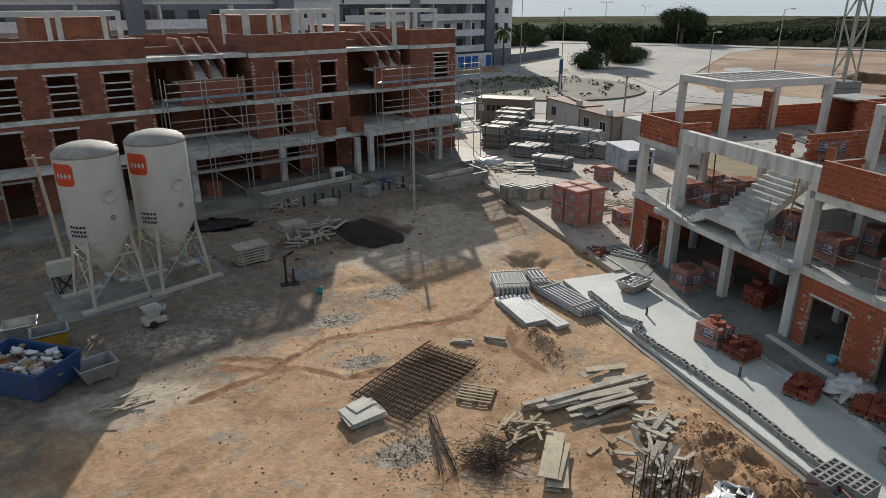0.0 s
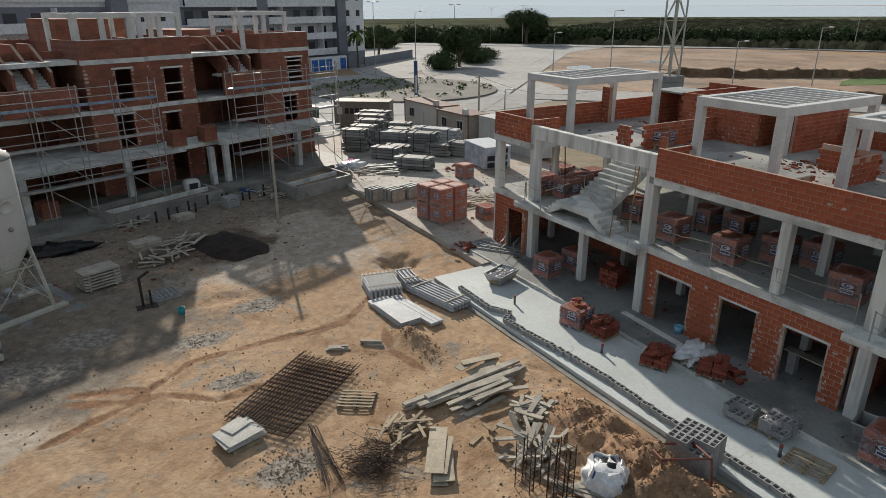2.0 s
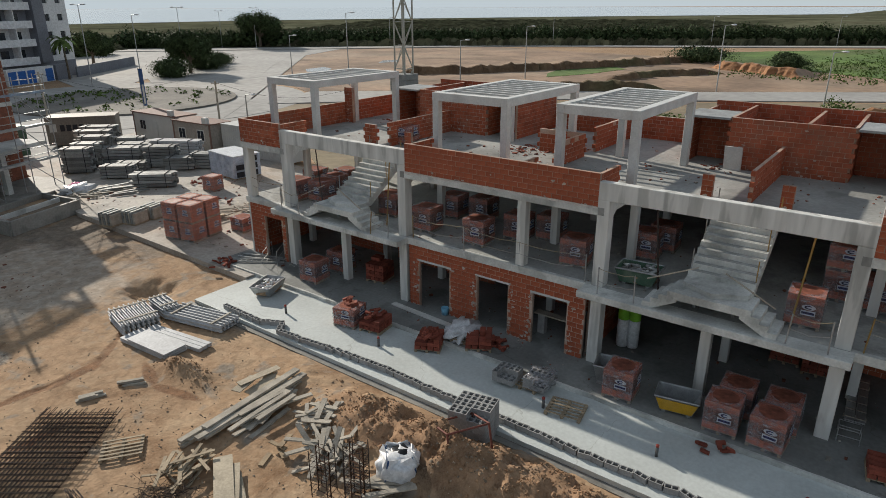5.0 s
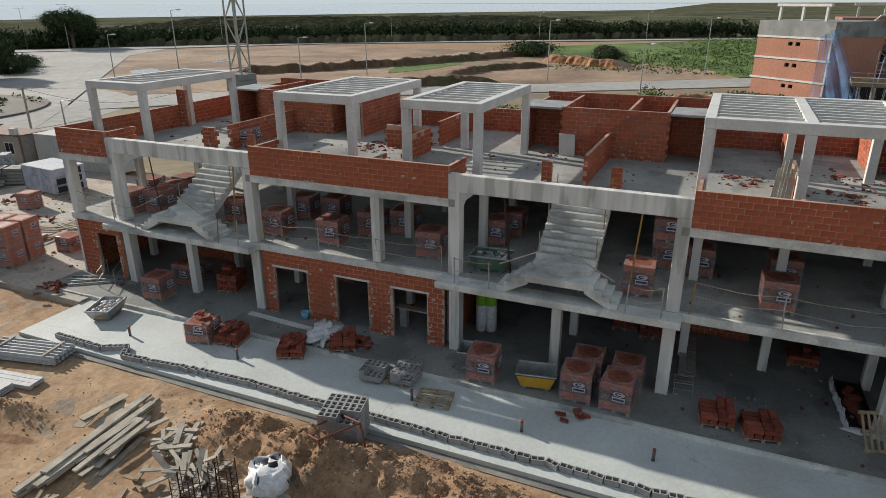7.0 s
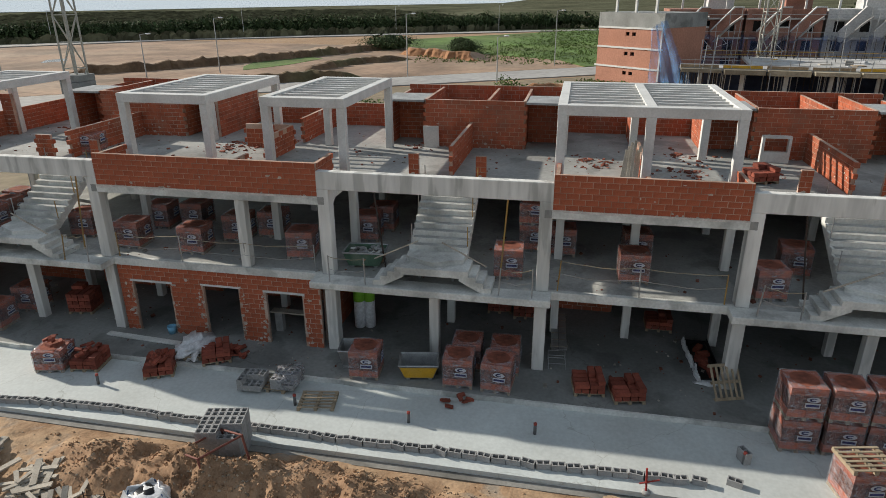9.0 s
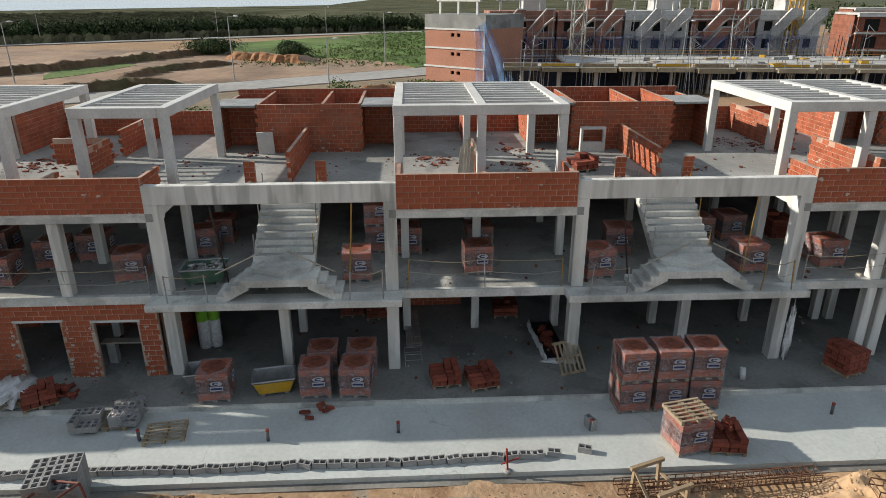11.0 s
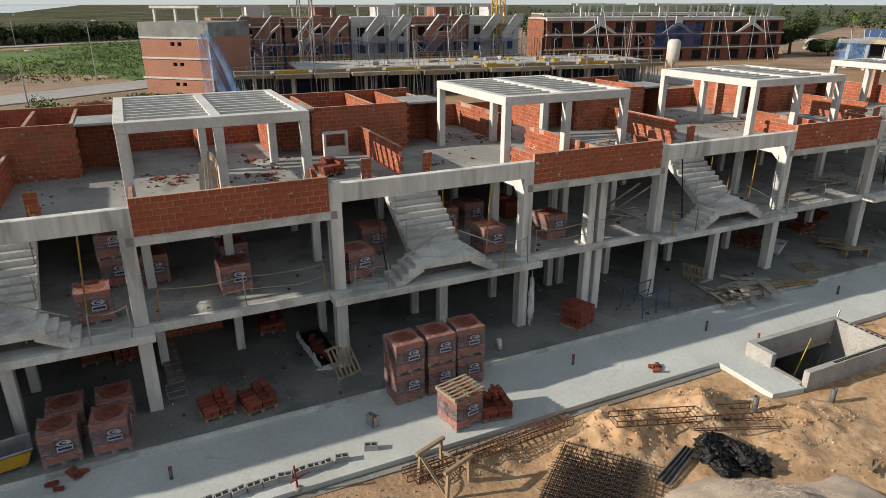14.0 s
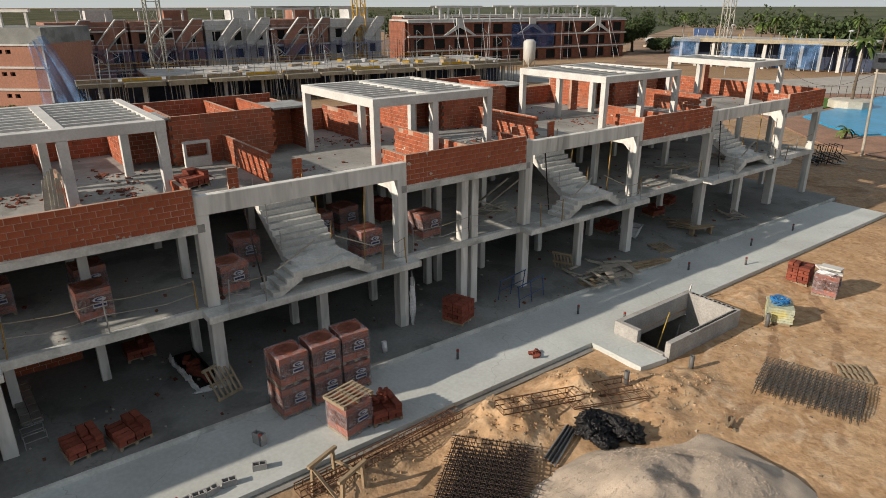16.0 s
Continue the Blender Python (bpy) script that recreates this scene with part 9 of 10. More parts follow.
def palm(x, y, h, spread=2.4, n=26, trunk=0.2):
    t = thing("palm_tree", "slender palm tree with a round head of fronds", "palm tree", "palm trees")
    s = B()
    for k in range(6):
        s.bar((x + 0.05 * math.sin(k), y, Z + h * k / 6), (x + 0.05 * math.sin(k + 1), y, Z + h * (k + 1) / 6 + 0.02), trunk * (1.25 - k * 0.1), 8, trunk * (1.1 - k * 0.1))
    part("trunk", s, BARK, t)
    b, r = B(), random.Random(int(x * 5))
    for k in range(n):
        a, up = r.uniform(0, 6.28), r.uniform(-0.5, 1.0)
        prev = Vector((x, y, Z + h))
        d = Vector((math.cos(a), math.sin(a), up))
        for j in range(5):
            nxt = prev + d.normalized() * spread / 4.5
            side = d.cross(Vector((0, 0, 1))).normalized() * spread * (0.11 if j < 4 else 0.04)
            b.add([prev - side, prev + Vector((0, 0, 0.04)), prev + side, nxt + side * 0.75, nxt + Vector((0, 0, 0.03)), nxt - side * 0.75], [(0, 1, 4, 5), (1, 2, 3, 4)])
            prev = nxt
            d.z -= 0.42
    part("fronds", b, LEAF_LIGHT, t)


for x, y, h, sp in ((36.6, -94.0, 8.2, 2.6), (88, -165, 8, 2.6), (95, -185, 9, 2.8), (76, -190, 9, 2.8), (50, -180, 9, 3), (64, -175, 8, 2.6), (60, -205, 10, 3), (40, -160, 8, 2.6), (57.5, 130.5, 7, 3.0), (62.5, 140, 7, 2.6), (130, -240, 9, 3), (150, -225, 9, 3), (110, -230, 9, 3)):
    palm(x, y, h, sp)
palm(27.7, -71.5, 0.9, 1.3, 14, 0.12)


def street_lamp(x, y, h, heads=1, away=(0, -1)):
    t = thing("street_lamp", "tall grey steel street lamp" if heads == 1 else "tall street lamp with two heads on a crossbar", "street lamp", "street lamps")
    part("pole", B().bar((x, y, Z), (x, y, Z + h), 0.11, 6, 0.06), STEEL, t)
    for k in range(heads):
        s = 1 if k == 0 else -1
        e = Vector((away[0], away[1], 0)).normalized() * s
        p = Vector((x, y, Z + h))
        part("arm", B().bar(p, p + e * 0.9 + Vector((0, 0, 0.12)), 0.045, 5), STEEL, t)
        q = p + e * 1.2 + Vector((0, 0, 0.12))
        part("lamp_head", B().lump(q, (0.42, 0.42, 0.12), 2, 0.05, 8, 5), RENDER_WHITE, t)


for x, y, h, k in ((91.7, 65.4, 7.3, 1), (107.5, 62.0, 9.1, 1), (107.0, 27.8, 9.8, 1), (92.5, 11.2, 7.3, 1), (128.8, 4.7, 9.8, 1), (88.4, 104.2, 7.3, 1), (138.3, 179.3, 12.2, 2), (133.1, 190.1, 11.3, 2), (55, 116.8, 13, 2),
                   (64.1, 117.2, 11.3, 1), (78.3, 125.5, 12.5, 2), (80.9, 80.9, 11.6, 1), (107.6, -44.4, 8.9, 1), (48.8, 66.3, 2.8, 1), (170, 150, 9, 1), (205, 108, 9, 1), (232, 64, 9, 1), (250, 30, 9, 1), (150, -20, 9, 1), (70, -120, 9, 1), (43, -105, 9, 1)):
    street_lamp(x, y, h, k, (0.3, -1))
for x, y, h, lean in ((45.5, 67.2, 4.7, 0.0), (34.3, 85.6, 5.6, 0.0), (23.3, -64.4, 7.5, 0.3)):
    p = thing("timber_pole", "weathered timber utility pole", "utility pole", "utility poles")
    part("pole", B().bar((x, y, Z), (x + lean, y, Z + h), 0.13, 8, 0.1), WOOD_GREY, p)
    part("crossbar", B().plank((x - 0.5, y, Z + h - 0.3), (x + 0.5, y, Z + h - 0.3), 0.08, 0.1), WOOD_GREY, p)
    w = B()
    prev = None
    for i in range(13):
        q = Vector((x + (i / 12) * 12, y - (i / 12) * 9, Z + h - 0.2 - 1.3 * math.sin(math.pi * i / 12) - i * 0.12))
        if prev:
            w.bar(prev, q, 0.018, 3)
        prev = q
    part("cable", w, INK, p)


def lattice(name, label, x, y, z0, z1, w, mat, r=0.09, cat="tower crane"):
    t = thing(name, label, cat)
    cs = [(x - w / 2, y - w / 2), (x + w / 2, y - w / 2), (x + w / 2, y + w / 2), (x - w / 2, y + w / 2)]
    for cx, cy in cs:
        part("leg", B().bar((cx, cy, z0), (cx, cy, z1), r, 4), mat, t)
    n = int((z1 - z0) / (w * 1.6))
    for i in range(n):
        a, c = z0 + (z1 - z0) * i / n, z0 + (z1 - z0) * (i + 1) / n
        for k in range(4):
            p, q = cs[k], cs[(k + 1) % 4]
            if (i + k) % 2:
                p, q = q, p
            part("brace", B().bar((*p, a), (*q, c), r * 0.55, 4), mat, t)
            part("rung", B().bar((*p, c), (*q, c), r * 0.5, 4), mat, t)
    return t


lattice("tower_crane_mast", "grey lattice mast of a tower crane", 80.4, 68.2, Z, 24, 2.0, CRANE_GREY, 0.13)
lattice("tower_crane_mast", "grey lattice mast of a tower crane by the formwork", 112, -28, 0, 26, 2.0, CRANE_GREY, 0.13)
lattice("tower_crane_mast", "yellow lattice mast of a tower crane", 118, -68, 0, 26, 1.8, CRANE_YELLOW, 0.14)
lattice("tower_crane_mast", "grey lattice mast of a tower crane among netted scaffolds", 81, -137, 0, 26, 1.8, CRANE_GREY, 0.12)


def house_frame(p0, p1):
    """A frame with u along the front, v to the back."""
    a, b = Vector((*p0, 0)), Vector((*p1, 0))
    u = (b - a).normalized()
    v = Vector((-u.y, u.x, 0))
    if v.dot(a) < 0:
        v = -v
    return Matrix(((u.x, v.x, 0, a.x), (u.y, v.y, 0, a.y), (0, 0, 1, 0), (0, 0, 0, 1))), (b - a).length


def facade(t, m, L, z0, z1, cols, mat, w=1.3, h=1.5, glass=None, v=0.0, sill=0.9, th=0.3, doors=False):
    """One storey of wall with real openings and dark panes set back; unglazed shells get panes painted as indoor shade.
    """
    us = []
    for i in range(cols):
        c = L * (i + 0.5) / cols
        us.append((c - w / 2, c + w / 2))
    b = B().pierced(0, L, z0, z1, v, v + th, [(a, c, z0 + sill, min(z1, z0 + sill + h)) for a, c in us])
    part("wall", b, mat, t, m=m)
    for a, c in us:
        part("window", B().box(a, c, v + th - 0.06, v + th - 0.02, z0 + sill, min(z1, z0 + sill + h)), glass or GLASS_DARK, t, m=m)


# white apartment blocks beyond the brick building
for p0, p1, n, d in (((22, 122), (62.8, 138.4), 6, 16), ((-26, 96), (19, 112), 4, 14), ((-70, 70), (-30, 84), 4, 14)):
    t = thing("apartment_block", "white rendered apartment block with grey cladding and long balconies", "building")
    m, L = house_frame(p0, p1)
    part("body", B().box(0.05, L - 0.05, 0.3, d, Z, n * 3.1 + 0.6), RENDER_WHITE, t, m=m)
    for k in range(n):
        z = Z + k * 3.1
        if k == 0:
            facade(t, m, L, z, z + 3.1, 6, RENDER_GREY, 3.2, 2.0, sill=0.3)
            continue
        # set-back loggia behind a long white balcony band, then a plain white end with small windows
        e = L * 0.8
        part("loggia_wall", B().box(0.02, e, 0.26, 0.32, z, z + 3.1), RENDER_GREY if k % 2 else RENDER_WHITE, t, m=m)
        part("balcony", B().box(0, e * 0.97, -1.5, 0.24, z - 0.12, z + 0.12).box(0, e * 0.97, -1.5, -1.36, z + 0.12, z + 1.15), RENDER_WHITE, t, m=m)
        for q in range(int(e / 3.4)):
            u = 0.7 + q * 3.4
            part("balcony_door", B().box(u, u + 1.6, 0.2, 0.257, z + 0.13, z + 2.35), GLASS_DARK, t, m=m)
            if q % 3 == 2:
                part("divider", B().box(u + 2.5, u + 2.7, -1.45, 0.25, z + 0.12, z + 2.98), RENDER_WHITE, t, m=m)
        b_ = B().pierced(e, L, z, z + 3.1, 0, 0.3, [(e + (L - e) * c - 0.6, e + (L - e) * c + 0.6, z + 1.0, z + 2.2) for c in (0.45, 0.8)])
        part("wall", b_, RENDER_WHITE, t, m=m)
        for c in (0.45, 0.8):
            part("window", B().box(e + (L - e) * c - 0.6, e + (L - e) * c + 0.6, 0.22, 0.27, z + 1.0, z + 2.2), GLASS_DARK, t, m=m)
    for c in (0.33, 0.79):
        part("cladding", B().box(L * c, L * c + 2.4, -1.56, 0.255, Z + 3.1, n * 3.1 + 0.6), RENDER_GREY, t, "grey cladding strip", m=m)
    part("parapet", B().box(0, L, -0.05, d, n * 3.1 + 0.6 - 0.35, n * 3.1 + 0.95), RENDER_WHITE, t, m=m)
t = thing("garden_wall", "low grey wall with blue-doored meter housings", "wall")
m, L = house_frame((46.0, 127.3), (55.2, 131.0))
part("housing", B().box(0, L, 0, 1.2, Z, Z + 2.7), RENDER_WHITE, t, m=m)
for k in range(5):
    part("door", B().box(0.25 + k * 1.95, 1.85 + k * 1.95, -0.05, -0.004, Z + 0.1, Z + 2.3), DOOR_BLUE if k != 3 else RENDER_WHITE, t, m=m)
part("grey_housing", B().box(L + 0.6, L + 4.0, 0, 1.2, Z, Z + 2.8), RENDER_GREY, t, m=m)
part("wall", B().plank((60.2, 133.2, Z + 1.0), (81, 150, Z + 1.0), 0.3, 2.0), RENDER_GREY, t)

# orange brick block with small paired windows
t = thing("brick_block", "orange brick block with concrete bands and small paired vents", "building")
m, L = house_frame((105.9, -2.5), (98.2, -11.0))
def slots(u0, u1, z0, z1):
    hs = [(L * 0.44, L * 0.50), (L * 0.54, L * 0.60)]
    zc = z0 + (z1 - z0) * 0.62
    return B().pierced(u0, u1, z0, z1, 0, 0.3, [(a, c, zc, zc + 0.5) for a, c in hs])
for k in range(3):
    part("wall", slots(0, L, Z + k * 2.75, Z + k * 2.75 + 2.5), ORANGE_BRICK, t, m=m)
    part("floor_band", B().box(-0.3 if k == 0 else -0.03, L + 0.03, -0.12, 0.3, Z + k * 2.75 + 2.5, Z + k * 2.75 + 2.75), PRECAST, t, m=m)
    for u in (L - 0.3,):
        part("pier", B().box(u, u + 0.25, -0.02, -0.002, Z + k * 2.75, Z + k * 2.75 + 2.5), PRECAST, t, m=m)
# black box stands in for the unlit inside seen through the vents
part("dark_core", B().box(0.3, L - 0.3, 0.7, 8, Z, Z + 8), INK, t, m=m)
part("parapet", B().box(-0.05, L + 0.05, -0.05, 10, Z + 8.25, Z + 10.2), CONCRETE_FLOOR, t, m=m)
part("side_wall", B().box(L - 0.3, L - 0.02, 0.3, 10, Z, Z + 8.25), ORANGE_BRICK, t, m=m)
for u in (2, 5.5, 9):
    part("roof_post", B().box(u, u + 0.3, 1, 1.3, Z + 10.2, Z + 12), PRECAST, t, m=m)
part("roof_beam", B().box(1.6, 9.7, 0.9, 1.4, Z + 12, Z + 12.35), PRECAST, t, m=m)
nb = B()


def drape(a, c):
    """A point of the hung net, which flares out towards its foot."""
    a, c = a / 16, c / 12
    u = L - 1.6 + 2.2 * a + c * (1.0 + 5.0 * a) + 0.25 * math.sin(a * 22 + c * 3)
    return m @ Vector((u, -0.6 - 0.9 * c - 0.3 * math.sin(a * 17), Z + 9.4 - 8.6 * c - 1.2 * (1 - a) * (1 - c)))


for i in range(16):
    for j in range(12):
        nb.add([drape(i, j), drape(i + 1, j), drape(i + 1, j + 1), drape(i, j + 1)], [(0, 1, 2, 3)], True)
part("safety_net", nb, NET_BLUE, t)

# formwork deck of a building under construction
t = thing("formwork_deck", "wide concrete deck on steel props with timber edge boards", "construction deck")
m, L = house_frame((92.5, -13.0), (84.5, -80.0))
DECK = material("deck_concrete", (0.47, 0.465, 0.445), 0.9, scale=0.35, fine=3, var=0.2, second=(0.33, 0.32, 0.30), mix=0.7)
# netting blue, darkened to stand in for the shade under the decks
UNDER_SHADE = material("under_deck_shade", (0.05, 0.065, 0.11), 0.9, scale=0.3, fine=2, var=0.4)
EDGE_PLY = material("weathered_edge_ply", (0.34, 0.30, 0.22), 0.85, scale=0.5, fine=5, var=0.2, per_object=0.3)
part("deck", B().box(0, 9, 0, 5.2, 3.05, 3.4), DECK, t, m=m)
part("deck", B().box(9, L, 0, 18, 3.05, 3.4), DECK, t, m=m)
for k in range(13):
    u = L * (k + 0.5) / 13
    part("bay_deck", B().box(u - 2.45, u + 2.35, -1.1 - 0.5 * (k % 2), -0.004, 2.85 - 0.1 * (k % 3), 3.3), EDGE_PLY, t, m=m)
    part("edge_board", B().box(u - L / 26, u + L / 26 - 0.5, -0.06, -0.002, 3.4, 3.75), YELLOW_PAINT if k % 3 == 1 else WOOD, t, m=m)
    part("concrete_column", B().box(u - 0.25, u + 0.25, 1.0, 1.5, Z, 3.05), PRECAST, t, m=m)
rng = random.Random(4)
for k in range(190):
    u, v = rng.uniform(0, L), rng.choice((0.3, 0.8, 2.4, 4.0))
    part("prop", B().bar((u, v, Z), (u + rng.uniform(-0.1, 0.1), v, 3.05), 0.06, 5), STEEL if k % 3 else REBAR, t, m=m)
for k in range(60):
    u = L * (k + 0.5) / 60
    part("guard_post", B().bar((u, -0.2 if k % 2 else 16, 3.3), (u, -0.2 if k % 2 else 16, 4.5), 0.045, 4), STEEL, t, m=m)
for v in (-0.2, 16):
    for z in (3.85, 4.35):
        part("guard_rail", B().bar((0, v, z), (L, v, z), 0.04, 4), STEEL if v < 0 else YELLOW_PAINT, t, m=m)
# sheet painted as the shade among the props
part("dark_back", B().box(0, L, 6, 6.3, Z, 3.05), UNDER_SHADE, t, m=m)
for k in range(46):
    u, v, w, d, h = rng.uniform(9.5, L - 2), rng.uniform(0.6, 16), rng.uniform(0.4, 2.6), rng.uniform(0.3, 1.2), rng.uniform(0.08, 0.55)
    part("deck_clutter", B().box(-w / 2, w / 2, -d / 2, d / 2, 3.404, 3.404 + h, m @ at(u, v, 0, rng.uniform(0, 90))), rng.choice((WOOD, WOOD_GREY, FORM_STEEL, YELLOW_PAINT, RIB)), t)
for k in range(14):
    u = rng.uniform(1, L - 4)
    b_ = B()
    for q in range(4):
        b_.bar((u + q * 1.0, 16.4, 3.4), (u + q * 1.0, 16.4, 3.4 + rng.uniform(2.2, 3.4)), 0.05, 4)
    part("starter_bar", b_, REBAR, t, m=m)
for k in range(20):
    u, lean = rng.uniform(0, L), rng.uniform(-1.2, 1.2)
    zt = rng.uniform(6, 9.5)
    part("leaning_tube", B().bar((u, -1.5, Z), (u + lean, -0.6, zt), 0.05, 4).bar((u + lean, -0.6, zt), (u + lean + 1.1, -0.6, zt - 1.0), 0.04, 4).bar((u + lean * 0.8, -0.7, zt * 0.8), (u + lean + 1.1, -0.6, zt - 1.0), 0.04, 4), STEEL, t, m=m)
for k in range(46):
    u, v = rng.uniform(9.5, L), rng.choice((3.0, 6.5, 10.0, 14.0))
    part("guard_post", B().bar((u, v, 3.4), (u, v, 3.4 + rng.uniform(0.7, 1.5)), 0.035, 4), STEEL if k % 4 else REBAR, t, m=m)

HOUSE_WHITE = material("raw_white_render", (0.55, 0.55, 0.54), 0.9, scale=0.3, fine=4, var=0.12, second=(0.27, 0.265, 0.25), mix=0.6)
# brick greyed so its colour carries the haze of distance
BRICK_HAZY = material("hazy_far_brickwork", (0.33, 0.165, 0.12), 0.9, scale=0.5, fine=6, var=0.25, second=(0.25, 0.19, 0.165), mix=0.5)
# row of stepped houses behind the deck
for k in range(5):
    y0 = -14 - k * 12.0
    white = k in (2, 4)
    t = thing("terraced_house", "unfinished white block house with an outside stair" if white else "unfinished red brick house with a sloping outside stair", "building", "houses behind the deck")
    m, L = house_frame((119, y0), (119, y0 - 11.5))
    wall = HOUSE_WHITE if white else BRICK_HAZY
    for f in range(3):
        # black panes painted as the shade of unglazed rooms
        facade(t, m, L, Z + f * 3, Z + f * 3 + 2.75, 3, wall, 1.5, 1.6, CAVITY_SHADE)
        part("floor_band", B().box(-0.05, L + 0.05, -0.5, 0.3, Z + f * 3 + 2.75, Z + f * 3 + 3), PRECAST, t, m=m)
    part("core", B().box(0.2, L - 0.2, 0.4, 10, Z, Z + 9), wall, t, m=m)
    part("parapet", B().box(0, L, -0.1, 9, Z + 9, Z + 10.3), wall, t, m=m)
    part("roof_house", B().box(L * 0.55, L * 0.9, 3, 7.5, Z + 10.3, Z + 12.1), BRICK_HAZY if k % 2 else HOUSE_WHITE, t, m=m)
    for c in (0.12, 0.55):
        for dz in ((0.0,) if white or c > 0.5 else (0.0, -3.0)):
            base = m @ Matrix.Translation((L * c, 0, dz))
            part("stair_wall", B().profile([(0, 5.2), (0, 6.6), (3.2, 10.2), (4.6, 10.2), (4.6, 9.2), (3.0, 8.0), (0.6, 5.2)], -2.4, -1.9, base), wall, t)
            part("stair_coping", B().profile([(-0.05, 6.61), (-0.05, 6.8), (3.15, 10.4), (4.65, 10.4), (4.65, 10.21), (3.2, 10.21)], -2.45, -1.85, base), HOUSE_WHITE, t)
            part("stair_flight", B().profile([(0.7, 5.0), (3.1, 7.8), (4.6, 9.0), (4.6, 8.7), (3.2, 7.5), (1.0, 5.0)], -1.9, -0.5, base), DECK, t)
    for u in (2, 5.5, 9):
        part("roof_post", B().box(u, u + 0.3, 2, 2.3, Z + 10.3, Z + 12), PRECAST, t, m=m)
    part("roof_beam", B().box(1.5, 9.8, 1.9, 2.4, Z + 12, Z + 12.3), PRECAST, t, m=m)
    for i in range(6):
        u = rng.uniform(0, L)
        part("scaffold_tube", B().bar((u, -3.4, Z), (u + rng.uniform(-0.5, 0.5), -3.4, Z + rng.uniform(8, 11)), 0.06, 4), STEEL, t, m=m)
    sag = B()
    for i in range(10):
        for j in range(4):
            q = [(a_, -3.2 - 0.25 * math.sin(a_ * 1.7 + c_), Z + 6.6 - c_ * 1.2 - 0.5 * math.sin(math.pi * ((a_ / L * 2) % 1))) for a_, c_ in ((L * i / 10, j), (L * (i + 1) / 10, j), (L * (i + 1) / 10, j + 1), (L * i / 10, j + 1))]
            sag.add([m @ Vector(v) for v in q], [(0, 1, 2, 3)], True)
    part("safety_net", sag, NET_THIN, t)
    for z in (4.2, 7.0, 9.6):
        part("scaffold_rail", B().bar((0, -3.4, Z + z), (L, -3.4, Z + z), 0.05, 4), STEEL, t, m=m)

# brick apartment shells further off
for (p0, p1, n, label) in (((126, -85), (115, -146), 12, "three-storey red brick shell with dark open windows and concrete stairs"), ((150, -60), (146, -79), 4, "distant red brick shell"), ((180, -120), (165, -190), 10, "distant brick shell with pergolas")):
    t = thing("brick_shell", label, "building", "distant brick shells")
    m, L = house_frame(p0, p1)
    for f in range(3):
        facade(t, m, L, Z + f * 3.1, Z + f * 3.1 + 2.8, n, BRICK_FAR, L / n * 0.52, 2.1, CAVITY_SHADE, sill=0.3)
        part("floor_slab", B().box(-0.2, L + 0.2, -0.5, 0.3, Z + f * 3.1 + 2.8, Z + f * 3.1 + 3.1), PRECAST, t, m=m)
    part("core", B().box(0.3, L - 0.3, 2.4, 12, Z, Z + 9.3), BRICK_FAR, t, m=m)
    part("parapet", B().box(0, L, 0, 11, Z + 9.3, Z + 9.7), DECK, t, m=m)
    for k in range(3):
        u = L * (0.2 + 0.32 * k)
        part("stair", B().profile([(-4.2, 5.9), (-0.9, 8.0), (-0.9, 9.6), (0.9, 9.6), (0.9, 8.0), (4.2, 5.9), (3.4, 5.9), (0, 7.6), (-3.4, 5.9)], -1.3, -1.0, m @ Matrix.Translation((u, 0, 0))), PRECAST, t)
        for q in (-4, 4):
            for uu in range(2):
                part("roof_post", B().box(u + q + uu * 2, u + q + uu * 2 + 0.35, 1, 1.35, Z + 9.7, Z + 12.2), PRECAST, t, m=m)
        part("roof_beam", B().box(u - 5, u + 7, 0.9, 1.5, Z + 12.2, Z + 12.6), PRECAST, t, m=m)
    for k in range(14):
        u = rng.uniform(0, L)
        part("leaning_tube", B().bar((u, -4, Z), (u + rng.uniform(-3, 3), -1.5, Z + rng.uniform(9, 13)), 0.07, 4), STEEL, t, m=m)
    part("safety_net", B().box(L * 0.42, L * 0.62, -1.6, -1.57, Z + 3, Z + 8.5), NET_THIN, t, m=m)

t = thing("site_cabin", "low white cabin behind the street fence", "site cabin", "site cabins", at(62, -158, Z, 20))
part("body", B().box(-7, 7, -1.5, 1.5, 0, 3.0, bevel=0.05), RENDER_WHITE, t)
for k in range(3):
    part("window", B().box(-5 + k * 4, -3.6 + k * 4, 1.5, 1.53, 1.3, 2.2), GLASS_DARK, t)

# netted deck near the pool street
t = thing("netted_deck", "concrete deck wrapped in ragged blue safety netting", "construction deck")
m, L = house_frame((91, -133), (54, -143))
part("deck", B().box(0, L, 0, 16, 4.9, 5.4), DECK, t, m=m)
for k in range(24):
    u = rng.uniform(0, L)
    part("guard_post", B().bar((u, 0.1, 5.4), (u + rng.uniform(-0.4, 0.4), 0.1, 5.4 + rng.uniform(0.8, 2.4)), 0.06, 4), STEEL if k % 2 else CRANE_YELLOW, t, m=m)
part("edge_board", B().box(0, L, -0.15, -0.004, 4.8, 5.6), EDGE_PLY, t, m=m)
for k in range(11):
    part("concrete_column", B().box(L * (k + 0.5) / 11 - 0.3, L * (k + 0.5) / 11 + 0.3, 0.5, 1.1, Z, 4.9), PRECAST, t, m=m)
# painted shade sheet behind the columns
part("dark_back", B().box(0, L, 5, 5.3, Z, 4.9), UNDER_SHADE, t, m=m)
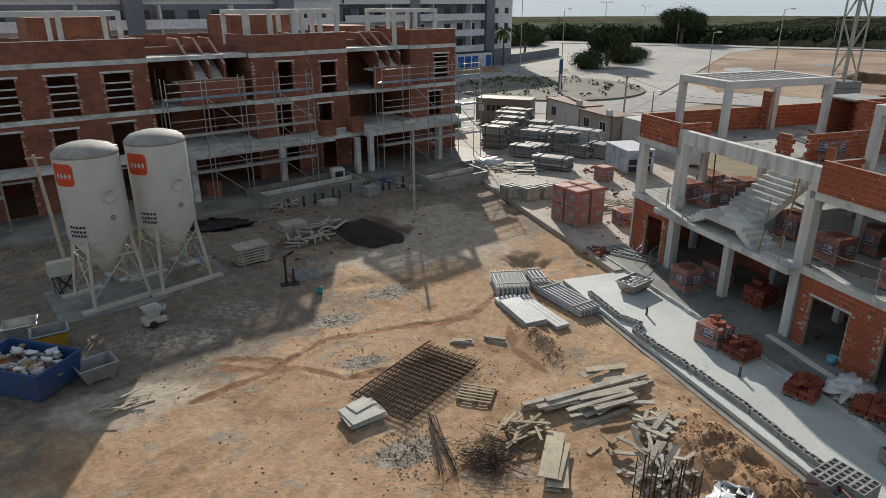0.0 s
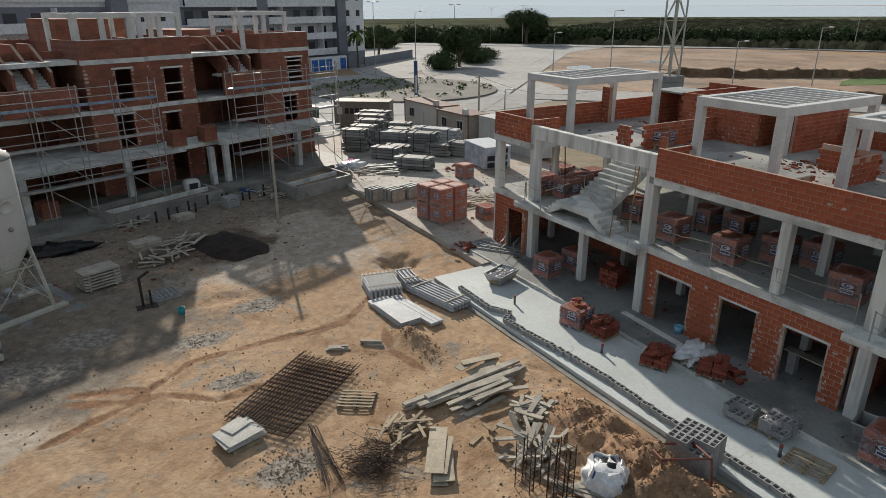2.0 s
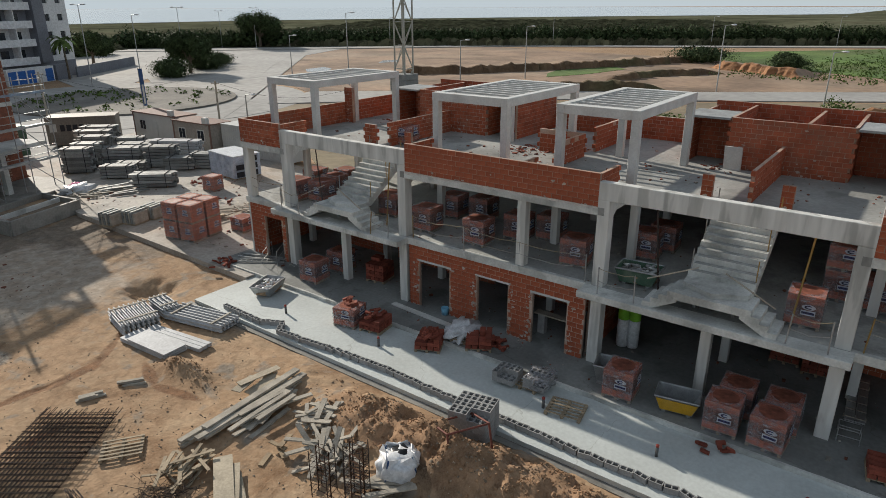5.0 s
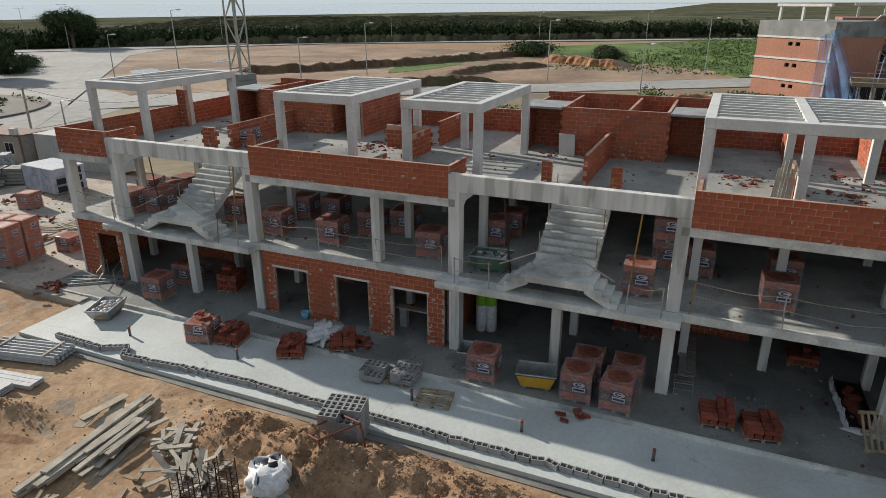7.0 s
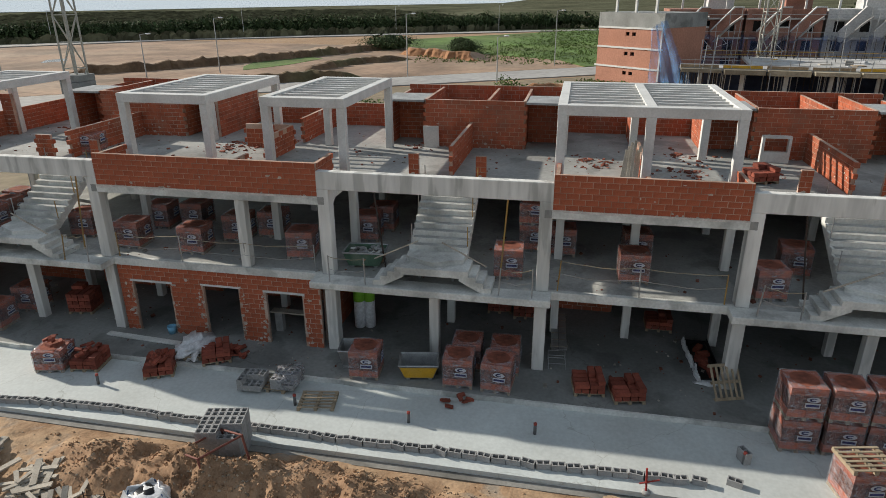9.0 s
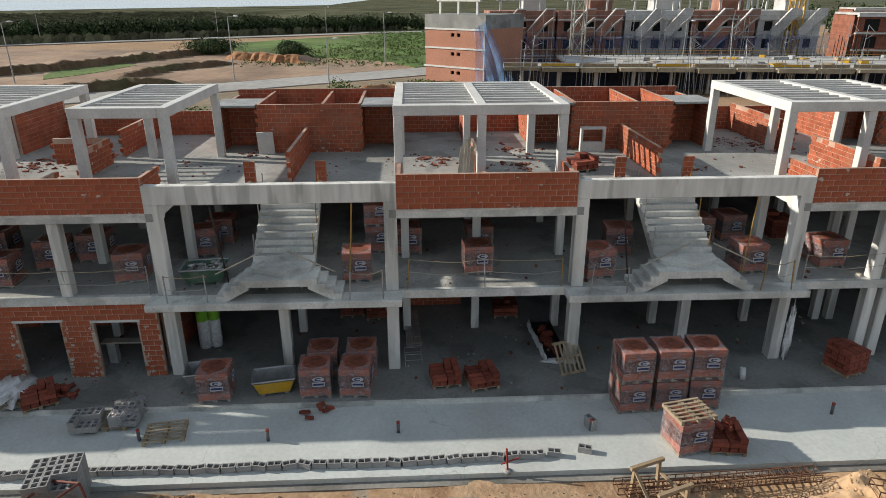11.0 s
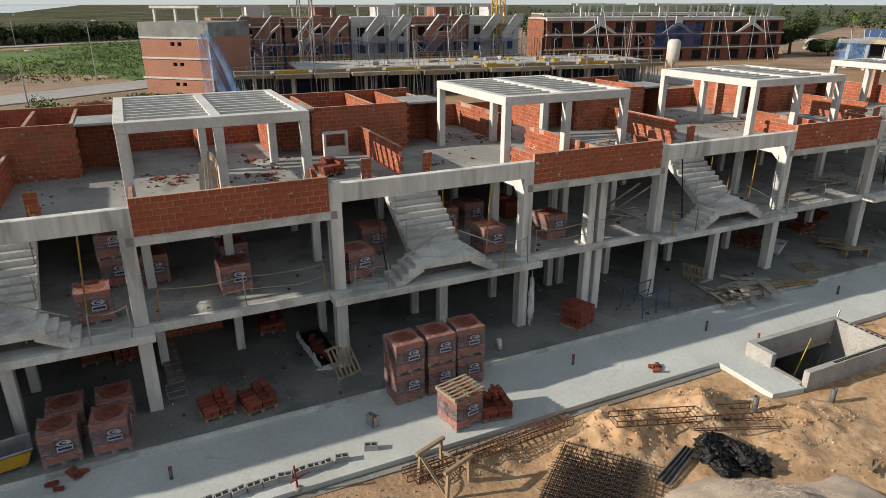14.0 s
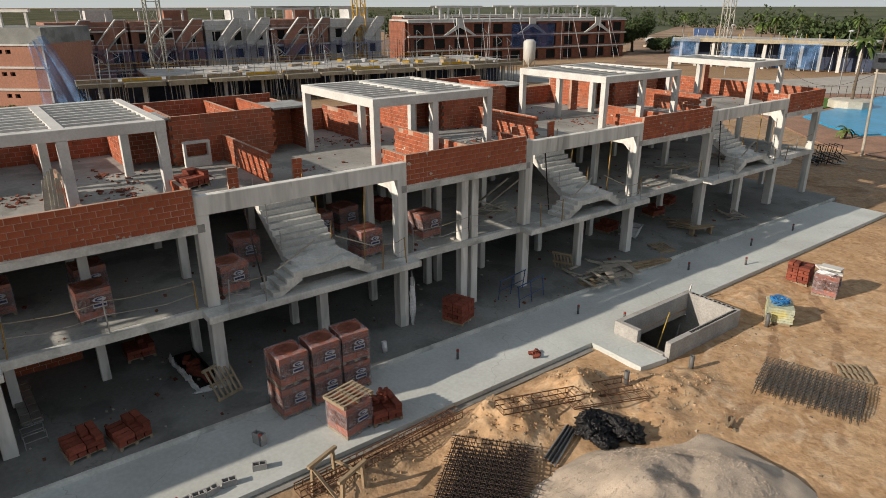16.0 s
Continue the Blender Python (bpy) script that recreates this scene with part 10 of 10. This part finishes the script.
for k in range(40):
    u = rng.uniform(0, L)
    part("prop", B().bar((u, rng.choice((1, 3)), Z), (u, rng.choice((1, 3)), 4.9), 0.06, 4), STEEL, t, m=m)
for a0, a1, zt in ((0.0, 0.16, 5.6), (0.28, 0.46, 4.8), (0.58, 0.78, 5.0)):
    nb = B()
    for i in range(10):
        for j in range(6):
            def pt2(a, c):
                return m @ Vector((L * (a0 + (a1 - a0) * a / 10), -0.6 - 0.35 * math.sin(a * 1.3 + c * 0.8) - c * 0.1, zt - c * 0.8))
            nb.add([pt2(i, j), pt2(i + 1, j), pt2(i + 1, j + 1), pt2(i, j + 1)], [(0, 1, 2, 3)], True)
    part("safety_net", nb, NET_BLUE, t)
t = thing("mortar_silo", "white mortar silo far off among the shells", "silo", "mortar silos")
part("body", B().lathe([(0.3, 0.2), (1.3, 1.8), (1.35, 5.2), (0.8, 5.7)], 16, Matrix.Translation((107, -104, Z))), PAINT_WHITE, t)
for k in range(4):
    a = k * math.pi / 2 + 0.8
    part("leg", B().bar((107 + math.cos(a) * 1.2, -104 + math.sin(a) * 1.2, Z), (107 + math.cos(a) * 1.25, -104 + math.sin(a) * 1.25, Z + 2.2), 0.08, 5), LEG_CREAM, t)
t = thing("pool_planter", "cream stone planter at the pool edge", "planter")
part("body", B().lathe([(2.6, 0), (2.6, 0.9), (2.3, 1.0)], 10, Matrix.Translation((36.6, -93.6, Z + 0.2)), smooth=False), LEG_CREAM, t)
f = thing("site_fence", "thin dark wire fence with posts along the pool street", "fence")
for i in range(34):
    q = Vector((47.5 - i * 0.75, -98 - i * 0.85 + 0.012 * i * i, Z))
    part("post", B().bar(q, q + Vector((0, 0, 1.7)), 0.04, 4), REBAR, f)
for z in (0.6, 1.6):
    w = B()
    for i in range(33):
        w.bar((47.5 - i * 0.75, -98 - i * 0.85 + 0.012 * i * i, Z + z), (46.75 - i * 0.75, -98.85 - i * 0.85 + 0.012 * (i + 1) ** 2, Z + z), 0.015, 3)
    part("wire", w, REBAR, f)
